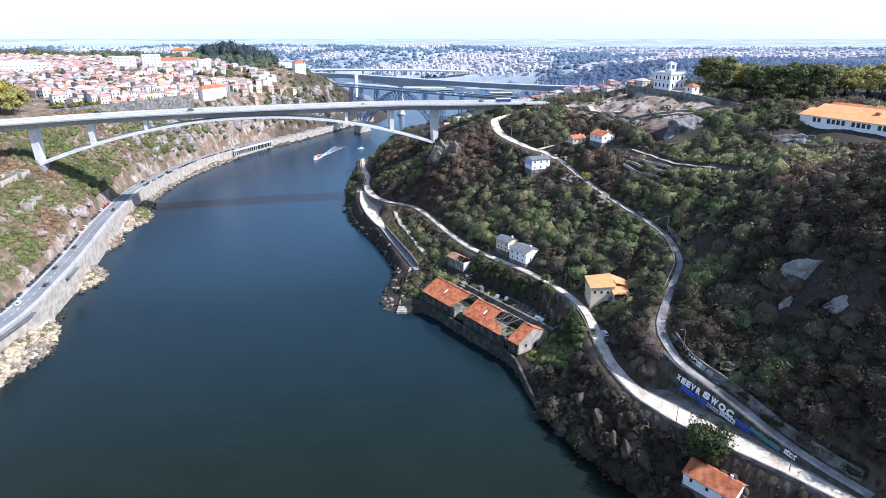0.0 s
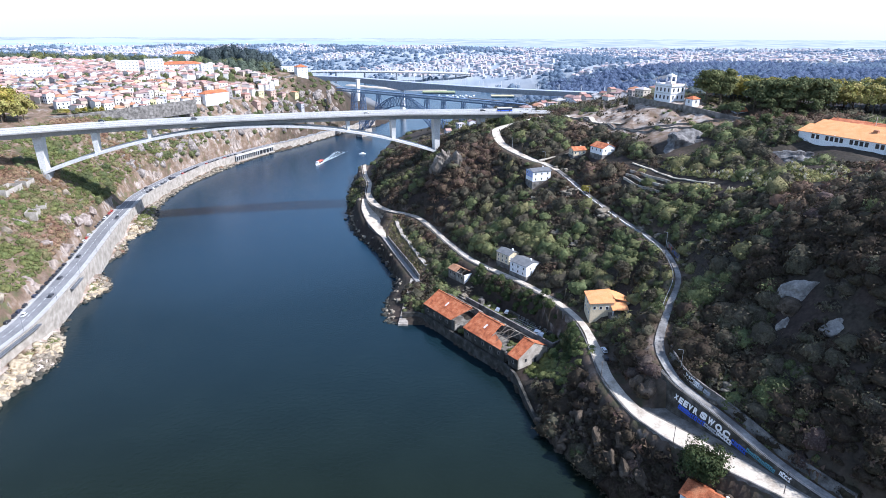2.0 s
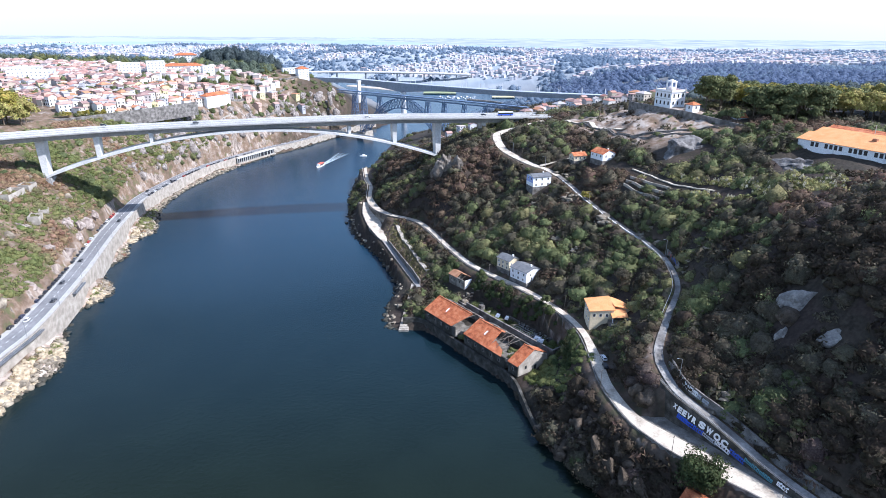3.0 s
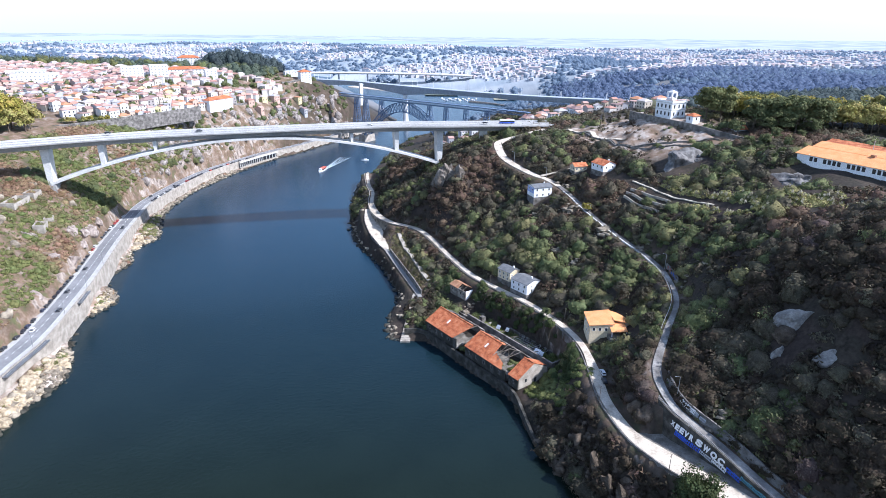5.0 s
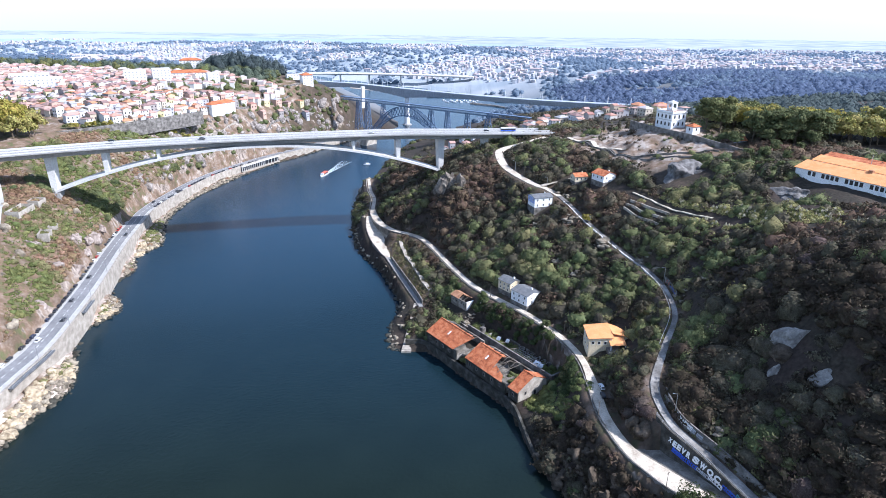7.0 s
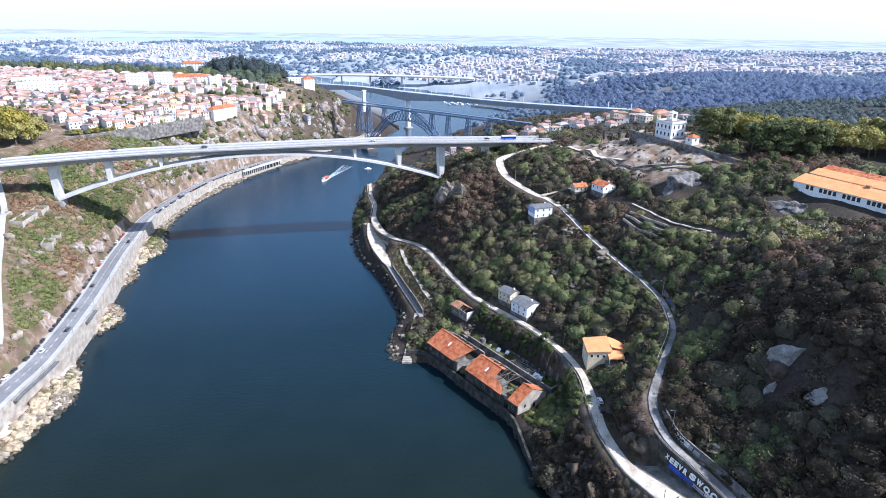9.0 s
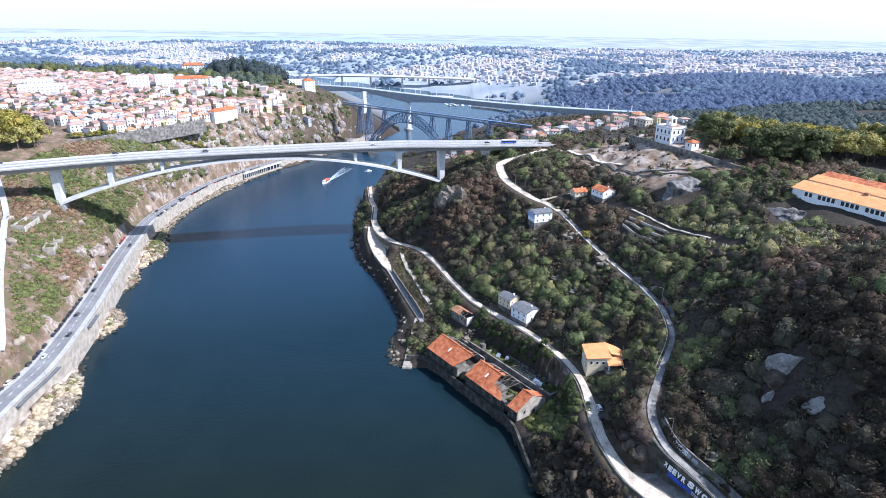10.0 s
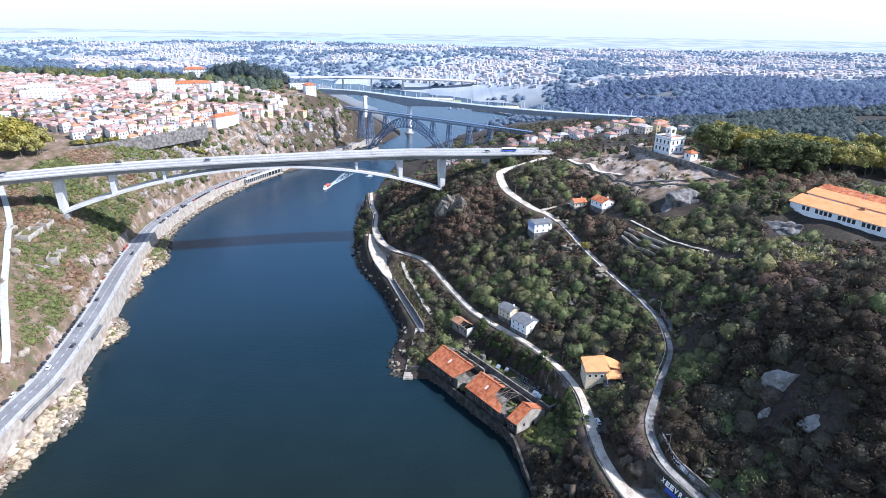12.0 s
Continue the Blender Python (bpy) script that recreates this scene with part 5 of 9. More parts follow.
for x, y, z, sx, sy, sz, k in ((-245.4, 378.9, 28.4, 4.2, 4.8, 4.6, 41.0), (-241.5, 384, 25.5, 2.8, 3.2, 3.4, 42.0), (-252.5, 348.7, 35.5, 2.6, 3.6, 4.4, 43.0), (-237.1, 342, 23.6, 3.0, 4.6, 3.6, 44.0), (-243.4, 398, 21.0, 3.6, 5.0, 4.6, 45.0), (-238, 376, 19.0, 2.6, 4.6, 3.4, 46.0), (-247.6, 413.5, 22.0, 3.0, 5.0, 4.2, 47.0), (-232, 352, 18.0, 2.6, 4.6, 3.2, 48.0), (-222, 300, 18.5, 2.6, 4.4, 3.0, 49.0)):
    boulder(x, y, z, sx, sy, sz, k, PINK_ROCK, "pale pinkish granite crag breaking out of the sunny slope", (0, 25, k * 40), 0.8, 5)
rubble = []
for cx, cy, n_, r_ in ((14, 308, 26, 4.5), (58, 366, 20, 4.5), (72.5, 351, 34, 4.5), (86.5, 320, 20, 3.5), (102.5, 299.5, 18, 3.2), (62, 322, 14, 3.2), (69.5, 309, 12, 2.6), (106.0, 287, 8, 2), (97.5, 180, 16, 3.2), (76, 384, 14, 4), (112, 262, 10, 4)):
    for _ in range(n_):
        x, y = cx + rng.normal(0, r_ * 0.6), cy + rng.normal(0, r_ * 0.6)
        rubble.append((x, y, ground_z(x, y) + 0.5, rng.gamma(3, 0.24) + 0.25, rng.uniform(0.4, 0.9), rng.uniform(0, 6.3), rng.integers(5)))
stamp("rubble", STONES, rubble, SHORE_ROCK, "pale tumbled rubble and slabs on the slope", "rubble")

STAIR = spline([(-217, 258, 18), (-224, 271, 30), (-253, 316, 40), (-292, 383, 51), (-335, 440, 61)], 4)
for p in STAIR:
    p[2] = max(p[2], ground_z(p[0], p[1]) + 0.9)
road("path_ramp", STAIR, 1.8, PAVING, "steep pale concrete ramp climbing the sunny bank", 0.2)

# terrace walls and a ledge road on the cliff beyond the bridge
CLIFF_ROAD = spline([(-292, 600), (-272, 640), (-246, 715), (-222, 800), (-190, 865), (-160, 915)], 6)
cz = np.interp(CLIFF_ROAD[:, 1], (600, 640, 720, 810, 870, 915), (44, 42, 43, 42, 38, 30))
cz = np.array([max(z - 1, min(z + 4, ground_z(x, y))) for (x, y), z in zip(CLIFF_ROAD, cz)])
ribbon_wall("wall_cliff_road", np.column_stack([CLIFF_ROAD, cz]), cz + 1.6, cz - 6, -0.8, PALE_STONE, "long pale retaining wall slanting along the cliff")
for pts, h in (([(-250, 735), (-232, 790), (-212, 850)], 5), ([(-240, 690), (-222, 745), (-206, 800)], 4), ([(-225, 860), (-205, 880), (-180, 892)], 5), ([(-214, 770), (-200, 815), (-184, 850)], 4), ([(-296, 560), (-280, 596), (-264, 630)], 4), ([(-300, 540), (-286, 570), (-272, 600)], 3)):
    ln = spline(pts, 5)
    gz = np.array([ground_z(x, y) for x, y in ln])
    ribbon_wall("wall_cliff_terrace", np.column_stack([ln, gz]), gz + h * 0.5, gz - h, -0.7, OLD_STONE, "rough granite terrace wall on the cliff")


# ---- buildings on the south bank ----
def roof_slopes(bm, x0, x1, y0, y1, z, rise, thick=0.22, over=0.5):
    """Two roof slabs, ridge along x."""
    ym = (y0 + y1) / 2
    k = rise / (ym - y0)
    zo = z - over * k
    for ya, yb, za, zb in ((y0 - over, ym, zo, z + rise), (y1 + over, ym, zo, z + rise)):
        hexa(bm, [(x0 - over, ya, za), (x1 + over, ya, za), (x1 + over, yb, zb), (x0 - over, yb, zb)],
             [(x0 - over, ya, za + thick), (x1 + over, ya, za + thick), (x1 + over, yb, zb + thick), (x0 - over, yb, zb + thick)])
    bmesh.ops.recalc_face_normals(bm, faces=bm.faces)


def hip_roof(bm, x0, x1, y0, y1, z, rise, over=0.5):
    x0, x1, y0, y1 = x0 - over, x1 + over, y0 - over, y1 + over
    w, d = x1 - x0, y1 - y0
    if w >= d:
        r = [((x0 + d / 2), (y0 + y1) / 2), ((x1 - d / 2), (y0 + y1) / 2)]
    else:
        r = [((x0 + x1) / 2, y0 + w / 2), ((x0 + x1) / 2, y1 - w / 2)]
    b = [bm.verts.new(p) for p in ((x0, y0, z), (x1, y0, z), (x1, y1, z), (x0, y1, z))]
    lo = [bm.verts.new((v.co.x, v.co.y, z - 0.25)) for v in b]
    t = [bm.verts.new((*p, z + rise)) for p in r]
    if w >= d:
        faces = ((b[0], b[1], t[1], t[0]), (b[1], b[2], t[1]), (b[2], b[3], t[0], t[1]), (b[3], b[0], t[0]))
    else:
        faces = ((b[0], b[1], t[0]), (b[1], b[2], t[1], t[0]), (b[2], b[3], t[1]), (b[3], b[0], t[0], t[1]))
    for f in faces:
        bm.faces.new(f)
    for i in range(4):
        bm.faces.new((lo[i], lo[(i + 1) % 4], b[(i + 1) % 4], b[i]))
    bm.faces.new(lo[::-1])
    bmesh.ops.recalc_face_normals(bm, faces=bm.faces)


def gable_walls(bm, x0, x1, y0, y1, z0, z1, rise):
    ym = (y0 + y1) / 2
    ring = [(y0, z0), (y1, z0), (y1, z1), (ym, z1 + rise), (y0, z1)]
    a = [bm.verts.new((x0, y, z)) for y, z in ring]
    b = [bm.verts.new((x1, y, z)) for y, z in ring]
    bm.faces.new(a[::-1])
    bm.faces.new(b)
    for i in range(5):
        bm.faces.new((a[i], a[(i + 1) % 5], b[(i + 1) % 5], b[i]))
    bmesh.ops.recalc_face_normals(bm, faces=bm.faces)


def window(parent, face, u, z, w, h, size, mat_frame=None, name="window"):
    """A framed pane on a wall of a house of size (x0, x1, y0, y1); face is one of -x +x -y +y."""
    x0, x1, y0, y1 = size
    fr, gl = bmesh.new(), bmesh.new()
    e, t = 0.12, 0.08
    def put(bm, a, b, lo, hi, depth):
        if face == "-y":
            box(bm, a, y0 - depth, lo, b, y0 + 0.02, hi)
        elif face == "+y":
            box(bm, a, y1 - 0.02, lo, b, y1 + depth, hi)
        elif face == "-x":
            box(bm, x0 - depth, a, lo, x0 + 0.02, b, hi)
        else:
            box(bm, x1 - 0.02, a, lo, x1 + depth, b, hi)
    put(fr, u - w / 2 - e, u + w / 2 + e, z - e, z, t)
    put(fr, u - w / 2 - e, u + w / 2 + e, z + h, z + h + e, t)
    put(fr, u - w / 2 - e, u - w / 2, z, z + h, t)
    put(fr, u + w / 2, u + w / 2 + e, z, z + h, t)
    put(gl, u - w / 2, u + w / 2, z, z + h, 0.03)
    ob = part(name, fr, mat_frame or WHITE_PAINT, parent)
    part("pane" if name == "window" else "leaf", gl, DARK_VOID, ob)
    return ob


U_DIR = math.degrees(math.atan2(-0.796, 0.605))
CREAM = material("cream_render", [(0.55, 0.465, 0.32), (0.70, 0.60, 0.43)], 0.3, 0.9)
BLUE_WALL = material("blue_render", [(0.30, 0.36, 0.62), (0.42, 0.48, 0.72)], 0.3, 0.9)
GREY_WALL = material("grey_render", [(0.30, 0.31, 0.34), (0.40, 0.41, 0.44)], 0.3, 0.9)
RUIN_WALL = material("weathered_plaster", [(0.075, 0.068, 0.058), (0.17, 0.155, 0.135), (0.38, 0.35, 0.31)], 0.35, 0.95, 0.5)
RUST = material("rusty_sheet", [(0.22, 0.10, 0.05), (0.40, 0.22, 0.13)], 0.6, 0.9, 0.3)


def tile_rows(parent, x0, x1, y0, z0, y1, z1, step=0.95):
    """Raised tile courses running down one roof slope."""
    bm = bmesh.new()
    x = x0
    n = Vector((0, y1 - y0, z1 - z0)).normalized()
    up = Vector((0, -n.z, n.y)) * 0.09
    if up.z < 0:
        up = -up
    while x < x1:
        bar(bm, Vector((x, y0, z0)) + up, Vector((x, y1, z1)) + up, 0.34, 0.14)
        x += step
    part("tile_course", bm, TILE_OLD, parent)


def warehouse(u0, u1, roofed, label, eaves=()):
    """One bay of the riverside stores; local x along the river wall, y away from it. roofed: spans of the river slope that still carry tiles."""
    w = thing("warehouse", -10.2, 292.2, 5.0, U_DIR, label, "warehouse", "old warehouses by the river")
    L, D, H, R = u1 - u0, 19.0, 5.6, 5.0
    def solid(name, x0, y0, x1, y1, h, mat_=RUIN_WALL):
        bm = bmesh.new()
        box(bm, x0, y0, 0, x1, y1, h)
        return part(name, bm, mat_, w)
    solid("river_wall", u0, 0, u1, 0.6, H, SHADED_STONE)
    solid("back_wall", u0, D - 0.6, u1, D, H * 0.9)
    for x in (u0, u1 - 0.6):
        bm = bmesh.new()
        gable_walls(bm, x, x + 0.6, 0.6, D - 0.6, 0, H, R - 0.4) if (x == u0 or roofed[-1][1] >= u1 - 1) else box(bm, x, 0.6, 0, x + 0.6, D - 0.6, H * 0.6)
        part("gable_wall", bm, (PALE_STONE if L < 10 else RUIN_WALL) if x > u0 + 1 else OLD_STONE, w)
    bm = bmesh.new()
    box(bm, u0 + 0.6, 0.6, 0.0, u1 - 0.6, D - 0.6, 0.3)
    part("rubble_floor", bm, VERGE, w, "earth and rubble floor")
    k = R / (D / 2)
    for a, b, top in roofed:
        bm = bmesh.new()
        hexa(bm, [(a - 0.3, -0.5, H - 0.5 * k), (b + 0.3, -0.5, H - 0.5 * k), (b + 0.3 + top, D / 2, H + R), (a - 0.3, D / 2, H + R)],
             [(a - 0.3, -0.5, H - 0.5 * k + 0.2), (b + 0.3, -0.5, H - 0.5 * k + 0.2), (b + 0.3 + top, D / 2, H + R + 0.2), (a - 0.3, D / 2, H + R + 0.2)])
        bmesh.ops.recalc_face_normals(bm, faces=bm.faces)
        slope = part("roof", bm, TILE_OLD, w, "faded orange clay tile roof")
        tile_rows(w, a, b - 0.2, -0.45, H - 0.45 * k + 0.1, D / 2 - 0.1, H + R + 0.1)
        if L < 10:
            bm = bmesh.new()
            hexa(bm, [(a - 0.3, D / 2, H + R), (b + top * 0.6, D / 2, H + R), (b - 1, D + 0.4, H - 0.4 * k), (a - 0.3, D + 0.4, H - 0.4 * k)],
                 [(a - 0.3, D / 2, H + R + 0.2), (b + top * 0.6, D / 2, H + R + 0.2), (b - 1, D + 0.4, H - 0.4 * k + 0.2), (a - 0.3, D + 0.4, H - 0.4 * k + 0.2)])
            bmesh.ops.recalc_face_normals(bm, faces=bm.faces)
            part("roof", bm, TILE_OLD, w)
        else:
            # tiles that still cling below the ridge on the landward side
            at, g = a - 0.3, np.random.default_rng(int(a) + 3)
            while at < b + max(top, 0) - 1:
                wide, deep = g.uniform(1.6, 3.4), g.uniform(1.2, 4.2)
                end = min(at + wide, b + max(top, 0))
                lo = [(at, D / 2, H + R - 0.02), (end, D / 2, H + R - 0.02), (end, D / 2 + deep, H + R - deep * k - 0.02), (at, D / 2 + deep * g.uniform(0.7, 1.0), H + R - deep * k * 0.85 - 0.02)]
                bm = bmesh.new()
                hexa(bm, lo, [(x, y, z + 0.16) for x, y, z in lo])
                bmesh.ops.recalc_face_normals(bm, faces=bm.faces)
                part("roof_remnant", bm, TILE_OLD, w, "ragged strip of tiles below the ridge")
                at = end
            bm = bmesh.new()
            mid, y0 = (a + b) / 2 + 1, D / 2 - 5.4
            lo = [(mid, y0, H + y0 * k + 0.24), (mid + 0.9, y0, H + y0 * k + 0.24), (mid + 0.9, y0 + 2.2, H + (y0 + 2.2) * k + 0.24), (mid, y0 + 2.2, H + (y0 + 2.2) * k + 0.24)]
            hexa(bm, lo, [(x, y, z + 0.08) for x, y, z in lo])
            bmesh.ops.recalc_face_normals(bm, faces=bm.faces)
            part("skylight", bm, WHITE_PAINT, w, "pale skylight sheet")
        bm = bmesh.new()
        bar(bm, (a - 0.3, D / 2, H + R + 0.28), (b + top, D / 2, H + R + 0.28), 0.5, 0.3)
        part("ridge", bm, TILE_OLD, w)
    for a, b in eaves:
        bm = bmesh.new()
        lo, hi = [(a, -0.5, H - 0.5 * k), (b, -0.5, H - 0.5 * k), (b - 2.5, 2.6, H + 2.6 * k - 0.4), (a, 5.2, H + 5.2 * k - 0.8)], 0.2
        hexa(bm, lo, [(x, y, z + hi) for x, y, z in lo])
        bmesh.ops.recalc_face_normals(bm, faces=bm.faces)
        part("roof_remnant", bm, TILE_OLD, w, "sagging strip of broken orange tiles")
    x = u0 + 4
    while x < u1 - (8 if eaves else 0):
        bm = bmesh.new()
        bar(bm, (x, 0.4, H), (x, D - 0.4, H), 0.22)
        bar(bm, (x, 0.4, H), (x, D / 2, H + R - 0.3), 0.2)
        bar(bm, (x, D - 0.4, H), (x, D / 2, H + R - 0.3), 0.2)
        bar(bm, (x, D / 2, H), (x, D / 2, H + R - 0.3), 0.18)
        bar(bm, (x, D / 2, H + 0.4), (x, D / 4, H + R / 2), 0.2)
        bar(bm, (x, D / 2, H + 0.4), (x, 3 * D / 4, H + R / 2), 0.2)
        part("truss", bm, WOOD_GREY, w, "bare grey timber roof truss")
        x += 5.6
    for x in np.arange(u0 + 3, u1 - 2, 5.5):
        window(w, "-y", x, 2.2, 1.0, 1.5, (u0, u1, 0, D), PALE_STONE)
    if roofed[-1][1] >= u1 - 1:
        window(w, "+x", 5.0, 2.4, 1.2, 1.7, (u0, u1, 0, D), PALE_STONE)
        window(w, "+x", 11.0, 0.3, 1.6, 2.4, (u0, u1, 0, D), PALE_STONE, "door")
    return w


warehouse(0, 25.5, [(0, 22.6, 4.6)], "old riverside warehouse with sagging orange tile roof and bare trusses")
warehouse(33, 62, [(33, 50, -1.0)], "half-collapsed riverside warehouse with orange tiles and broken trusses", [(50, 60)])
warehouse(64.5, 70.5, [(64.5, 70.5, 0)], "small end warehouse with pale stone gable and orange tiles")


def ruin_walls():
    w = thing("ruined_enclosure", -10.2, 292.2, 5.0, U_DIR, "roofless stone enclosure walls behind the old warehouses", "ruin")
    for x0, y0, x1, y1, h in ((8, 21.4, 71, 22.2, 6.4), (70.2, 22, 71, 31, 6.4), (30, 31, 71, 31.6, 5.0), (52, 22, 52.6, 31, 4.4), (20, 22, 20.6, 28, 4.6), (-6, 22, 8, 22.7, 4.2), (15, 24, 17.4, 26.4, 7.0)):
        bm = bmesh.new()
        box(bm, x0, y0, 0, x1, y1, h)
        part("wall", bm, RUIN_WALL if h < 6.3 else OLD_STONE, w)
    for x in (33.0, 40.5, 58.0):
        bm = bmesh.new()
        bar(bm, (x, 22.0, 6.2), (x + 1.5, 31.2, 5.0), 0.26)
        part("beam", bm, WOOD_GREY, w)
    for y in (24.5, 26.2, 28.0):
        bm = bmesh.new()
        bar(bm, (41, y, 5.2), (60, y, 5.0), 0.16)
        for x in np.arange(41, 60.5, 1.6):
            bar(bm, (x, y, 5.1), (x, y + 1.7, 5.4), 0.1)
        part("greenhouse_frame", bm, METAL, w, "bare grey greenhouse glazing bars")
    for x, y, s in ((27, 25, 2.6), (32, 27, 2.2), (56, 23.5, 3.4), (59.5, 24, 2.2)):
        bm = bmesh.new()
        hexa(bm, [(x, y, 4.6), (x + s, y + 0.4, 4.8), (x + s, y + s * 0.6, 6.6), (x, y + s * 0.6, 6.3)], [(x, y, 4.7), (x + s, y + 0.4, 4.9), (x + s, y + s * 0.6, 6.7), (x, y + s * 0.6, 6.4)])
        part("roof_sheet", bm, WHITE_PAINT, w, "fallen white corrugated sheet")
    return w


ruin_walls()


def ruined_house():
    z = ground_z(7, 319) - 0.3
    h = thing("ruined_house", 9.6, 320.5, z, U_DIR, "derelict whitewashed house with a broken tiled roof", "house")
    s = (-7, 7, -3.6, 3.6)
    H = 17.6 - z
    for x0, y0, x1, y1 in ((-7, -3.6, 7, -3.1), (-7, 3.1, 7, 3.6), (-7, -3.1, -6.5, 3.1), (6.5, -3.1, 7, 3.1), (0, -3.1, 0.4, 3.1)):
        bm = bmesh.new()
        box(bm, x0, y0, 0, x1, y1, H)
        part("wall", bm, RUIN_WALL if x0 < 6 else WHITE_PAINT, h)
    for x0, x1, ya, yb in ((-7.3, 0.5, -4.0, 0), (-7.3, 3.0, 0, 4.0), (4.0, 6.0, 0.6, 3.8)):
        bm = bmesh.new()
        za, zb = (H, H + 1.6) if ya < 0 else (H + 1.6, H)
        hexa(bm, [(x0, ya, za), (x1, ya, za), (x1 - 0.8, yb, zb), (x0, yb, zb)], [(x0, ya, za + 0.2), (x1, ya, za + 0.2), (x1 - 0.8, yb, zb + 0.2), (x0, yb, zb + 0.2)])
        part("roof_remnant", bm, RUST, h, "broken brown tile roof remnant")
    for x in (-5, -1.5, 2.5, 5):
        window(h, "-y", x, H - 2.6, 1.0, 1.4, s, PALE_STONE)
    for x in (-3, 1, 4):
        bm = bmesh.new()
        bar(bm, (x, -3.3, H + 0.1), (x, 0, H + 1.5), 0.2)
        bar(bm, (x, 3.3, H + 0.1), (x, 0, H + 1.5), 0.2)
        part("rafter", bm, WOOD_GREY, h)


ruined_house()


def white_house(x, y, zb, w, d, hh, label, wall, yellow=False):
    h = thing("house", x, y, zb, math.degrees(math.atan2(-0.78, 0.63)), label, "house", "white houses by the lane")
    s = (-w / 2, w / 2, -d / 2, d / 2)
    bm = bmesh.new()
    gable_walls(bm, *s, 0, hh, 1.5)
    part("wall", bm, wall, h)
    bm = bmesh.new()
    box(bm, s[0] - 0.15, s[2] - 0.15, -4.0, s[1] + 0.15, s[3] + 0.15, 0.05)
    part("plinth", bm, OLD_STONE, h, "rough dark stone plinth")
    bm = bmesh.new()
    roof_slopes(bm, *s, hh, 1.5, 0.18, 0.4)
    part("roof", bm, GREY_ROOF, h, "dull grey sheet roof")
    for u in (-w / 3, 0, w / 3):
        window(h, "-y", u, hh - 2.3, 0.9, 1.3, s)
        window(h, "-y", u * 0.9, 0.8, 0.9, 1.2, s)
    window(h, "+x", -1.5, 0.6, 0.9, 2.0, s, None, "door")
    for u in (-2.2, 2.2):
        window(h, "+x", u, hh - 2.2, 0.7, 0.9, s)
    bm = bmesh.new()
    box(bm, w * 0.2, 1.0, hh + 0.6, w * 0.2 + 0.8, 1.8, hh + 2.2)
    part("chimney", bm, WHITE_PAINT, h)
    return h


white_house(43.2, 305.3, 23.4, 12.0, 10.5, 5.8, "plain white two-storey house with grey sheet roof by the lane", WHITE_PAINT)
white_house(35.2, 318.2, 24.4, 9.5, 7.8, 5.4, "white and cream house with grey roof and porch by the lane", CREAM)


def yellow_house():
    h = thing("house", 65.6, 249.0, 22.5, 0, "cream hillside house with curved orange tile roof and tall road front", "house")
    s = (0, 10.5, 0, 11.5)
    bm = bmesh.new()
    v = hexa(bm, [(0, 0, -1), (10.5, 0, -1), (10.5, 11.5, -1), (0, 11.5, -1)], [(0, 0, 8.8), (10.5, 0, 9.6), (10.5, 11.5, 10.4), (0, 11.5, 9.4)])
    part("wall", bm, CREAM, h)
    bm = bmesh.new()
    arc = [(10.5 + 8.0 * math.sin(k * math.pi / 2 / 8), 3.5 + 8.3 * (math.cos(k * math.pi / 2 / 8))) for k in range(9)]
    ring = [(10.5, 3.0)] + [(18.5, 3.0)] + arc[::-1]
    lo = [bm.verts.new((x, y, 4.5)) for x, y in ring]
    hi = [bm.verts.new((x, y, 8.6)) for x, y in ring]
    for i in range(len(ring)):
        bm.faces.new((lo[i], lo[(i + 1) % len(ring)], hi[(i + 1) % len(ring)], hi[i]))
    bm.faces.new(hi)
    bmesh.ops.recalc_face_normals(bm, faces=bm.faces)
    part("wing_wall", bm, CREAM, h)
    bm = bmesh.new()
    hexa(bm, [(-0.6, -0.5, 8.9), (11, -0.5, 9.6), (11, 12.1, 10.8), (-0.6, 12.1, 9.5)], [(-0.6, -0.5, 9.2), (11, -0.5, 9.9), (11, 12.1, 11.1), (-0.6, 12.1, 9.8)])
    part("roof", bm, TILE_NEW, h, "bright orange tile roof")
    bm = bmesh.new()
    ring = [(11, 2.4), (19, 2.6)] + [(11 + (x - 10.5) * 1.06, 3.5 + (y - 3.5) * 1.06) for x, y in arc[::-1]]
    top = lambda x, y: 10.6 - (x - 11) * 0.24
    lo = [bm.verts.new((x, y, top(x, y) - 0.3)) for x, y in ring]
    hi = [bm.verts.new((x, y, top(x, y))) for x, y in ring]
    for i in range(len(ring)):
        bm.faces.new((lo[i], lo[(i + 1) % len(ring)], hi[(i + 1) % len(ring)], hi[i]))
    bm.faces.new(hi)
    bm.faces.new(lo[::-1])
    bmesh.ops.recalc_face_normals(bm, faces=bm.faces)
    part("roof", bm, TILE_NEW, h, "curved orange tile wing roof")
    bm = bmesh.new()
    hexa(bm, [(9.0, -3.5, 7.2), (16.5, -2.5, 7.0), (16.5, 3.0, 8.2), (9.0, 3.0, 8.6)], [(9.0, -3.5, 7.4), (16.5, -2.5, 7.2), (16.5, 3.0, 8.4), (9.0, 3.0, 8.8)])
    part("porch_roof", bm, TILE_NEW, h)
    for x, y in ((9.3, -3.2), (16.2, -2.2)):
        bm = bmesh.new()
        bar(bm, (x, y, 2.0), (x, y, 7.2), 0.35)
        part("porch_post", bm, WHITE_PAINT, h)
    bm = bmesh.new()
    box(bm, 8.0, -6.0, -1.0, 19.5, 3.0, 4.9)
    part("terrace", bm, OLD_STONE, h, "stone terrace below the porch")
    for x0, y0, x1, y1 in ((8.0, -6.0, 19.5, -5.75), (19.25, -5.75, 19.5, 3.0)):
        bm = bmesh.new()
        box(bm, x0, y0, 4.9, x1, y1, 5.7)
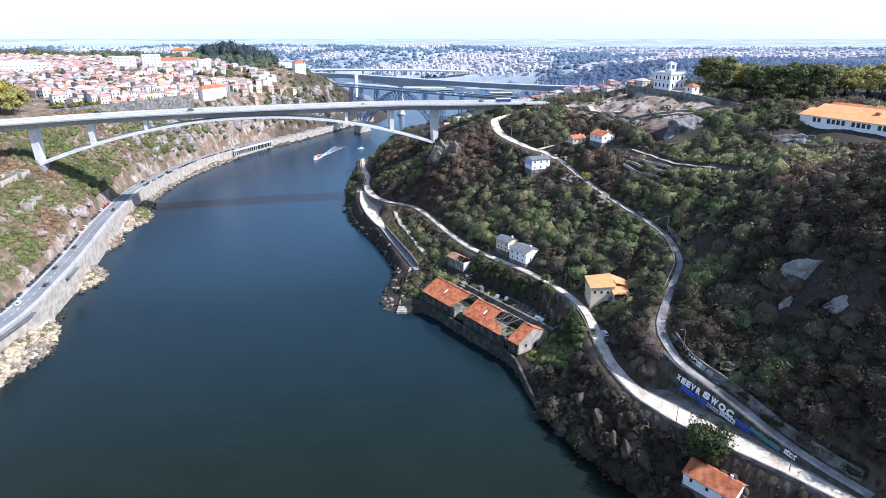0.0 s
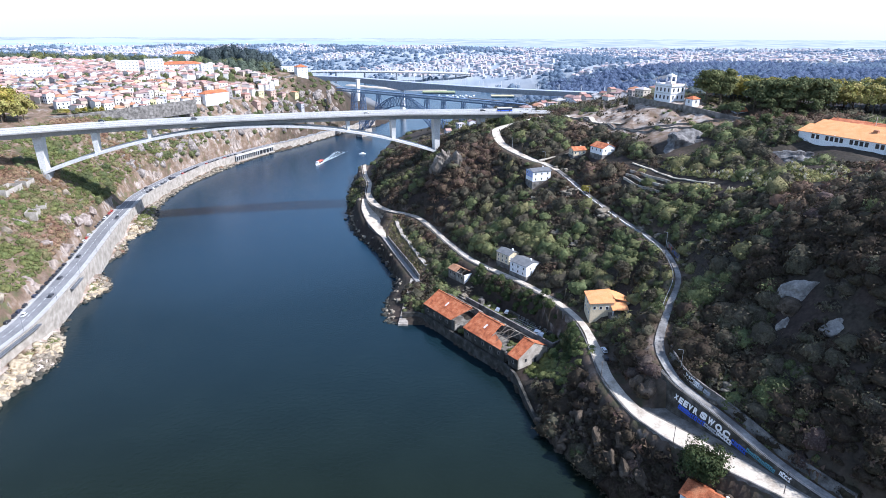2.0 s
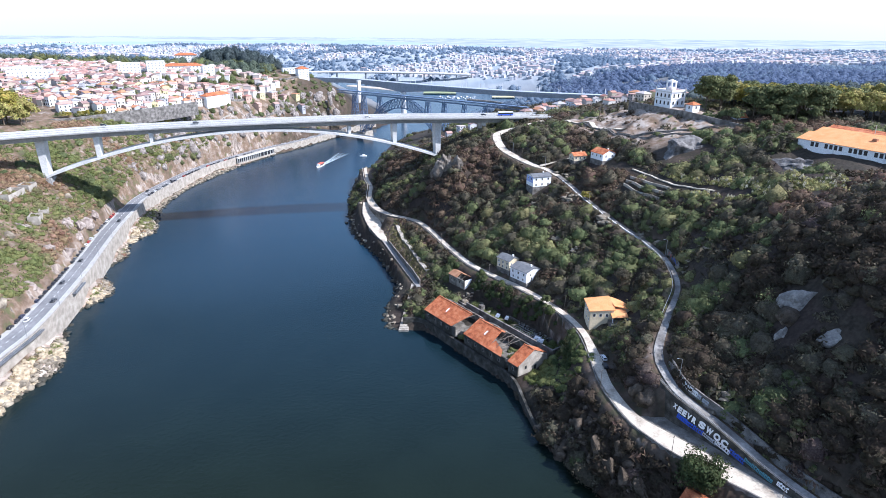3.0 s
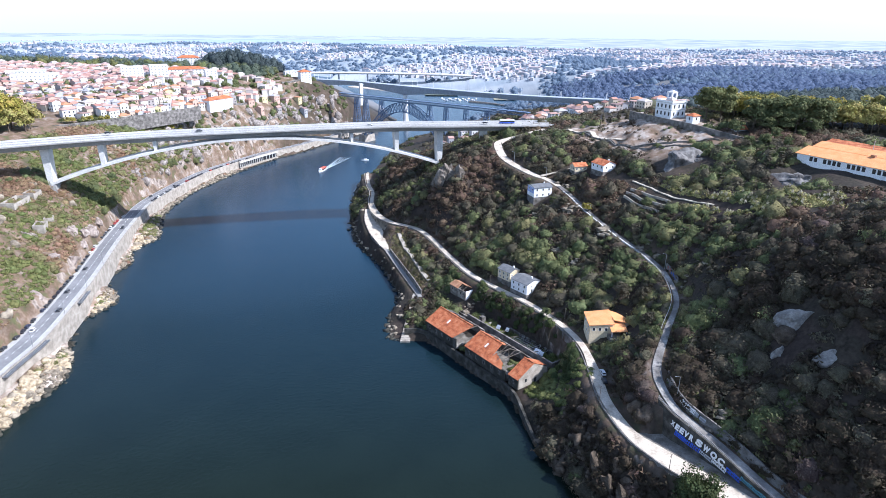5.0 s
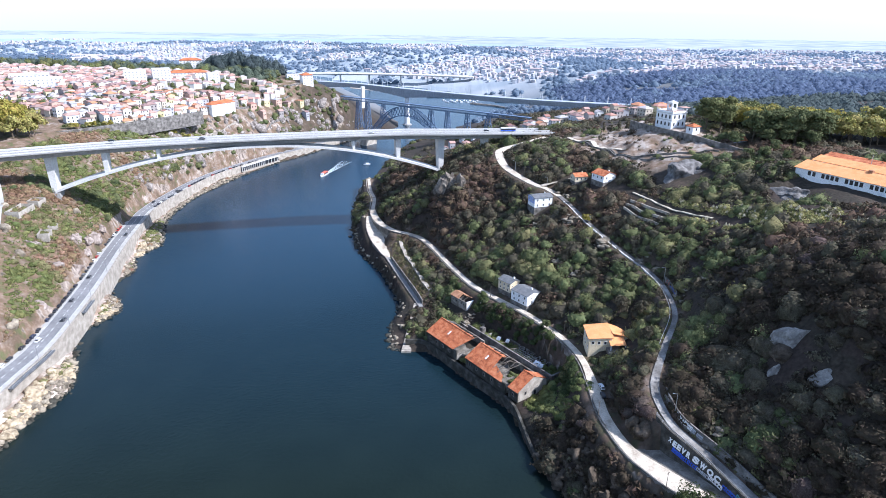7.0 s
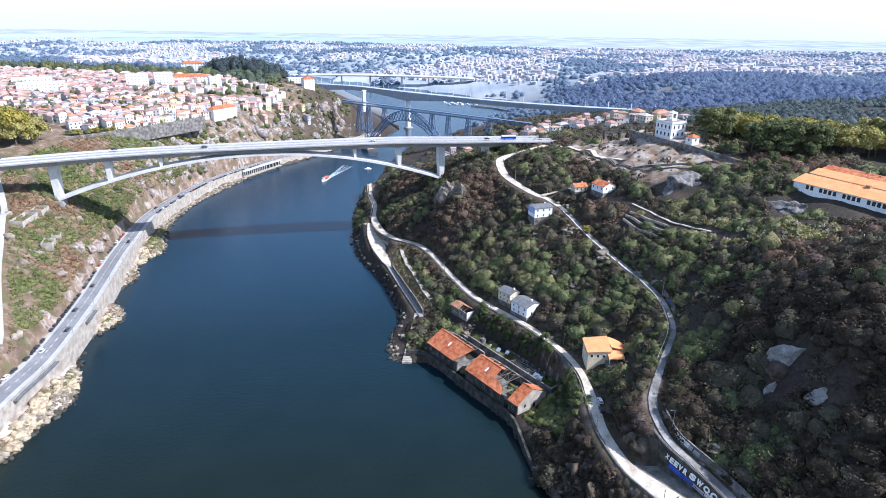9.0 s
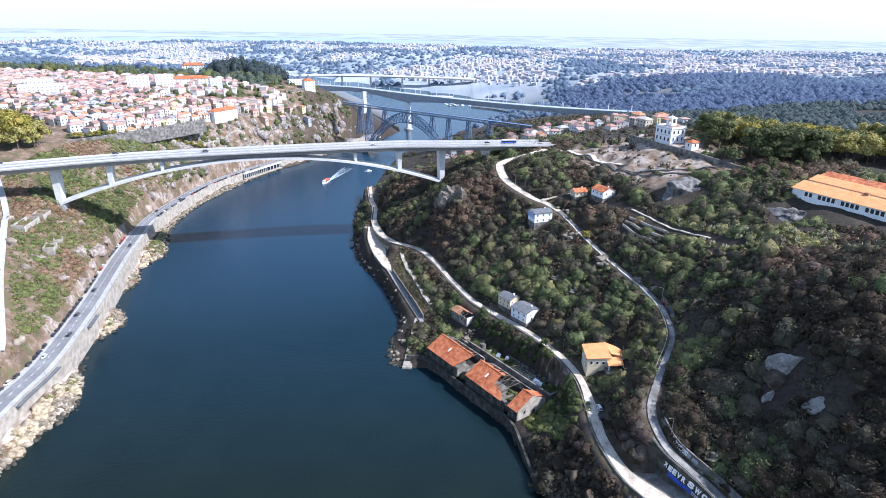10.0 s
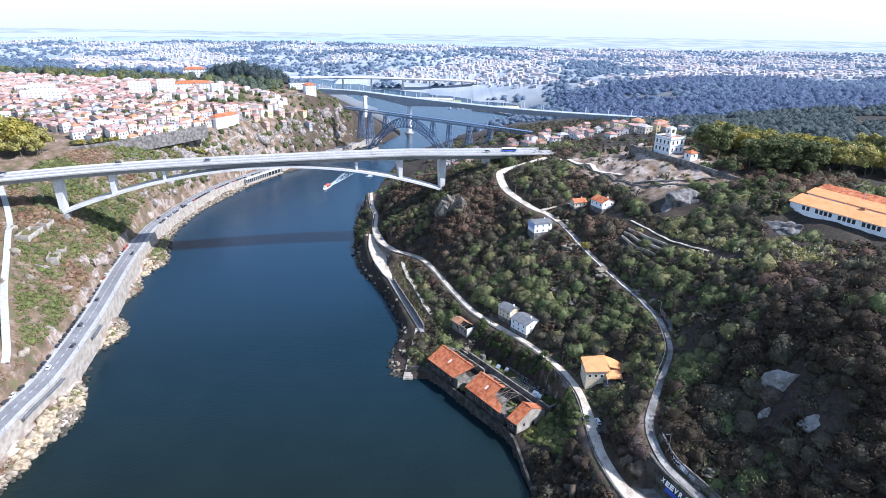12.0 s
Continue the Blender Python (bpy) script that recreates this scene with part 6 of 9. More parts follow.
        part("parapet", bm, CREAM, h, "low cream terrace parapet")
    window(h, "-y", 17.4, 5.6, 0.9, 1.4, (10.5, 18.5, 3.0, 11.5))
    for y in (2.5, 6, 9.5):
        window(h, "-x", y, 6.4, 1.0, 1.4, s)
        window(h, "-x", y, 3.0, 1.0, 1.3, s)
    for x in (1.8, 4.6, 7.4):
        window(h, "-y", x, 6.2, 1.1, 1.4, s)
    return h


yellow_house()


def gable_house(x, y, z, rot, w, d, hh, rise, wall, roof, label, name="house", wins=3, foot=2.0, group=""):
    h = thing(name, x, y, z, rot, label, "house", group)
    s = (-w / 2, w / 2, -d / 2, d / 2)
    bm = bmesh.new()
    gable_walls(bm, *s, 0, hh, rise)
    part("wall", bm, wall, h)
    bm = bmesh.new()
    box(bm, s[0] - 0.12, s[2] - 0.12, -foot - 3, s[1] + 0.12, s[3] + 0.12, 0.05)
    part("plinth", bm, OLD_STONE, h, "rough dark stone plinth")
    bm = bmesh.new()
    roof_slopes(bm, *s, hh, rise)
    part("roof", bm, roof, h)
    for k in range(wins):
        u = -w / 2 + w * (k + 0.5) / wins
        window(h, "-y", u, hh - 2.2, 0.9, 1.3, s)
        if hh > 4.5:
            window(h, "-y", u, 0.7, 0.9, 1.3, s)
    for u in (-d / 4, d / 4):
        window(h, "+x", u, hh - 2.2, 0.9, 1.3, s)
        window(h, "-x", u, hh - 2.2, 0.9, 1.3, s)
    bm = bmesh.new()
    box(bm, w * 0.25, 0.6, hh + rise * 0.5, w * 0.25 + 0.7, 1.2, hh + rise + 0.7)
    part("chimney", bm, wall, h)
    return h


gable_house(59, 379.5, 55.5, 20, 12.5, 9.0, 6.2, 1.2, WHITE_PAINT, GREY_ROOF, "white and pale blue hillside house with grey roof", foot=3)
bm = bmesh.new()
blue = bpy.data.objects["house.003"] if "house.003" in bpy.data.objects else bpy.data.objects["house"]
box(bm, -6.27, -4.4, 2.4, -6.24, 4.4, 6.1)
part("painted_panel", bm, BLUE_WALL, blue, "lavender blue painted end wall")
gable_house(85, 391.5, 69.0, 15, 8.5, 7.0, 3.4, 1.6, CREAM, TILE_OLD, "small cream cottage with red tile roof", foot=2)
gable_house(98.5, 381.5, 72.0, -62, 11.0, 10.0, 4.2, 2.2, WHITE_PAINT, TILE_OLD, "white and grey hillside house with orange tile roof", foot=3)


def mansion():
    h = thing("mansion", 151.8, 427.2, 99.2, 27, "ornate white two-storey hilltop mansion with a small open belfry", "mansion")
    s = (-6.4, 6.4, -7.2, 7.2)
    bm = bmesh.new()
    box(bm, *(-6.4, -7.2, -2), *(6.4, 7.2, 9.4))
    part("wall", bm, WHITE_PAINT, h)
    for z, e in ((4.6, 0.25), (9.2, 0.5)):
        bm = bmesh.new()
        box(bm, -6.4 - e, -7.2 - e, z, 6.4 + e, 7.2 + e, z + 0.5)
        part("cornice", bm, WHITE_CONCRETE, h)
    bm = bmesh.new()
    hip_roof(bm, *s, 9.7, 1.0, -0.3)
    part("roof", bm, TILE_OLD, h, "low red hipped roof")
    for x0, y0, x1, y1 in ((-6.5, -7.3, 6.5, -6.9), (-6.5, 6.9, 6.5, 7.3), (-6.5, -6.9, -6.1, 6.9), (6.1, -6.9, 6.5, 6.9)):
        bm = bmesh.new()
        box(bm, x0, y0, 9.7, x1, y1, 10.7)
        part("parapet", bm, WHITE_PAINT, h)
    for x, y in ((-6.2, -7.0), (6.2, -7.0), (-6.2, 7.0), (6.2, 7.0)):
        bm = bmesh.new()
        bar(bm, (x, y, 9.7), (x, y, 11.0), 0.7)
        bmesh.ops.create_cone(bm, cap_ends=True, segments=6, radius1=0.5, radius2=0.05, depth=1.2, matrix=Matrix.Translation((x, y, 11.5)))
        part("pinnacle", bm, WHITE_CONCRETE, h)
    t = bmesh.new()
    for x, y in ((-2, -2), (2, -2), (-2, 2), (2, 2)):
        bar(t, (x, y, 10.0), (x, y, 15.4), 0.8)
    box(t, -2.5, -2.5, 15.2, 2.5, 2.5, 16.0)
    box(t, -2.4, -2.4, 9.8, 2.4, 2.4, 12.0)
    part("belfry", t, WHITE_PAINT, h)
    bm = bmesh.new()
    bmesh.ops.create_cone(bm, cap_ends=True, segments=4, radius1=3.2, radius2=0.1, depth=1.4, matrix=Matrix.Translation((0, 0, 16.6)) @ Matrix.Rotation(math.pi / 4, 4, "Z"))
    part("belfry_cap", bm, WHITE_CONCRETE, h)
    for u in (-5.2, -1.75, 1.75, 5.2):
        for z, hh in ((1.0, 2.4), (5.8, 2.4)):
            window(h, "-x", u, z, 1.3, hh, s)
    for u in (-4.0, 0, 4.0):
        for z, hh in ((1.0, 2.4), (5.8, 2.4)):
            window(h, "-y", u, z, 1.3, hh, s)


mansion()
lodge = thing("gate_lodge", 160.6, 408, 98.2, 27, "small white gate lodge with red hipped roof", "lodge")
bm = bmesh.new()
box(bm, -3.2, -2.8, -1.0, 3.2, 2.8, 4.2)
part("wall", bm, WHITE_PAINT, lodge)
bm = bmesh.new()
hip_roof(bm, -3.2, 3.2, -2.8, 2.8, 4.2, 1.7)
part("roof", bm, TILE_OLD, lodge)
window(lodge, "-y", 0, 1.4, 1.2, 1.8, (-3.2, 3.2, -2.8, 2.8))
window(lodge, "-x", 0, 1.4, 1.0, 1.8, (-3.2, 3.2, -2.8, 2.8))
window(lodge, "+x", 0, 1.4, 1.0, 1.8, (-3.2, 3.2, -2.8, 2.8))
gable_house(182.5, 389, 94.4, 10, 8, 6, 3.0, 1.8, GREY_WALL, TILE_OLD, "grey outbuilding with red tile roof beside tall trees", "outbuilding")


def long_hall():
    h = thing("long_hall", 178.5, 312.0, 94.0, math.degrees(math.atan2(-0.87, 0.49)), "long white school hall with stepped orange roofs and window bands", "hall")
    L = 72
    for k, (y0, y1, x0, z, rise) in enumerate(((0, 19, 0, 4.4, 2.6), (19.2, 33, -3, 5.6, 1.8), (33.2, 48, -6, 5.4, 1.6))):
        s = (x0, L, y0, y1)
        bm = bmesh.new()
        gable_walls(bm, x0, L, y0, y1, -2, z, rise)
        part("wall", bm, WHITE_PAINT, h)
        bm = bmesh.new()
        roof_slopes(bm, x0, L, y0, y1, z, rise, 0.2, 0.7)
        part("roof", bm, TILE_NEW if k < 2 else TILE_OLD, h, "flat-pitched orange roof")
    s = (0, L, 0, 19)
    for x in np.arange(7.5, L - 2, 2.3):
        if int(x / 2.3) % 5:
            window(h, "-y", x, 1.5, 1.6, 2.2, s)
    for x in np.arange(6.4, L, 11.5):
        bm = bmesh.new()
        box(bm, x - 0.25, -0.3, -2, x + 0.25, 0.0, 4.6)
        part("pilaster", bm, WHITE_PAINT, h)
    bm = bmesh.new()
    box(bm, 30, 8.6, 6.2, 32, 10.4, 8.2)
    part("vent", bm, RUST, h)
    bm = bmesh.new()
    bar(bm, (22, 26, 5), (22, 26, 12), 0.25)
    part("flue", bm, METAL, h)


long_hall()
gable_house(208, 255, 93.5, -62, 12, 8, 4.0, 0.8, WHITE_PAINT, WHITE_CONCRETE, "white flat-roofed annexe beside a long hall", "annexe")

near = gable_house(80.8, 147.5, 11.0, -50, 15, 9, 4.2, 2.6, WHITE_PAINT, TILE_OLD, "white riverside house with weathered red tile roof", foot=6)
tile_rows(near, -7.8, 7.8, -4.9, 3.9, 0, 6.9, 0.6)
tile_rows(near, -7.8, 7.8, 4.9, 3.9, 0, 6.9, 0.6)


# ---- plants ----
def leaf_clump(n, seed, leaf=0.34, tall=1.0, hollow=0.78, jitter=0.32):
    """n leaf sprays on an uneven dome; verts and quads."""
    g = np.random.default_rng(seed)
    d = g.normal(size=(n, 3))
    d[:, 2] = np.abs(d[:, 2]) * 1.0 - 0.15
    d /= np.linalg.norm(d, axis=1)[:, None]
    lump = np.array([1 + 0.55 * noise.noise(Vector(k * 1.7) + Vector((seed * 5.1, 0, 0))) for k in d])
    c = d * (lump * g.uniform(hollow, 1.05, n))[:, None]
    c[:, 2] *= tall
    nrm = d + g.normal(scale=jitter, size=(n, 3))
    nrm /= np.linalg.norm(nrm, axis=1)[:, None]
    a = np.cross(nrm, g.normal(size=(n, 3)))
    a /= np.linalg.norm(a, axis=1)[:, None]
    b = np.cross(nrm, a)
    s = (leaf * g.uniform(0.6, 1.3, n))[:, None]
    v = np.stack([c - a * s - b * s * 0.6, c + a * s * 0.8 - b * s * 0.7, c + a * s + b * s * 0.6, c - a * s * 0.7 + b * s * 0.8], axis=1).reshape(-1, 3)
    return v, np.arange(4 * n).reshape(n, 4)


def spray_clump(n, seed, leaf=0.18, tall=0.85, hollow=0.72, jitter=0.30):
    """The same with three-cornered sprays, finer."""
    v, f = leaf_clump(n, seed, leaf, tall, hollow, jitter)
    keep = np.delete(v.reshape(n, 4, 3), 3, axis=1).reshape(-1, 3)
    return keep, np.arange(3 * n).reshape(n, 3)


def bush_clump(n, seed, leaf, tall=0.85, fine=2, hollow=0.80, jitter=0.34):
    """A dense lumpy bush: shaded inner foliage with leaf sprays standing out of it."""
    bm = bmesh.new()
    bmesh.ops.create_icosphere(bm, subdivisions=fine, radius=1)
    core = []
    for v in bm.verts:
        d = v.co.normalized()
        k = 1 + 0.55 * noise.noise(d * 1.7 + Vector((seed * 5.1, 0, 0))) + 0.30 * noise.noise(d * 4.3 + Vector((0, seed * 2.3, 0)))
        core.append((d.x * k * 0.84, d.y * k * 0.84, max(d.z, -0.25) * k * 0.84 * tall))
    tris = np.array([[v.index for v in f.verts] for f in bm.faces])
    bm.free()
    v, f = spray_clump(n, seed, leaf, tall, hollow, jitter)
    return np.vstack([np.array(core), v]), np.vstack([tris, f + len(core)])


SHRUBS = [bush_clump(190, 11 + k, 0.115, 0.85) for k in range(6)]
BRUSH = [bush_clump(64, 61 + k, 0.14, 0.8, 1) for k in range(6)]
THICKET = [bush_clump(230, 31 + k, 0.100, 0.85) for k in range(6)]
TUFTS = [spray_clump(44, 41 + k, 0.30, 0.9) for k in range(4)]


def sample_z(x, y):
    i = np.clip(np.searchsorted(XS, x) - 1, 0, len(XS) - 2)
    j = np.clip(np.searchsorted(YS, y) - 1, 0, len(YS) - 2)
    u, v = (x - XS[i]) / (XS[i + 1] - XS[i]), (y - YS[j]) / (YS[j + 1] - YS[j])
    return (LAND[j, i] * (1 - u) + LAND[j, i + 1] * u) * (1 - v) + (LAND[j + 1, i] * (1 - u) + LAND[j + 1, i + 1] * u) * v


def sample(n, x0, x1, y0, y1, seed):
    g = np.random.default_rng(seed)
    x, y = g.uniform(x0, x1, n), g.uniform(y0, y1, n)
    return x, y, sample_z(x, y), g


CLEAR = [(43, 305, 9.5), (35, 317, 8.5), (71, 255, 10), (79, 248, 8), (80, 258, 9), (59, 379, 9), (85, 391, 7), (98, 381, 9), (152, 427, 14), (160.6, 408, 8), (182.5, 389, 7), (9, 320, 9.5), (85, 147, 10), (208, 255, 10),
         (127, 199, 7.4), (123.5, 193, 7.0), (117.5, 190, 5.0), (131, 177.5, 6.6), (132, 352, 9), (143, 347, 6), (172, 300, 8), (2, 429, 7), (195, 290, 22), (215, 270, 24), (205, 310, 20), (235, 240, 24), (67, 221, 5.5), (72.5, 351, 5), (86.5, 320, 4), (102.5, 299.5, 3.2), (62, 322, 3.5), (69.5, 309, 3), (80, 244, 6.0), (84, 243, 4.5), (55.5, 231, 7.5), (59, 219, 6.5), (61, 208, 5), (97.5, 180, 3), (137, 354, 15), (174, 296, 14), (148, 345, 8), (166, 290, 8)]


def clear_of(x, y):
    ok = np.ones(x.shape, bool)
    for line, d in ((LOW_LINE[LOW_LINE[:, 1] > 200], 3.6), (LOW_LINE[LOW_LINE[:, 1] < 204], 6.0), (np.array(WALL_FOOT), 4.2), (HIGH_LINE[HIGH_LINE[:, 1] > 215], 2.3), (HIGH_LINE[HIGH_LINE[:, 1] > 376], 5.0), (TRACK, 3.0), (HIGH_LINE[HIGH_LINE[:, 1] < 218], 4.2), (QUAY_LINE, 10.0), (PATH_LINE[PATH_LINE[:, 1] > 404], 7.0), (PATH_LINE, 2.0), (TRACK, 1.6), (SIDE, 2.5), (HILLTOP, 4.0), (STAIR, 3.2)):
        ok &= to_line(x, y, line)[0] > d
    for cx, cy, r in CLEAR:
        ok &= np.hypot(x - cx, y - cy) > r
    lx, ly = (x + 10.2) * 0.605 - (y - 292.2) * 0.796, (x + 10.2) * 0.796 + (y - 292.2) * 0.605
    ok &= ~((lx > -2) & (lx < 72) & (ly > -4) & (ly < 33.5)) & ~((lx > 70) & (lx < 98) & (ly > -2) & (ly < 17))
    # open ground beside the shore path, and the bare rock shelf below it
    ok &= ~((y > 284) & (y < 475) & (x < -14) & (x > -100) & (to_line(x, y, BANK_LINE_R)[0] < 9)) & (to_line(x, y, FIELD_WALL)[0] > 5.0)
    return ok & ~in_river(x, y)


def room(x, y):
    """How wide a plant can spread before it hangs over a lane."""
    gap = to_line(x, y, LOW_LINE)[0] - 2.2
    for line, half in ((HIGH_LINE, 0.9), (PATH_LINE, 1.8), (STAIR, 2.4), (TRACK, 1.2), (QUAY_LINE, 9.0)):
        gap = np.minimum(gap, to_line(x, y, line)[0] - half)
    return gap * 0.85


def field(x, y, s, o):
    return np.array([noise.noise(Vector((a / s, b / s, o))) for a, b in zip(x, y)])


TERRACE_LINE = [(112, 340), (118, 330), (132, 306), (145, 288), (160, 272), (178, 254)]


def scatter(tag, n, region, seed, mix, size, protos, labels, density=0.0, dens_scale=26):
    x, y, z, g = sample(n, *region, seed)
    ok = clear_of(x, y) & (z > 1.2)
    x, y, z = x[ok], y[ok], z[ok]
    top = (z > 81) & (y > 362) & (x < 182)
    weedy = (to_line(x, y, TERRACE_LINE)[0] < 12) & (g.uniform(size=len(x)) > 0.3)
    keep = ~weedy & (field(x, y, dens_scale, 1.7) > density - 0.0) & ~(top & (g.uniform(size=len(x)) > 0.10))
    x, y, z = x[keep], y[keep], z[keep]
    knoll = np.exp(-((x - 18) / 36) ** 2 - ((y - 432) / 40) ** 2)
    pick = field(x, y, 55, 9.1) * 1.1 + field(x, y, 14, 4.4) * 0.55 + g.normal(0, 0.13, len(x)) - 0.75 * knoll
    edges = np.quantile(pick, np.cumsum([w for _, w in mix])[:-1])
    which = np.searchsorted(edges, pick)
    for k, (mat_, _) in enumerate(mix):
        m = which == k
        s = g.gamma(2.0, size / 2.0, m.sum()).clip(size * 0.35, size * 2.3)
        s = np.minimum(s, np.maximum(0.45, room(x[m], y[m])))
        rows = np.column_stack([x[m], y[m], z[m] - 0.15 * s, s, g.uniform(0.7, 1.25, m.sum()), g.uniform(0, 6.3, m.sum()), g.integers(0, 6, m.sum())])
        if len(rows):
            stamp(tag, protos, rows, mat_, labels[k], "bushes", True)


scatter("scrub", 5400, (-85, 240, 232, 400), 21, [(LEAF_RUST, 0.14), (LEAF_DARK, 0.40), (LEAF_GREEN, 0.36), (LEAF_OLIVE, 0.10)], 2.6, SHRUBS,
        ["rusty brown bracken on the slope", "dense dark green scrub on the slope", "green leafy bushes on the slope", "olive green brush on the slope"], -0.45)
scatter("hill_brush", 5000, (-85, 240, 400, 560), 27, [(LEAF_RUST, 0.20), (LEAF_DARK, 0.46), (LEAF_GREEN, 0.24), (LEAF_OLIVE, 0.10)], 2.5, BRUSH,
        ["rusty brown bracken on the upper slope", "dense dark green scrub on the upper slope", "green leafy bushes on the upper slope", "olive green brush on the upper slope"], -0.45)
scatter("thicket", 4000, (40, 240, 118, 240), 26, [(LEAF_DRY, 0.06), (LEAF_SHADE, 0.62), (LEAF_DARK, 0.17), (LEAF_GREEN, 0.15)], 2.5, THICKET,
        ["brown dry bramble on the shaded slope", "dense green thicket on the slope, shade painted into its leaves", "dark green bushes on the shaded slope", "green brush on the shaded slope"], -0.5)
scatter("undergrowth", 21000, (-85, 240, 118, 560), 22, [(LEAF_RUST, 0.22), (LEAF_SHADE, 0.48), (LEAF_DARK, 0.30)], 1.45, TUFTS,
        ["low brown undergrowth between bushes", "low undergrowth between bushes, shade painted into its leaves", "low green undergrowth between bushes"], -2.0)
scatter("bank_brush", 12500, (-330, -188, 150, 660), 23, [(LEAF_HEATH, 0.26), (LEAF_OLIVE, 0.27), (LEAF_BANK, 0.47)], 1.7, BRUSH,
        ["reddish dry brush on the sunny bank", "olive brush on the sunny bank", "bright green brambles on the sunny bank"], -0.34, 20)
scatter("bank_grass", 11000, (-330, -188, 150, 660), 24, [(LEAF_HEATH, 0.30), (LEAF_STRAW, 0.28), (LEAF_BANK, 0.42)], 1.0, TUFTS, ["rusty heath tufts on the sunny bank", "straw-coloured dry grass on the sunny bank", "green grass tufts on the sunny bank"], -0.5)
scatter("valley_trees", 1500, (-85, 240, 520, 860), 25, [(LEAF_DARK, 0.6), (LEAF_GREEN, 0.4)], 3.2, BRUSH, ["dark trees on the valley side beyond the bridge", "green trees on the valley side beyond the bridge"], -0.1)
# yellow-flowering weeds on the sunlit terrace
x, y, z, g = sample(6500, 104, 182, 245, 360, 31)
d = to_line(x, y, TERRACE_LINE)[0]
m = (d < 7.5 + 7 * field(x, y, 9, 3.3)) & clear_of(x, y) & ~((y > 309) & (x < np.interp(y, (306, 330, 340, 360), (131, 117, 111, 104))))
kind = (field(x, y, 5, 8.8) + g.normal(0, 0.2, len(x)) > -0.28)
plume = m & (g.uniform(size=len(x)) < 0.12)
m &= ~plume
PLUME = leaf_material("pale_seed_plumes", (0.42, 0.38, 0.27), (0.62, 0.58, 0.45))
for q, mat_, lab in ((m & kind, LEAF_WEED, "yellow-green weeds on the sunlit terrace"), (m & ~kind, LEAF_BANK, "green weeds on the sunlit terrace")):
    stamp("terrace_weeds", TUFTS, np.column_stack([x[q], y[q], z[q], g.uniform(0.6, 1.7, q.sum()), g.uniform(0.7, 1.4, q.sum()), g.uniform(0, 6, q.sum()), g.integers(0, 4, q.sum())]), mat_, lab, "weeds")
stamp("seed_plumes", TUFTS, np.column_stack([x[plume], y[plume], z[plume] + 0.9, g.uniform(0.45, 0.8, plume.sum()), g.uniform(1.6, 2.6, plume.sum()), g.uniform(0, 6, plume.sum()), g.integers(0, 4, plume.sum())]), PLUME, "tall pale grass plumes among weeds", "weeds")


def tree_meshes(seed, height, crown, lumps, leaves, leaf=0.5):
    """Trunk and crown meshes of a broadleaf tree, base at the origin."""
    g = np.random.default_rng(seed)
    bm = bmesh.new()
    fork = height * 0.35
    tube(bm, (0, 0, -1.0), (0, 0, fork), crown * 0.055, crown * 0.04, 8)
    V, F, base = [], [], 0
    for k in range(lumps):
        a = g.uniform(0, 6.3)
        r = crown * 0.62 * math.sqrt(g.uniform(0.02, 1))
        zc = height * g.uniform(0.42, 0.86) * (1 - 0.22 * (r / crown) ** 2)
        c = np.array((r * math.cos(a), r * math.sin(a), zc))
        s = crown * g.uniform(0.30, 0.46)
        vs, fs = leaf_clump(leaves, seed * 31 + k, leaf / s, 0.85, 0.8)
        V.append(vs * s + c)
        F.append(fs + base)
        base += len(vs)
        if k < 7:
            tube(bm, (0, 0, fork * 0.95), tuple(c * np.array((0.8, 0.8, 0.9))), crown * 0.025, crown * 0.01, 5)
    trunk = bpy.data.meshes.new("trunk")
    bm.to_mesh(trunk)
    bm.free()
    trunk.materials.append(BARK)
    me = bpy.data.meshes.new("crown")
    me.from_pydata(np.vstack(V).tolist(), [], np.vstack(F).tolist())
    return trunk, me


def tree(kind, x, y, z, rot, scale, label, category="tree", group=""):
    trunk, crown, mat_ = kind
    t = thing("tree", x, y, z, rot, label, category, group)
    t.scale = (scale, scale, scale)
    for nm, me in (("trunk", trunk), ("crown", crown)):
        o = new(nm, me)
        o.parent = t
    return t


def tree_kind(seed, height, crown, lumps, leaves, mat_, leaf=0.5):
    trunk, me = tree_meshes(seed, height, crown, lumps, leaves, leaf)
    me.materials.append(mat_)
    return trunk, me, mat_


PLANE_A, PLANE_B = tree_kind(3, 18, 8.5, 24, 130, LEAF_PLANE, 0.46), tree_kind(4, 19, 8, 24, 130, LEAF_PLANE, 0.46)
YELLOW_A, YELLOW_B = tree_kind(5, 17, 8, 22, 130, LEAF_YELLOW, 0.46), tree_kind(6, 16, 7.5, 20, 130, LEAF_AUTUMN, 0.46)
DARK_TALL = tree_kind(12, 17.5, 6.6, 26, 130, LEAF_GROVE, 0.42)
DARK_A, DARK_B = tree_kind(7, 16, 7, 18, 110, LEAF_DARK, 0.46), tree_kind(8, 12, 6, 14, 110, LEAF_GREEN, 0.42)
NEAR_TREE = tree_kind(9, 16, 7.4, 44, 170, LEAF_NEAR, 0.28)
rng = np.random.default_rng(77)
tree(NEAR_TREE, 80.5, 155, 12.0, 0, 1.08, "large round dark green tree beside the riverside lane")
GROVE = "plane trees on the hilltop"
for x, y, k in ((173.5, 419, 1.22), (185.5, 424, 1.28), (180, 412, 1.12)):
    tree(PLANE_B, x, y, ground_z(x, y) - 0.5, x * 7, k, "broad olive-green plane tree beside the mansion", "tree", GROVE)
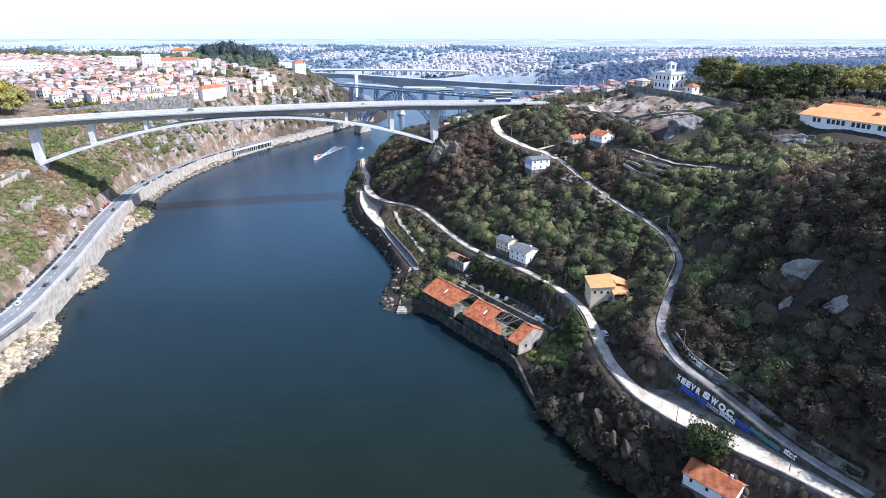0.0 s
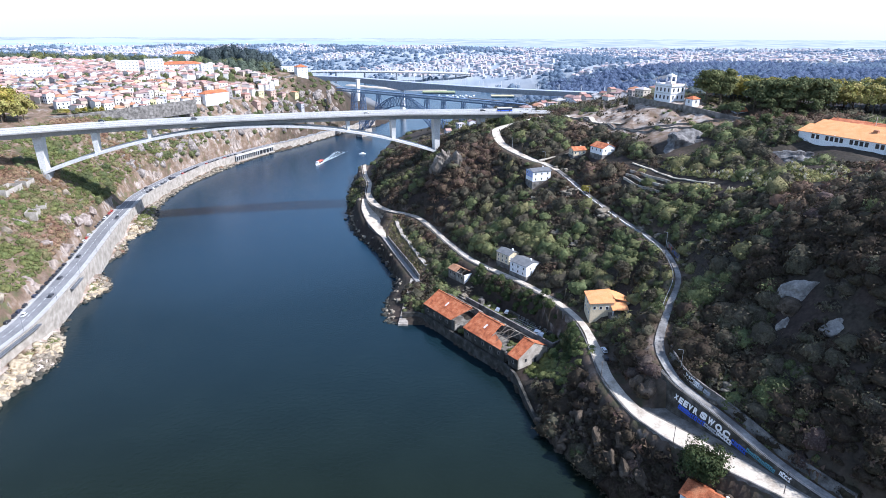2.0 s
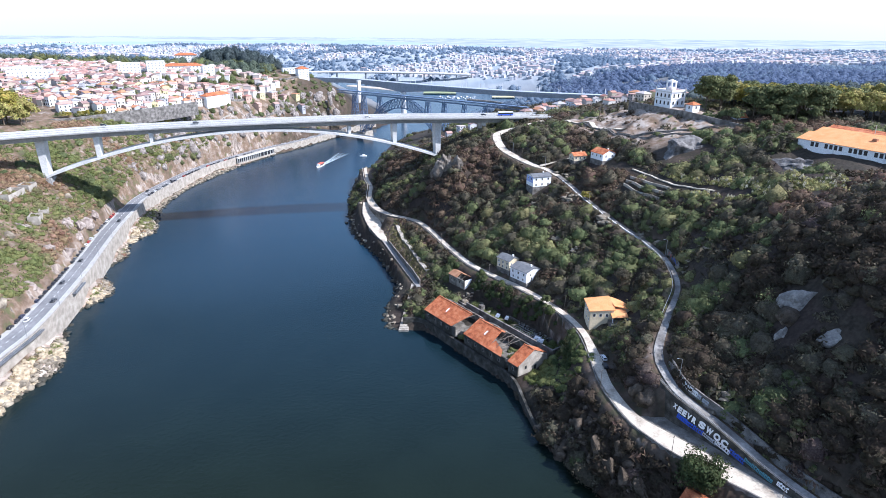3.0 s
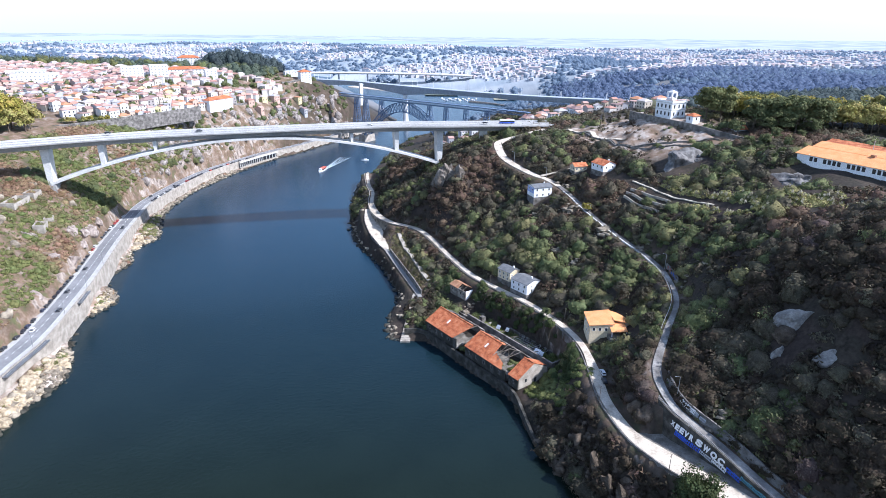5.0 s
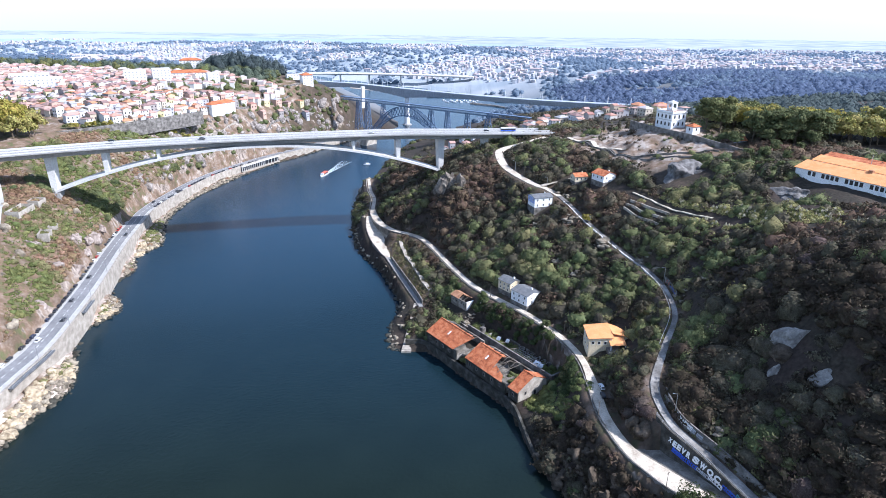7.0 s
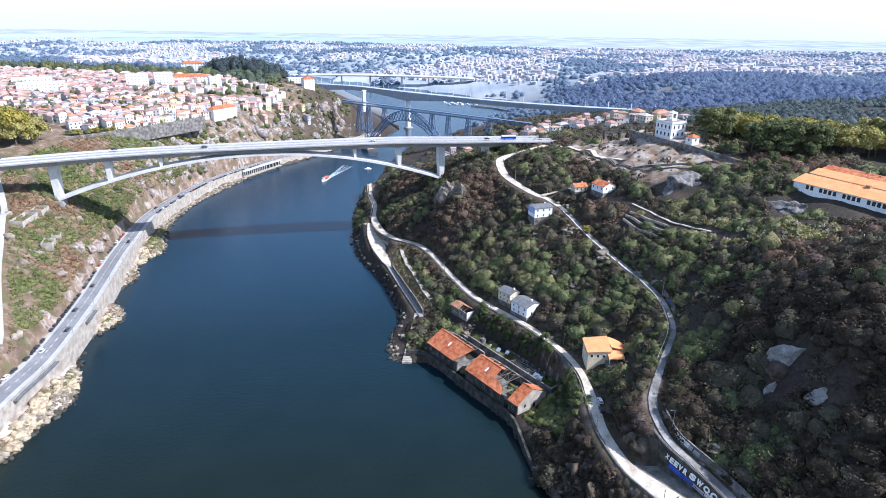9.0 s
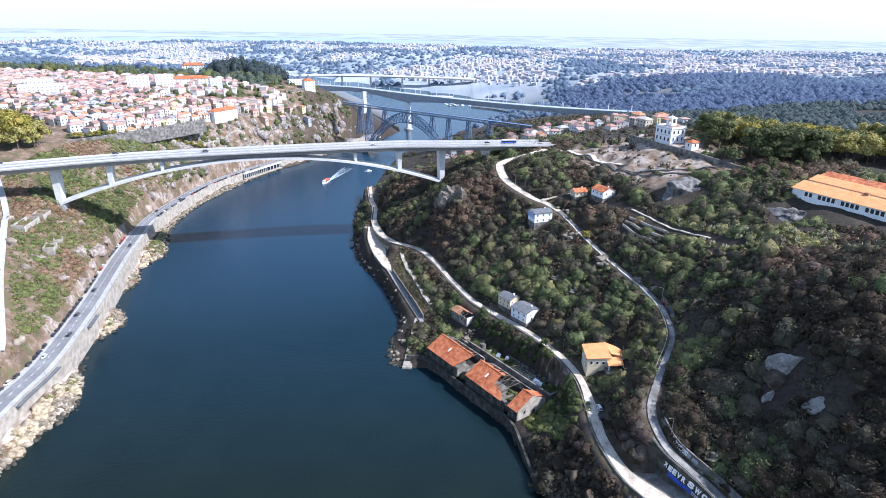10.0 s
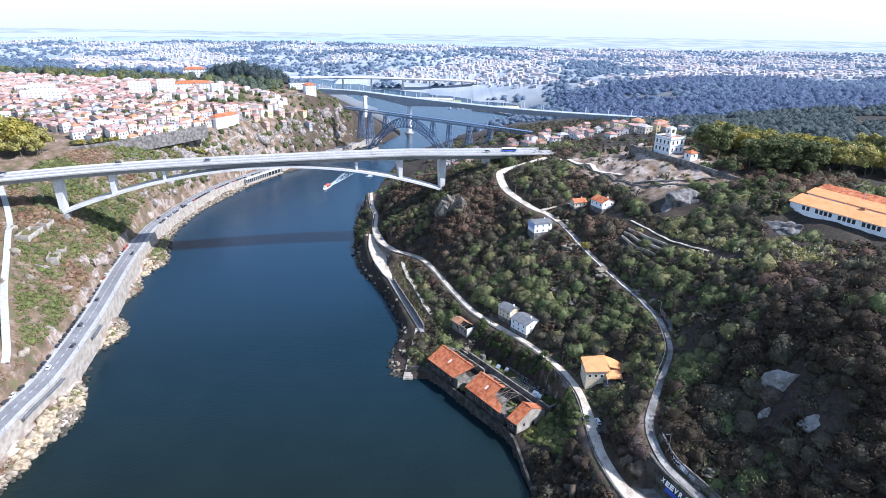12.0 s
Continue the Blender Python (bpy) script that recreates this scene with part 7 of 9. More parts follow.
for x, y, k in ((190, 386, 1.25), (200, 380, 1.3), (211, 376, 1.38), (221, 372, 1.32), (196, 396, 1.2), (208, 392, 1.25), (219, 388, 1.25), (230, 382, 1.2), (203, 371, 0.72), (216, 366, 0.66), (194, 376, 0.7)):
    tree(DARK_TALL, x, y, ground_z(x, y) - 0.5, x * 13, k, "tall dense dark green tree in the hilltop grove", "tree", GROVE)
for gx in np.arange(196, 330, 11.0):
    for gy in np.arange(350, 480, 11.5):
        x, y = gx + rng.uniform(-3.5, 3.5), gy + rng.uniform(-3.5, 3.5)
        front = np.interp(x, (196, 228, 240, 330), (428, 398, 362, 352))
        if not front < y < front + 62 or (x < 206 and y > 452):
            continue
        kind = (YELLOW_B, YELLOW_B, YELLOW_B, YELLOW_A, PLANE_A)[rng.integers(5)]
        tree(kind, x, y, ground_z(x, y) - 1, rng.uniform(0, 360), rng.uniform(1.0, 1.25), "tall leafy plane tree in a hilltop grove" if kind is PLANE_A else "tall plane tree turning yellow in a hilltop grove", "tree", GROVE)
for x, y, k in ((189.5, 356, 0.5), (187.4, 338, 0.42), (176, 382, 0.55), (194, 366, 0.4), (206, 360, 0.38), (182, 350, 0.42), (174, 330, 0.4)):
    tree(DARK_TALL, x, y, ground_z(x, y) - 0.3, x * 5, k, "small dark tree at the edge of the hilltop grove")
for x, y, s in ((172, 352, 0.6), (178, 345, 0.7), (168, 345, 0.45), (176, 322, 0.55), (170, 318, 0.45), (176, 376, 0.8), (150, 352, 0.4), (60, 470, 0.5), (66, 460, 0.45), (58, 448, 0.5), (70, 448, 0.4),
                (92, 398, 0.35), (78, 372, 0.4), (70, 358, 0.45), (84, 345, 0.35), (88, 240, 0.55), (84, 268, 0.6), (92, 262, 0.55), (90, 275, 0.5), (87, 225, 0.45), (78, 300, 0.4), (20, 345, 0.35), (2, 300, 0.3), (-8, 312, 0.35), (50, 275, 0.5)):
    tree((DARK_A, DARK_B)[rng.integers(2)], x, y, ground_z(x, y), rng.uniform(0, 360), s, "dark green broadleaf tree on the hillside")
tree(YELLOW_A, 82.0, 345.0, ground_z(82.0, 345.0) - 0.5, 40, 0.40, "small yellow-green tree leaning over the upper lane")
tree(DARK_TALL, 66.5, 369.5, ground_z(66.5, 369.5) - 3.0, 70, 0.42, "round blackish green tree beside the pale blue house")
cemetery = ["slim dark cypress by the hilltop cemetery"] * 6 + ["dark conifer at the end of the long hall"] * 3
for (x, y), lab in zip(((124, 472), (128, 466), (132, 459), (136, 470), (120, 480), (140, 462), (166.5, 316), (170, 311), (176.5, 316)), cemetery):
    t = thing("conifer" if "conifer" in lab else "cypress", x, y, ground_z(x, y), 0, lab, "tree", "conifers by the hall" if "conifer" in lab else "cemetery cypresses")
    fat = 1.9 if "conifer" in lab else 1.3
    vs, fs = leaf_clump(150, int(x), 0.32, 4.6, 0.6)
    o = from_arrays("crown", (vs * np.array((fat, fat, 1.3)) + np.array((0, 0, 1.5))).tolist(), fs.tolist(), LEAF_DARK)
    o.parent = t
    bm = bmesh.new()
    tube(bm, (0, 0, -0.5), (0, 0, 5), 0.25, 0.1, 6)
    part("trunk", bm, BARK, t)
for x, y, s in ((-352, 498, 1.6), (-343, 507, 1.5), (-362, 512, 1.7), (-348, 488, 1.3), (-368, 500, 1.65), (-377, 516, 1.7), (-340, 496, 1.2), (-390, 520, 1.7), (-384, 505, 1.6), (-372, 488, 1.5), (-360, 480, 1.3), (-396, 500, 1.6)):
    tree((YELLOW_B, YELLOW_A)[rng.integers(2)], x, y, ground_z(x, y) - 1, rng.uniform(0, 360), s, "spreading plane tree with yellowing leaves by the bridge end", "tree", "plane trees by the bridge")
for k, p in enumerate(offset(TOWN, -5)[2::1]):
    tree((DARK_B, YELLOW_B, YELLOW_A)[k % 3], p[0], p[1], ground_z(p[0], p[1]), k * 40, 0.42, "small street tree along the town terrace", "tree", "street trees on the terrace")
BIG = [bush_clump(330, 60 + k, 0.10, 1.1, 2, 0.82, 0.34) for k in range(4)]
x, y, z, g = sample(2000, -70, 200, 205, 520, 71)
m = clear_of(x, y) & (z > 8) & (field(x, y, 40, 6.6) > -0.12) & ~((z > 78) & (y > 362)) & (np.hypot(x - 18, y - 432) > 34) & (to_line(x, y, TERRACE_LINE)[0] > 13) & (to_line(x, y, LOW_LINE)[0] > 8.5) & (to_line(x, y, HIGH_LINE)[0] > 6.5)
for k, (mat_, lab) in enumerate(((LEAF_GROVE, "rounded green trees standing out of the scrub"), (LEAF_DARK, "rounded dark trees standing out of the scrub"), (LEAF_OLIVE, "rounded olive trees standing out of the scrub"))):
    m &= room(x, y) > 1.5
    # only the dark kind near the shaded slope, so its colour adds to the shade
    q = m & (np.arange(len(x)) % 5 % 3 == k) & ((k == 1) | (x < 104) | (y > 262)) & (np.arange(len(x)) % 7 < 5)
    stamp("slope_trees", BIG, np.column_stack([x[q], y[q], z[q] + 0.3, np.minimum(1.6 + 4.2 * g.uniform(0, 1, q.sum()) ** 1.8, room(x[q], y[q])), g.uniform(0.6, 1.15, q.sum()), g.uniform(0, 6, q.sum()), g.integers(0, 4, q.sum())]), mat_, lab, "trees")
rows = []
for _ in range(150):
    x = rng.uniform(-660, -240)
    y = 874 + rng.uniform(-24, 34) - (x + 350) * 0.05
    rows.append((x, y, ground_z(x, y) + 2, rng.uniform(5.5, 8.5), rng.uniform(0.9, 1.25), rng.uniform(0, 6.3), rng.integers(4)))
park_rows = rows
rows = []
for _ in range(120):
    x, y = rng.uniform(-345, -250), rng.uniform(905, 965)
    rows.append((x, y, ground_z(x, y) + 2 + rng.uniform(0, 13) * max(0, 1 - ((x + 303) / 52) ** 2), rng.uniform(6, 9), rng.uniform(1.2, 1.7), rng.uniform(0, 6.3), rng.integers(4)))
# bluish with the distance haze put into both leaf colours
KNOLL_HAZED = leaf_material("hazed_knoll_leaves", (0.046, 0.062, 0.066), (0.080, 0.102, 0.100))
PARK_HAZED = leaf_material("hazed_park_leaves", (0.080, 0.102, 0.076), (0.135, 0.162, 0.115))
stamp("park_trees", BIG, park_rows[:60], LEAF_PLANE, "belt of olive park trees behind the town", "trees")
stamp("park_trees", BIG, park_rows[60:], PARK_HAZED, "park belt trees behind the town, haze painted into their blue", "trees")
stamp("knoll_trees", BIG, rows, KNOLL_HAZED, "tall dark trees crowding a wooded knoll, haze painted in", "trees")
rows = []
for _ in range(380):
    x, y = rng.uniform(-540, -235), rng.uniform(575, 850)
    if ground_z(x, y) > 60:
        rows.append((x, y, ground_z(x, y) + 2.2, rng.uniform(2.6, 4.8), rng.uniform(0.9, 1.5), rng.uniform(0, 6.3), rng.integers(4)))
stamp("garden_trees", BIG, rows, LEAF_GREEN, "small garden trees between the town houses", "trees")
rows = []
for _ in range(900):
    x, y = rng.uniform(-300, -140), rng.uniform(560, 910)
    if 14 < ground_z(x, y) < 80 and noise.noise(Vector((x / 24, y / 24, 12))) > -0.2:
        rows.append((x, y, ground_z(x, y) - 0.5, rng.uniform(2.0, 4.5), rng.uniform(0.7, 1.2), rng.uniform(0, 6.3), rng.integers(4)))
for _ in range(120):
    x, y = rng.uniform(-302, -250), rng.uniform(400, 500)
    if ground_z(x, y) > 15 and to_line(np.array([x]), np.array([y]), QUAY_LINE)[0][0] > 10 and noise.noise(Vector((x / 25, y / 25, 8))) > -0.1:
        rows.append((x, y, ground_z(x, y) - 0.5, rng.uniform(2.0, 4.8), rng.uniform(0.7, 1.0), rng.uniform(0, 6.3), rng.integers(4)))
stamp("cliff_bushes", BIG, rows, LEAF_GREEN, "green bushes on the terraced cliff", "bushes")
rows = []
for u, v, s_ in ((28, 4, 2.2), (29.5, 10, 2.6), (27.5, 15, 2.0), (30, 7, 1.8), (55, 4, 1.5), (57, 9, 2.2), (59, 13, 2.4), (54, 15, 1.6), (61, 6, 1.8), (12, 26, 2.4), (18, 27, 2.2), (26, 26, 2.6), (44, 27, 1.6), (-5, 8, 3.0), (-8, 14, 3.4), (-4, 18, 3.2), (-10, 6, 2.6), (74, 6, 2.4), (77, 12, 2.6), (75, 18, 3.0), (80, 8, 2.6), (83, 4, 2.4)):
    x, y = -10.2 + u * 0.605 + v * 0.796, 292.2 - u * 0.796 + v * 0.605
    rows.append((x, y, max(5.0, ground_z(x, y)) - 0.3, s_, 0.8, u, int(u) % 4))
for u in np.arange(6, 72, 1.7):
    v = rng.uniform(23.5, 31)
    x, y = -10.2 + u * 0.605 + v * 0.796, 292.2 - u * 0.796 + v * 0.605
    rows.append((x, y, max(5.0, ground_z(x, y)) - 0.4, rng.uniform(1.8, 3.2), 1.0, u, int(u) % 4))
for u in np.arange(73, 99, 1.9):
    for v in (3.0, 6.5, 10.0, 13.5, 17.0):
        x, y = -10.2 + u * 0.605 + v * 0.796 + rng.uniform(-1, 1), 292.2 - u * 0.796 + v * 0.605 + rng.uniform(-1, 1)
        rows.append((x, y, max(4.5, ground_z(x, y)) - 0.4, rng.uniform(1.6, 2.5), 0.6, u, int(u) % 4))
# dark ivy and brambles down the bank below the lane, leaf colour darkened for shade
ivy = offset(stretch(LOW_LINE, 228, 345), 1.0)
hang = []
for _ in range(260):
    k = rng.integers(1, len(ivy) - 1)
    t_ = ivy[k + 1][:2] - ivy[k - 1][:2]
    t_ = t_ / np.linalg.norm(t_)
    w_ = rng.uniform(3.6, 12.0)
    x, y = ivy[k][0] + t_[1] * w_ + rng.uniform(-1.5, 1.5), ivy[k][1] - t_[0] * w_ + rng.uniform(-1.5, 1.5)
    u, v = (x + 10.2) * 0.605 - (y - 292.2) * 0.796, (x + 10.2) * 0.796 + (y - 292.2) * 0.605
    if (v < 32.5 and -8 < u < 73) or math.hypot(x - 9, y - 320) < 9.5:
        continue
    hang.append((x, y, ground_z(x, y) - 0.4, rng.uniform(1.3, 2.6), rng.uniform(0.8, 1.1), rng.uniform(0, 6.3), rng.integers(4)))
verge_line, verge = stretch(HIGH_LINE, 146, 222), []
for _ in range(420):
    k, w_ = rng.integers(0, len(verge_line)), rng.uniform(4.6, 12.0)
    p = offset(verge_line, -w_)[k]
    x, y = p[0] + rng.uniform(-2, 2), p[1] + rng.uniform(-2, 2)
    verge.append((x, y, ground_z(x, y) + 0.2, rng.uniform(0.7, 1.7), rng.uniform(0.7, 1.2), rng.uniform(0, 6.3), rng.integers(4)))
stamp("lane_scrub", BRUSH[:4], verge[:260], LEAF_OLIVE, "sunlit olive scrub above the lane wall", "bushes", True)
stamp("lane_scrub", BRUSH[:4], verge[260:], LEAF_GREEN, "sunlit green scrub above the lane wall", "bushes", True)
bay = []
for u0, u1, v0, v1, n_ in ((26.5, 32.5, 2, 18, 16), (51, 61, 3, 17, 22), (9, 50, 23.5, 30, 46), (61, 69, 23, 30, 10)):
    for _ in range(n_):
        u, v = rng.uniform(u0, u1), rng.uniform(v0, v1)
        bay.append((-10.2 + u * 0.605 + v * 0.796, 292.2 - u * 0.796 + v * 0.605, 5.2, rng.uniform(0.7, 1.7), rng.uniform(0.7, 1.2), rng.uniform(0, 6.3), rng.integers(4)))
stamp("bay_weeds", BIG, bay, LEAF_GREEN, "green brambles growing in the roofless bays", "bushes")
stamp("ivy_bank", BIG, hang, LEAF_NEAR, "dark ivy and brambles below the lane, leaves darkened for shade", "bushes", True)
tuft = []
for _ in range(900):
    p = FIELD_WALL[rng.integers(len(FIELD_WALL))]
    x, y = p[0] + rng.normal(0, 3.6), p[1] + rng.normal(0, 3.0)
    if to_line(np.array([x]), np.array([y]), PATH_LINE)[0][0] > 3.2 and to_line(np.array([x]), np.array([y]), LOW_LINE)[0][0] > 4.0:
        tuft.append((x, y, ground_z(x, y), rng.uniform(0.5, 1.2), rng.uniform(0.7, 1.2), rng.uniform(0, 6.3), rng.integers(4)))
stamp("path_grass", TUFTS, tuft[:420], LEAF_STRAW, "dry straw-coloured grass around the field wall", "grass")
stamp("path_grass", TUFTS, tuft[420:], LEAF_OLIVE, "olive weeds around the field wall", "grass")
stamp("ruin_bushes", BIG, rows, LEAF_BANK, "bright green brambles growing in and around the ruins", "bushes")


# ---- the old town and the far country ----
TOWN_WALL = palette_material("town_walls", [(0.72, 0.71, 0.69), (0.58, 0.55, 0.51), (0.74, 0.72, 0.69), (0.48, 0.40, 0.32), (0.56, 0.49, 0.40), (0.70, 0.68, 0.67), (0.34, 0.31, 0.30), (0.52, 0.36, 0.29), (0.62, 0.63, 0.66), (0.42, 0.42, 0.45), (0.60, 0.52, 0.30)])
TOWN_ROOF = palette_material("town_roofs", [(0.42, 0.23, 0.18), (0.33, 0.17, 0.14), (0.46, 0.29, 0.24), (0.52, 0.46, 0.44), (0.24, 0.16, 0.15), (0.48, 0.23, 0.13), (0.36, 0.35, 0.36), (0.43, 0.28, 0.24), (0.30, 0.20, 0.18)], 0.9)
# distance haze is put into both palettes as pale blue-grey
FAR_WALL_HAZED = palette_material("hazed_far_walls", [(0.48, 0.49, 0.52), (0.40, 0.42, 0.46), (0.46, 0.44, 0.45), (0.56, 0.56, 0.59)], 0.9, "island")
FAR_ROOF_HAZED = palette_material("far_roofs", [(0.44, 0.34, 0.33), (0.46, 0.39, 0.39), (0.42, 0.40, 0.43), (0.50, 0.50, 0.53)], 0.9, "island")


def town_house(w, d, hh, rise, hip):
    h = new("town_house")
    s = (-w / 2, w / 2, -d / 2, d / 2)
    bm = bmesh.new()
    if hip:
        box(bm, -w / 2, -d / 2, -4, w / 2, d / 2, hh)
    else:
        gable_walls(bm, *s, -4, hh, rise)
    part("wall", bm, TOWN_WALL, h)
    bm = bmesh.new()
    if hip:
        hip_roof(bm, *s, hh, rise, 0.4)
    else:
        roof_slopes(bm, *s, hh, rise, 0.25, 0.4)
    part("roof", bm, TOWN_ROOF, h)
    floors = max(1, int(hh / 3))
    for face, span in (("-y", w), ("+x", d)):
        n = max(2, int(span / 3.6))
        for f in range(floors):
            for k in range(n):
                bm = bmesh.new()
                u, z = -span / 2 + span * (k + 0.5) / n, f * 3.0 + 1.0
                if face == "-y":
                    box(bm, u - 0.55, -d / 2 - 0.05, z, u + 0.55, -d / 2 + 0.05, z + 1.5)
                else:
                    box(bm, w / 2 - 0.05, u - 0.55, z, w / 2 + 0.05, u + 0.55, z + 1.5)
                part("window", bm, DARK_VOID, h)
    return tagged(h, "pale rendered town house with red tile roof in an old quarter", "house", "old town houses")


PROTOS = [town_house(*k) for k in ((6, 8, 5.6, 1.6, False), (8, 7.5, 5.6, 1.8, True), (5.5, 8.5, 7.5, 1.5, False), (9.5, 8, 5.6, 2.0, True), (7, 7, 4.4, 1.5, False), (11, 8.5, 7.2, 2.0, True), (5.2, 8, 8.4, 1.3, False), (7.5, 8, 6.2, 0.5, True))]
rng = np.random.default_rng(9)
spots = []
e1, e2 = np.array((0.53, 0.85)), np.array((-0.85, 0.53))
for i in range(-2, 64):
    for j in range(0, 58):
        p = np.array((-322, 566)) + e1 * (i * 8.6 + rng.uniform(-1.6, 1.6)) + e2 * (j * 10.4 + rng.uniform(-2.2, 2.2))
        x, y = p
        if x < -0.76 * y - 20 or y > 1000 or x > -215 or ground_z(x, y) < 61 or (i + j) % 11 == 0 or y > 846:
            continue
        if to_line(np.array([x]), np.array([y]), TOWN)[0][0] < 11 or noise.noise(Vector((x / 60, y / 60, 8))) < -0.42:
            continue
        if any(abs(x - a) < 20 and abs(y - b) < 14 for a, b in ((-365, 760), (-350, 824), (-306, 808), (-450, 705), (-480, 730))):
            continue
        spots.append((x, y))
spots.sort(key=lambda p: p[1] - 0.3 * p[0])
for n_, (x, y) in enumerate(spots[:285]):
    p = PROTOS[rng.integers(len(PROTOS))]
    c = copy_thing(p, pose(x, y, ground_z(x, y) - 0.3, 0, 0, 58 - 90 * int(rng.integers(2)) + rng.uniform(-12, 12)))


def joined_houses(name_wall, name_roof, places, wall, roof, label):
    """Houses too far off to count, as walls and hipped roofs. Rows of x, y, z, width, depth, height, turn."""
    VW, FW, VR, FR = [], [], [], []
    cube_f = [(0, 1, 5, 4), (1, 2, 6, 5), (2, 3, 7, 6), (3, 0, 4, 7)]
    for k, (x, y, z, w, d, h, r) in enumerate(places):
        c, s = math.cos(r), math.sin(r)
        tr = lambda a, b, zz: (x + a * c - b * s, y + a * s + b * c, zz)
        b8 = [tr(a, b, zz) for zz in (z - 3, z + h) for a, b in ((-w / 2, -d / 2), (w / 2, -d / 2), (w / 2, d / 2), (-w / 2, d / 2))]
        o = len(VW)
        VW += b8
        FW += [tuple(o + i for i in f) for f in cube_f]
        o = len(VR)
        e = 0.4
        VR += [tr(a, b, z + h) for a, b in ((-w / 2 - e, -d / 2 - e), (w / 2 + e, -d / 2 - e), (w / 2 + e, d / 2 + e), (-w / 2 - e, d / 2 + e))] + [tr(-w / 4, 0, z + h + d * 0.24), tr(w / 4, 0, z + h + d * 0.24)]
        FR += [(o, o + 1, o + 5, o + 4), (o + 1, o + 2, o + 5), (o + 2, o + 3, o + 4, o + 5), (o + 3, o, o + 4)]
    tagged(from_arrays(name_wall, VW, FW, wall), label, "houses", kind="stuff")
    tagged(from_arrays(name_roof, VR, FR, roof), "roofs of " + label, "roofs", kind="stuff")


TOWN_WALL_I = palette_material("town_walls_behind", [(0.72, 0.71, 0.69), (0.58, 0.55, 0.51), (0.72, 0.70, 0.67), (0.48, 0.40, 0.32), (0.36, 0.33, 0.32)], 0.85, "island")
TOWN_ROOF_I = palette_material("town_roofs_behind", [(0.44, 0.27, 0.22), (0.36, 0.21, 0.18), (0.46, 0.31, 0.27), (0.50, 0.45, 0.44), (0.36, 0.27, 0.25)], 0.9, "island")
joined_houses("back_town_houses", "back_town_roofs", [(x, y, ground_z(x, y), rng.uniform(5.5, 10), rng.uniform(6.5, 9), rng.uniform(4.5, 8), rng.uniform(0, 3.1)) for x, y in spots[285:]], TOWN_WALL_I, TOWN_ROOF_I, "old town houses further back on the plateau")


def block(x, y, w, d, floors, rot, label, red=False, name="apartment_block"):
    h = thing(name, x, y, ground_z(x, y), rot, label, "apartment block")
    hh = floors * 3.1
    bm = bmesh.new()
    box(bm, -w / 2, -d / 2, -4, w / 2, d / 2, hh)
    part("wall", bm, WHITE_PAINT, h)
    bm = bmesh.new()
    if red:
        hip_roof(bm, -w / 2, w / 2, -d / 2, d / 2, hh, 3.2)
    else:
        box(bm, -w / 2 - 0.2, -d / 2 - 0.2, hh, w / 2 + 0.2, d / 2 + 0.2, hh + 0.6)
    part("roof", bm, TILE_OLD if red else WHITE_CONCRETE, h)
    for f in range(floors):
        for face, span in (("-y", w), ("+x", d)):
            n = max(2, int(span / 4))
            for k in range(n):
                bm = bmesh.new()
                u, z = -span / 2 + span * (k + 0.5) / n, f * 3.1 + 0.9
                box(bm, u - 0.7, -d / 2 - 0.06, z, u + 0.7, -d / 2 + 0.05, z + 1.3) if face == "-y" else box(bm, w / 2 - 0.05, u - 0.7, z, w / 2 + 0.06, u + 0.7, z + 1.3)
                part("window", bm, PALE_GLASS, h)


block(-375, 757, 24, 14, 5, 28, "white five-storey apartment block above the old town")
block(-350, 772, 20, 14, 6, 28, "white six-storey apartment block above the old town")
block(-336, 818, 46, 15, 3, 24, "long white institution with red hipped roof above the town", True, "institution")
block(-300, 806, 14, 12, 4, 30, "white four-storey corner block above the old town")
block(-455, 700, 46, 20, 4, 30, "wide white commercial building above the old town", False, "commercial_building")
block(-492, 742, 40, 18, 3, 30, "wide white commercial building with terraces", False, "commercial_building")
block(-430, 575, 30, 14, 5, 20, "white apartment block beside plane trees")
block(-200, 890, 15, 14, 4, 30, "white riverside monastery wing with red roof on the cliff", True, "monastery")
block(-216, 902, 30, 10, 2, 28, "low white monastery range on the cliff", False, "monastery")
block(-262, 716, 34, 10, 3, 62, "row of white houses at the edge of the town", True, "terrace_row")
block(-380, 940, 30, 14, 4, 20, "pale red-roofed building behind the park trees", True, "institution")

# village on the south bank beyond the road bridge
VILLAGE = []
for _ in range(90):
    x, y = rng.uniform(60, 215), rng.uniform(560, 705)
    if all(math.hypot(x - a, y - b) > 12 for a, b in VILLAGE):
        VILLAGE.append((x, y))
for x, y in VILLAGE[:46] + [(8, 650), (20, 662), (4, 690), (18, 700), (30, 690), (-4, 665)]:
    c = copy_thing(PROTOS[rng.integers(len(PROTOS))], pose(x, y, ground_z(x, y) - 0.2, 0, 0, rng.choice((20, -70)) + rng.uniform(-10, 10)))
    tagged(c, "small white house with red tile roof in a riverside village", "house", "village houses")
for x, y in ((-222, 806), (-212, 820), (-232, 790), (-228, 760), (-214, 790), (-200, 840), (-190, 826), (-240, 762)):
    c = copy_thing(PROTOS[rng.integers(len(PROTOS))], pose(x, y, ground_z(x, y), 0, 0, 60 + rng.uniform(-15, 15)))
    tagged(c, "old stone and plaster house on the cliff terraces", "house", "cliff houses")
for p in PROTOS:
    p.matrix_world = pose(-360 - 9 * PROTOS.index(p), 585 + 6 * PROTOS.index(p), ground_z(-360 - 9 * PROTOS.index(p), 585 + 6 * PROTOS.index(p)), 0, 0, 58)

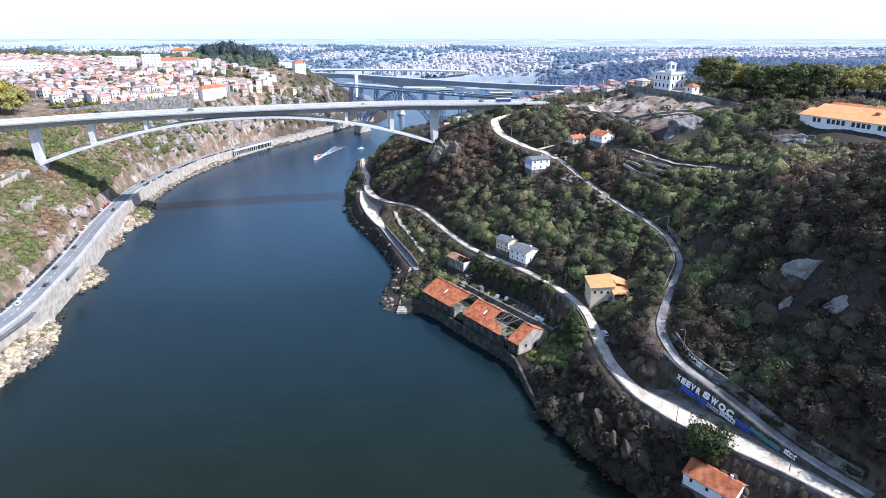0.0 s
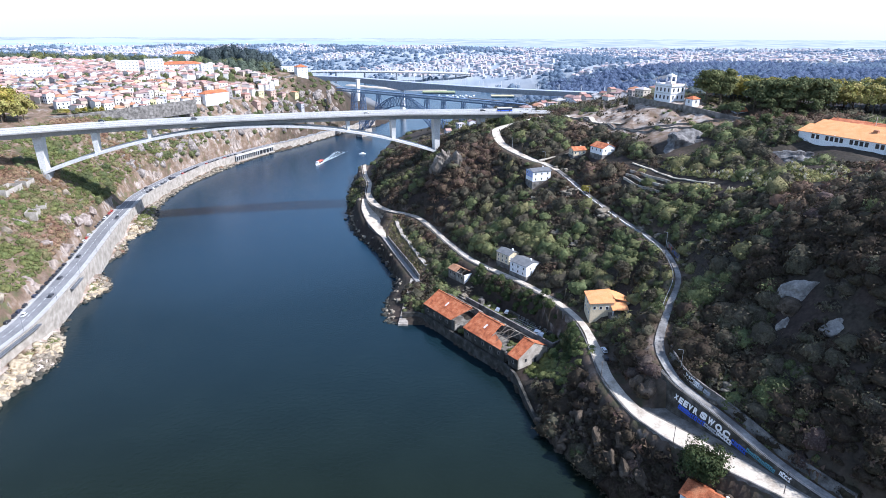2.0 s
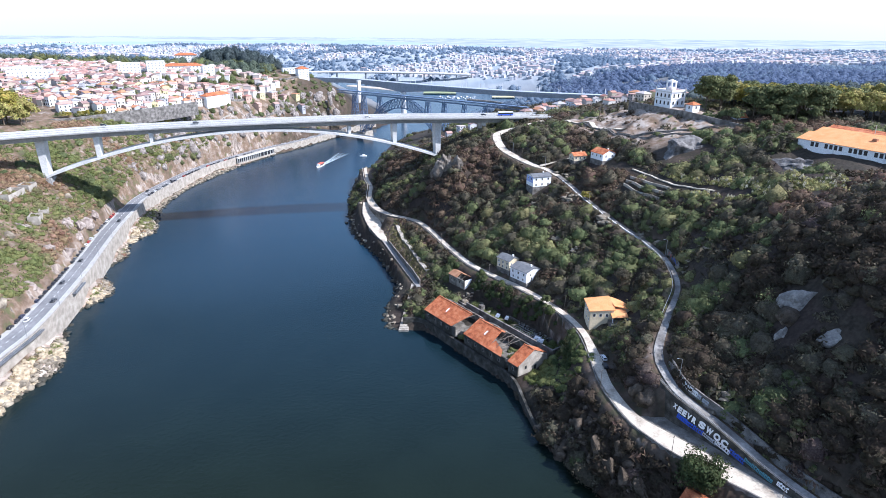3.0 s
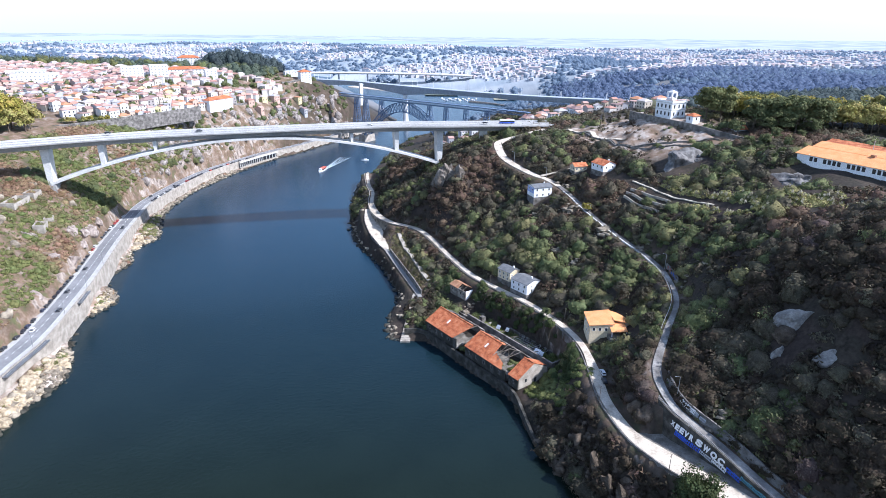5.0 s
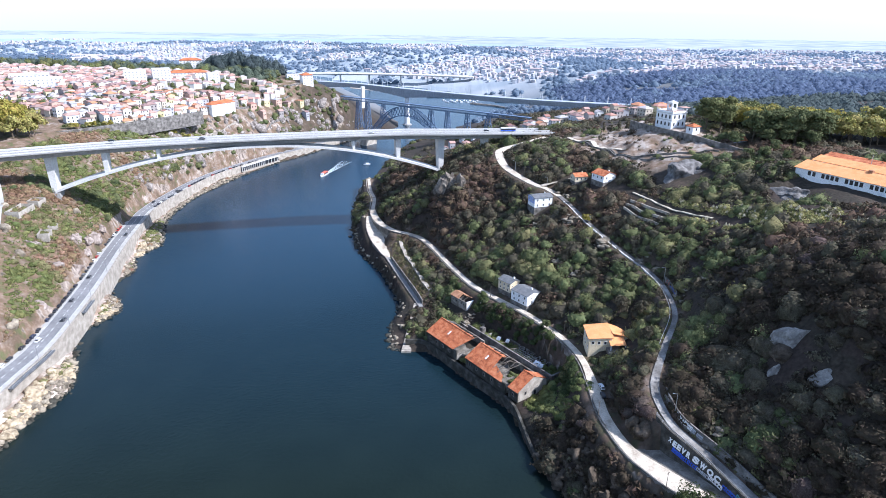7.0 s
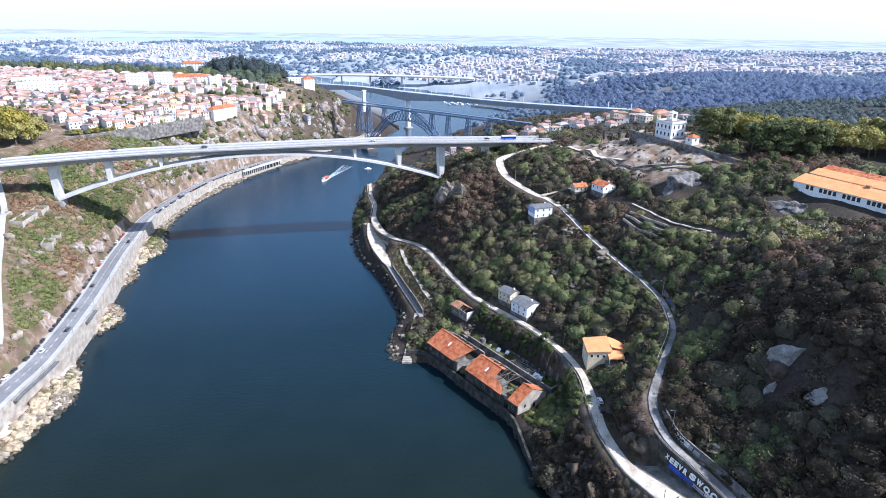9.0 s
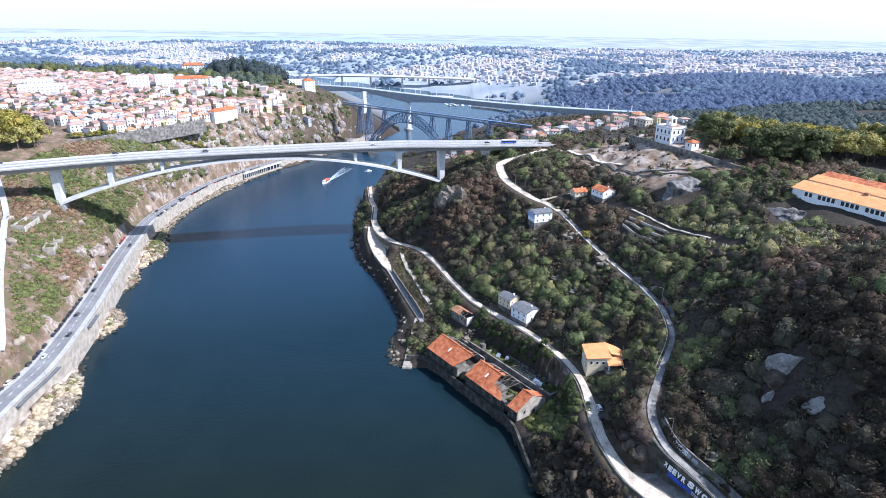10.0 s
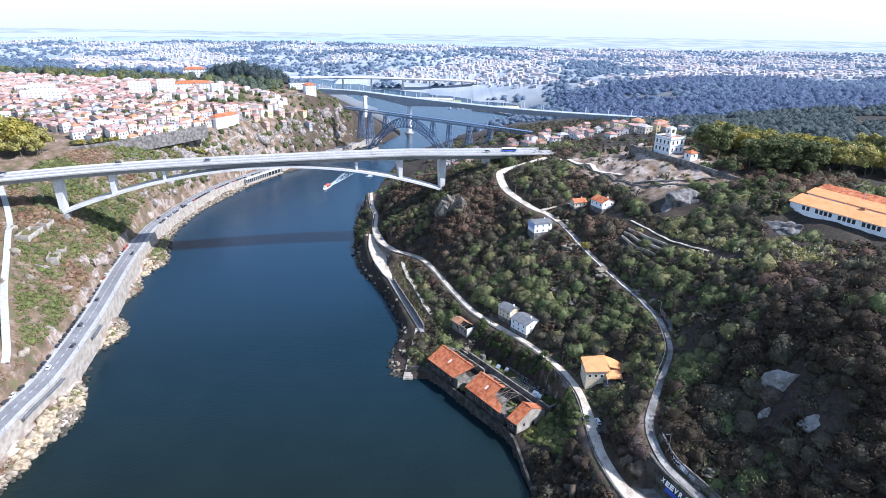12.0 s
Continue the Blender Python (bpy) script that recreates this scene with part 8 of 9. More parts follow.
# far country: suburbs and woods, distance haze painted into their colours
# haze blue is put into both colours; strong translucency flattens their shading
WOOD_FAR_HAZED = leaf_material("hazed_far_woods", (0.175, 0.24, 0.33), (0.245, 0.31, 0.395), 0.95, 0.5, 0.12)
WOOD_VALLEY_HAZED = leaf_material("hazed_valley_woods", (0.105, 0.142, 0.225), (0.150, 0.192, 0.290), 0.95, 0.35, 0.2)
# a little of the haze blue is in this green too
WOOD_GROVE = leaf_material("plateau_woods", (0.058, 0.076, 0.078), (0.098, 0.120, 0.116), 0.9)
g = np.random.default_rng(55)
n = 26000
yy = 1000 + 2300 * g.uniform(0, 1, n) ** 1.35
xx = g.uniform(-0.80, 0.80, n) * yy
zz = np.array([ground_z(a, b) for a, b in zip(xx, yy)])
urban = field(xx, yy, 260, 2.2) + 0.5 * field(xx, yy, 70, 6.1)
dry = ~in_river(xx, yy) & (zz > 2)
bank_gap = np.minimum(to_line(xx, yy, BANK_LINE_R)[0], to_line(xx, yy, BANK_LINE_L)[0])
m = dry & (urban > 0.03) & ~((xx < 20) & (xx > -470) & (yy < 1480)) & (bank_gap > 110) & ~((np.abs(xx - 480) < 420) & (yy < 1330)) & ~((xx < -200) & (yy < 1060))
idx_ = np.where(m)[0][:8200]
joined_houses("far_houses", "far_roofs", [(xx[i], yy[i], zz[i], g.uniform(5, 11) * g.choice((1, 1, 1, 1, 1, 2.2)), g.uniform(5, 8), g.choice((3, 4, 4, 5, 6, 9)), g.uniform(0, 3.1)) for i in idx_], FAR_WALL_HAZED, FAR_ROOF_HAZED, "suburban houses on distant hills paled by painted haze")
n = 30000
yy = 1000 + 2300 * g.uniform(0, 1, n) ** 1.2
xx = g.uniform(-0.80, 0.80, n) * yy
zz = sample_z(xx, yy)
urban = field(xx, yy, 260, 2.2) + 0.5 * field(xx, yy, 70, 6.1)
idx_ = np.where(~in_river(xx, yy) & (zz > 2) & (urban < 0.0))[0][:9000]
CLUMPS = [bush_clump(22, 90 + k, 0.20, 1.0, 1, 0.85, 0.3) for k in range(4)]
stamp("far_woods", CLUMPS, [(xx[i], yy[i], zz[i] - 1, g.uniform(5, 11), g.uniform(0.7, 1.1), g.uniform(0, 6), g.integers(4)) for i in idx_], WOOD_FAR_HAZED, "woods on distant hills with haze painted into their blue", "woods", True)
x, y, z, g = sample(5200, 210, 900, 830, 1330, 61)
m = ~in_river(x, y) & (z > 2) & (field(x, y, 120, 3.3) > -0.25)
stamp("valley_woods", CLUMPS, np.column_stack([x[m], y[m], z[m] - 1, g.uniform(5, 10, m.sum()), g.uniform(0.8, 1.2, m.sum()), g.uniform(0, 6, m.sum()), g.integers(0, 4, m.sum())]), WOOD_VALLEY_HAZED, "dense valley woods with haze painted into their blue", "woods", True)
x, y, z, g = sample(3600, 205, 760, 455, 835, 63)
m = (field(x, y, 90, 7.7) > -0.32) & (x < 0.72 * y + 60)
stamp("plateau_woods", CLUMPS, np.column_stack([x[m], y[m], z[m] - 1, g.uniform(4.5, 8, m.sum()), g.uniform(0.8, 1.2, m.sum()), g.uniform(0, 6, m.sum()), g.integers(0, 4, m.sum())]), WOOD_GROVE, "dark green woods behind the hilltop grove", "woods", True)
x, y, z, g = sample(500, 70, 260, 700, 900, 62)
m = ~in_river(x, y) & (z > 2)
stamp("riverside_trees", SHRUBS, np.column_stack([x[m], y[m], z[m] - 0.5, g.uniform(4, 7, m.sum()), g.uniform(0.9, 1.4, m.sum()), g.uniform(0, 6, m.sum()), g.integers(0, 6, m.sum())]), LEAF_DARK, "dark riverside trees beyond the village", "trees", True)

# sand bar, breakwater and fields where the river bends
SAND = material("river_sand", [(0.40, 0.34, 0.28), (0.58, 0.51, 0.43)], 0.05, 0.95)
bm = bmesh.new()
sweep(bm, [(x, y, 0.9) for x, y in spline([(-226, 1500), (-190, 1474), (-152, 1448), (-98, 1410), (-40, 1404), (5, 1396)], 12)], ((-16, -2.5), (-10, 0), (10, 0.6), (16, -2.5)))
tagged(mesh_object("sand_bar", bm, SAND), "long pale sand bar in the river bend", "sand bar", kind="structure")
bm = bmesh.new()
sweep(bm, [(x, y, 2.2) for x, y in spline([(44, 1248), (81, 1224), (105, 1198), (128, 1172)], 8)], ((-5, -4), (-2.5, 0), (2.5, 0), (5, -4)))
tagged(mesh_object("breakwater", bm, OLD_STONE), "dark stone breakwater of the upstream marina", "breakwater", kind="structure")
for cx, cy, w, d, mat_, lab in ((-12, 1352, 70, 34, material("meadow", [(0.20, 0.24, 0.13), (0.29, 0.32, 0.18)], 0.05, 0.95), "green meadow on the far river bank"), (118, 1166 + 120, 46, 26, material("stubble_field", [(0.44, 0.38, 0.22), (0.54, 0.47, 0.28)], 0.05, 0.95), "yellow stubble field on the far river bank")):
    cells = [(cx - w / 2 + w * i / 8, cy - d / 2 + d * j / 5) for j in range(6) for i in range(9)]
    tagged(from_arrays("field", [(x, y, max(1.2, ground_z(x, y)) + 1.0) for x, y in cells], [(j * 9 + i, j * 9 + i + 1, j * 9 + i + 10, j * 9 + i + 9) for j in range(5) for i in range(8)], mat_, True), lab, "field", kind="structure")


# far ridges on the horizon, a backdrop whose own glow gives the haze
def ridge(r, heights, swell, seed, glow):
    """A glowing backdrop of hazy hills at that distance; heights: rows of bearing in degrees and crest height."""
    m = bpy.data.materials.new("glowing_haze_ridge")
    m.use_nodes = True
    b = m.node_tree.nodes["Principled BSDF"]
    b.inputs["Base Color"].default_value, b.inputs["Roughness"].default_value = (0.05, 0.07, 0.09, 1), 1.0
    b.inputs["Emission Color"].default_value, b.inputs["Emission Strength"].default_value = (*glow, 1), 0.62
    V, F = [], []
    for k in range(240):
        a = radians(-50 + 100 * k / 239)
        z = float(np.interp(math.degrees(a), *zip(*heights))) + swell * noise.fractal(Vector((k / 9, seed, 0)), 1, 2, 5)
        V += [(r * math.sin(a), r * math.cos(a), -160), (r * math.sin(a), r * math.cos(a), z), ((r + 200) * math.sin(a), (r + 200) * math.cos(a), -180)]
    for k in range(239):
        for i in (0, 1):
            F.append((3 * k + i, 3 * k + 3 + i, 3 * k + 4 + i, 3 * k + 1 + i))
    tagged(from_arrays("backdrop", V, F, m, True), "hazy horizon hills as a glowing pale blue backdrop", "hills", kind="structure")


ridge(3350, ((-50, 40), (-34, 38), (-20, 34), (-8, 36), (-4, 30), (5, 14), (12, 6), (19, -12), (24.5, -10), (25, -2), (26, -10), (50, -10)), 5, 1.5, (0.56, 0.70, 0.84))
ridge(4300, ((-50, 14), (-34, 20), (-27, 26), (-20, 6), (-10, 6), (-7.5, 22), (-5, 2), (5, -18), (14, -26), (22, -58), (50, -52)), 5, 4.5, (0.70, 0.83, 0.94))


# ---- vehicles, boat and street things ----
CAR_PAINT = palette_material("car_paint", [(0.75, 0.75, 0.76), (0.04, 0.04, 0.045), (0.16, 0.17, 0.18), (0.03, 0.04, 0.08), (0.05, 0.055, 0.06), (0.02, 0.02, 0.025), (0.10, 0.10, 0.11), (0.60, 0.61, 0.62), (0.03, 0.03, 0.04), (0.06, 0.065, 0.075), (0.025, 0.03, 0.035), (0.38, 0.05, 0.04)], 0.3)
SPRAY_BLUE = material("blue_spray_paint", [(0.03, 0.07, 0.42), (0.06, 0.14, 0.60)], 0.8, 0.8)
RUBBER = material("rubber", [(0.02, 0.02, 0.02), (0.035, 0.035, 0.035)], 3, 0.9)


def car():
    c = new("car")
    bm = bmesh.new()
    box(bm, -2.1, -0.85, 0.3, 2.1, 0.85, 0.85)
    hexa(bm, [(-2.05, -0.84, 0.85), (1.3, -0.84, 0.85), (1.3, 0.84, 0.85), (-2.05, 0.84, 0.85)], [(-1.6, -0.68, 1.42), (0.5, -0.68, 1.42), (0.5, 0.68, 1.42), (-1.6, 0.68, 1.42)])
    bmesh.ops.bevel(bm, geom=bm.edges[:], offset=0.07, segments=1, affect="EDGES")
    part("body", bm, CAR_PAINT, c)
    for y in (-0.80, 0.80):
        bm = bmesh.new()
        s = 1 if y > 0 else -1
        hexa(bm, [(-1.8, y, 0.92), (1.05, y, 0.92), (1.05, y + 0.03 * s, 0.92), (-1.8, y + 0.03 * s, 0.92)], [(-1.5, y - 0.1 * s, 1.34), (0.45, y - 0.1 * s, 1.34), (0.45, y - 0.06 * s, 1.34), (-1.5, y - 0.06 * s, 1.34)])
        part("side_window", bm, DARK_VOID, c)
    bm = bmesh.new()
    hexa(bm, [(1.25, -0.7, 0.9), (1.29, -0.7, 0.9), (1.29, 0.7, 0.9), (1.25, 0.7, 0.9)], [(0.52, -0.6, 1.38), (0.58, -0.6, 1.38), (0.58, 0.6, 1.38), (0.52, 0.6, 1.38)])
    part("windscreen", bm, DARK_VOID, c)
    bm = bmesh.new()
    hexa(bm, [(-2.06, -0.7, 0.95), (-2.02, -0.7, 0.95), (-2.02, 0.7, 0.95), (-2.06, 0.7, 0.95)], [(-1.68, -0.6, 1.36), (-1.62, -0.6, 1.36), (-1.62, 0.6, 1.36), (-1.68, 0.6, 1.36)])
    part("rear_window", bm, DARK_VOID, c)
    for x in (-1.3, 1.35):
        for y in (-0.88, 0.70):
            bm = bmesh.new()
            tube(bm, (x, y, 0.32), (x, y + 0.18, 0.32), 0.32, 0.32, 12)
            part("wheel", bm, RUBBER, c)
    return tagged(c, "small parked car on the quay road below the slope", "car", "cars along the quay")


proto_car = car()
rng = np.random.default_rng(31)
park = offset(spline(QUAY_ROAD, 1.0), -6.2)
s_along, made = 0.0, []
for a, b in zip(park, park[1:]):
    s_along += np.linalg.norm(b - a)
    if 205 < a[1] < 450 and s_along > 5.3:
        s_along = 0.0
        if noise.noise(Vector((a[1] / 14, 2.0, 0))) > -0.18:
            made.append((a[0], a[1], a[2] + 0.12, math.degrees(math.atan2(b[1] - a[1], b[0] - a[0]))))
run = spline(QUAY_ROAD, 1.0)
for y, d in ((272, -2), (294, 2), (318, -2), (352, -2), (430, 2), (520, -2), (560, 2)):
    k = int(np.argmin(abs(run[:, 1] - y)))
    p = offset(run, d)[k]
    made.append((p[0], p[1], p[2] + 0.08, math.degrees(math.atan2(run[k + 1][1] - run[k][1], run[k + 1][0] - run[k][0]))))
far_park = offset(run, 5.6)
for y in np.arange(500, 700, 6.0):
    if rng.uniform() < 0.7:
        k = int(np.argmin(abs(run[:, 1] - y)))
        made.append((far_park[k][0], far_park[k][1], far_park[k][2] + 0.2, math.degrees(math.atan2(run[min(k + 1, len(run) - 1)][1] - run[k][1], run[min(k + 1, len(run) - 1)][0] - run[k][0]))))
proto_car.matrix_world = pose(*made[0][:3], 0, 0, made[0][3])
for x, y, z, r in made[1:]:
    copy_thing(proto_car, pose(x, y, z, 0, 0, r + (180 if rng.uniform() < 0.4 else 0)))
for x, y, r, lab in ((66.2, 223.6, 95, "silver car parked beside the riverside lane"), (65.4, 217.4, 92, "dark car parked beside the riverside lane"), (83.0, 245.4, 62, "silver car parked on the cream house terrace")):
    z = LOW_LINE[int(np.argmin(abs(LOW_LINE[:, 1] - y)))][2] + 0.1 if y < 240 else 27.42
    tagged(copy_thing(proto_car, pose(x, y, z, 0, 0, r)), lab, "car", "cars by the lane")
for x, y, r in ((-300, 399, 24), (-180, 447, 17), (-60, 478, 14), (30, 494, 10), (-240, 434, 22)):
    tagged(copy_thing(proto_car, pose(x, y, 81.6, 0, 0, r)), "car crossing the concrete road bridge", "car", "cars on the bridge")


def bus():
    b = thing("bus", 48, 500.6, 80.7, 9, "blue and white single-deck bus on the concrete bridge", "bus")
    for nm, z0, z1, e, mat_ in (("skirt", 0.35, 1.2, 0.0, SPRAY_BLUE), ("window_band", 1.2, 2.3, -0.04, DARK_VOID), ("roof", 2.3, 3.1, 0.0, WHITE_PAINT)):
        bm = bmesh.new()
        box(bm, -6 - e, -1.25 - e, z0, 6 + e, 1.25 + e, z1)
        if nm == "roof":
            bmesh.ops.bevel(bm, geom=bm.edges[:], offset=0.15, segments=2, affect="EDGES")
        part(nm, bm, mat_, b)
    for x in (-3.6, 3.8):
        for y in (-1.28, 1.0):
            bm = bmesh.new()
            tube(bm, (x, y, 0.48), (x, y + 0.28, 0.48), 0.48, 0.48, 12)
            part("wheel", bm, RUBBER, b)


def lamp(x, y, z, h, label, arm=True, rot=0, name="street_lamp", cat="street lamp", mat_=METAL):
    t = thing(name, x, y, z, rot, label, cat)
    bm = bmesh.new()
    tube(bm, (0, 0, -0.5), (0, 0, h), 0.14, 0.08, 8)
    part("pole", bm, mat_, t)
    bm = bmesh.new()
    if arm:
        bar(bm, (0, 0, h), (1.4, 0, h + 0.25), 0.09)
        part("arm", bm, mat_, t)
        bm = bmesh.new()
        box(bm, 1.2, -0.12, h + 0.18, 1.9, 0.12, h + 0.32)
        part("lamp_head", bm, mat_, t)
    else:
        bar(bm, (-0.8, 0, h - 0.4), (0.8, 0, h - 0.4), 0.1)
        part("crossarm", bm, mat_, t)
    return t


bus()
for x, y, z, h in ((73.5, 163, 22.6, 7.5), (58.5, 271, 21.8, 7.5), (60.0, 203, 22.0, 7.5), (24.5, 313, 21.0, 7.0), (-2, 369, 19.0, 7.0), (98, 141.5, 23.5, 7.5)):
    lamp(x, y, z, h, "weathered timber utility pole beside the lane", False, 40, "utility_pole", "pole", WOOD_GREY)
for x, y, z in ((105.8, 276, 48.5), (82.5, 340, 53.5), (65, 394, 62.5), (84.5, 191, 34), (47, 425, 66)):
    lamp(x, y, z, 7.5, "slim grey lamp post beside the climbing lane", True, 180)
for y in range(220, 860, 34):
    k = int(np.argmin(abs(run[:, 1] - y)))
    p = offset(run, 7.4)[k]
    lamp(p[0], p[1], p[2], 8.0, "grey street lamp on the riverside quay", True, 170)


def railing(name, line, label, h=1.0, gap=2):
    r = thing(name, 0, 0, 0, 0, label, "railing")
    for d in (h, h * 0.5):
        bm = bmesh.new()
        sweep(bm, line + np.array((0, 0, d)), ((-0.05, 0.05), (0.05, 0.05), (0.05, -0.05), (-0.05, -0.05)))
        part("rail", bm, METAL, r)
    for p in line[::gap]:
        bm = bmesh.new()
        bar(bm, p, p + np.array((0, 0, h)), 0.1)
        part("post", bm, METAL, r)


railing("lane_railing", offset(FACE_TOP, -0.25), "thin grey railing on top of the graffiti wall", 1.0, 2)
railing("bend_railing", offset(spline(stretch(HIGH_LINE, 228, 300), 2.5), 2.3, 0.2), "thin grey railing on the outside of the lane bend")


# graffiti, letters and unreadable tags
SPRAY_WHITE = material("white_spray_paint", [(0.74, 0.74, 0.73), (0.82, 0.82, 0.81)], 1, 0.8)
SPRAY_GREY = material("grey_spray_paint", [(0.30, 0.32, 0.36), (0.50, 0.52, 0.55)], 0.8, 0.8)
SPRAY_TEAL = material("teal_spray_paint", [(0.05, 0.16, 0.22), (0.12, 0.30, 0.36)], 0.8, 0.8)
run_len = np.concatenate([[0], np.cumsum(np.linalg.norm(np.diff(FACE_TOP[:, :2], axis=0), axis=1))])


def on_face(top, foot, lens, s, down, lift=0.06):
    """A pose on a leaning wall face, `down` metres below its top: x along the wall, y up the face, z out of it."""
    k = int(np.clip(np.searchsorted(lens, s), 1, len(top) - 1))
    f = (s - lens[k - 1]) / max(1e-6, lens[k] - lens[k - 1])
    a, b = top[k - 1] + (top[k] - top[k - 1]) * f, foot[k - 1] + (foot[k] - foot[k - 1]) * f
    t, up = Vector(top[k] - top[k - 1]).normalized(), Vector(a - b).normalized()
    out = t.cross(up).normalized()
    up = out.cross(t)
    m = Matrix((t, up, out)).transposed().to_4x4()
    drop = Vector(a - b).normalized()
    m.translation = Vector(a) - drop * down + out * lift
    return m


def letters(text, s, size, step, down, parent, wide=1.0):
    for ch in text:
        cu = bpy.data.curves.new("letter", "FONT")
        cu.body, cu.size, cu.extrude, cu.offset = ch, size, 0.02, size * 0.065
        cu.materials.append(SPRAY_WHITE)
        tmp = bpy.data.objects.new("letter", cu)
        scene.collection.objects.link(tmp)
        me = bpy.data.meshes.new_from_object(tmp.evaluated_get(bpy.context.evaluated_depsgraph_get()))
        bpy.data.objects.remove(tmp)
        wx = max(v.co.x for v in me.vertices) - min(v.co.x for v in me.vertices)
        x0 = min(v.co.x for v in me.vertices)
        for v in me.vertices:
            v.co.x = (v.co.x - x0) * step * 0.86 / wx
        o = new("letter", me)
        o.matrix_world = on_face(FACE_TOP, FACE_FOOT, run_len, s, down)
        o.parent = parent
        s += step
    return s


def tag_bars(place, s0, s1, down, h, mat_, parent, seed):
    """Letter-like blocks of paint that spell nothing."""
    g = np.random.default_rng(seed)
    s = s0
    while s < s1:
        w = g.uniform(0.5, 0.95)
        bm = bmesh.new()
        hh = h * g.uniform(0.8, 1.0)
        box(bm, 0, 0, 0, w, hh * 0.28, 0.03)
        box(bm, 0, hh * 0.68, 0, w, hh, 0.03)
        box(bm, 0, hh * 0.28, 0, w * 0.4, hh * 0.68, 0.03)
        if g.uniform() < 0.6:
            box(bm, w * 0.65, hh * 0.34, 0, w, hh * 0.66, 0.03)
        o = mesh_object("painted_tag", bm, mat_)
        o.matrix_world = place(s, down)
        o.parent = parent
        s += w + 0.08


def low_face(s, down):
    return on_face(FACE_TOP, FACE_FOOT, run_len, s, down)


def up_face(s, down):
    k = int(np.clip(np.searchsorted(up_len, s), 1, len(up_line) - 1))
    t = Vector(up_line[k] - up_line[k - 1]).normalized()
    out = Vector((t.y, -t.x, 0)).normalized()
    m = Matrix((t, out.cross(t).normalized(), out)).transposed().to_4x4()
    m.translation = Vector(up_line[k]) + out * 0.06 + Vector((0, 0, down))
    return m


s = letters("X", 7.0, 2.3, 1.8, 4.0, wall_low)
s = letters("EEVR", s, 2.9, 1.9, 4.4, wall_low)
s = letters("SWOC", s + 0.4, 3.1, 2.85, 4.2, wall_low)
tag_bars(low_face, 8.5, 17.5, 6.9, 1.9, SPRAY_BLUE, wall_low, 1)
tag_bars(low_face, 18.0, 22.5, 6.6, 1.5, SPRAY_GREY, wall_low, 2)
tag_bars(low_face, 22.8, 27.5, 6.1, 2.1, SPRAY_WHITE, wall_low, 3)
tag_bars(low_face, 28.5, 33.5, 4.9, 1.9, SPRAY_BLUE, wall_low, 4)
tag_bars(low_face, 34.5, 44.0, 3.1, 1.5, SPRAY_TEAL, wall_low, 5)
tag_bars(low_face, 45.8, 49.0, 2.1, 1.6, SPRAY_WHITE, wall_low, 6)
BEND = offset(stretch(spline(HIGH_ROAD, 2), 262, 276), -2.6)
wall_bend = ribbon_wall("wall_lane_bend", BEND, BEND[:, 2] + 2.6, BEND[:, 2] - 1.5, -0.5, OLD_STONE, "short painted wall on the inside of the lane bend")
bend_len = np.concatenate([[0], np.cumsum(np.linalg.norm(np.diff(BEND[:, :2], axis=0), axis=1))])


def bend_face(s, down):
    k = int(np.clip(np.searchsorted(bend_len, s), 1, len(BEND) - 1))
    t = Vector(BEND[k] - BEND[k - 1]).normalized()
    out = Vector((t.y, -t.x, 0)).normalized()
    m = Matrix((t, out.cross(t).normalized(), out)).transposed().to_4x4()
    m.translation = Vector(BEND[k]) + out * 0.05 + Vector((0, 0, down))
    return m


SPRAY_RED = material("red_spray_paint", [(0.42, 0.06, 0.05), (0.55, 0.10, 0.08)], 0.8, 0.8)
tag_bars(bend_face, 1.0, 4.5, 0.4, 1.9, SPRAY_RED, wall_bend, 11)
tag_bars(bend_face, 5.0, 11.0, 0.4, 2.0, SPRAY_BLUE, wall_bend, 12)
up_line = offset(spline(stretch(HIGH_LINE, 132, 204), 0.5), -3.15)
up_len = np.concatenate([[0], np.cumsum(np.linalg.norm(np.diff(up_line[:, :2], axis=0), axis=1))])
tag_bars(up_face, 10.5, 17.5, 0.9, 2.3, SPRAY_WHITE, wall_high, 7)
tag_bars(up_face, 18.0, 22.5, 0.9, 1.8, SPRAY_GREY, wall_high, 8)


# excursion boat with its wake
boat = thing("river_boat", -137, 664, 0.0, 258, "red and white covered river excursion boat under way", "boat")
bm = bmesh.new()
ring = [(-9, -2.2), (5, -2.4), (9, 0), (5, 2.4), (-9, 2.2)]
lo = [bm.verts.new((x * 0.92, y * 0.75, -0.6)) for x, y in ring]
hi = [bm.verts.new((x, y, 1.3)) for x, y in ring]
for i in range(5):
    bm.faces.new((lo[i], lo[(i + 1) % 5], hi[(i + 1) % 5], hi[i]))
bm.faces.new(hi)
bm.faces.new(lo[::-1])
bmesh.ops.recalc_face_normals(bm, faces=bm.faces)
part("hull", bm, WHITE_PAINT, boat, "white hull")
bm = bmesh.new()
box(bm, -7.5, -1.9, 1.3, 3.5, 1.9, 2.9)
part("cabin", bm, DARK_VOID, boat, "glazed passenger cabin")
bm = bmesh.new()
box(bm, -8.0, -2.1, 2.9, 4.2, 2.1, 3.2)
part("canopy", bm, material("red_canopy", [(0.60, 0.10, 0.06), (0.70, 0.16, 0.10)], 1, 0.7), boat, "red canopy")
bm = bmesh.new()
box(bm, 3.6, -1.4, 1.3, 5.6, 1.4, 3.6)
part("wheelhouse", bm, WHITE_PAINT, boat)
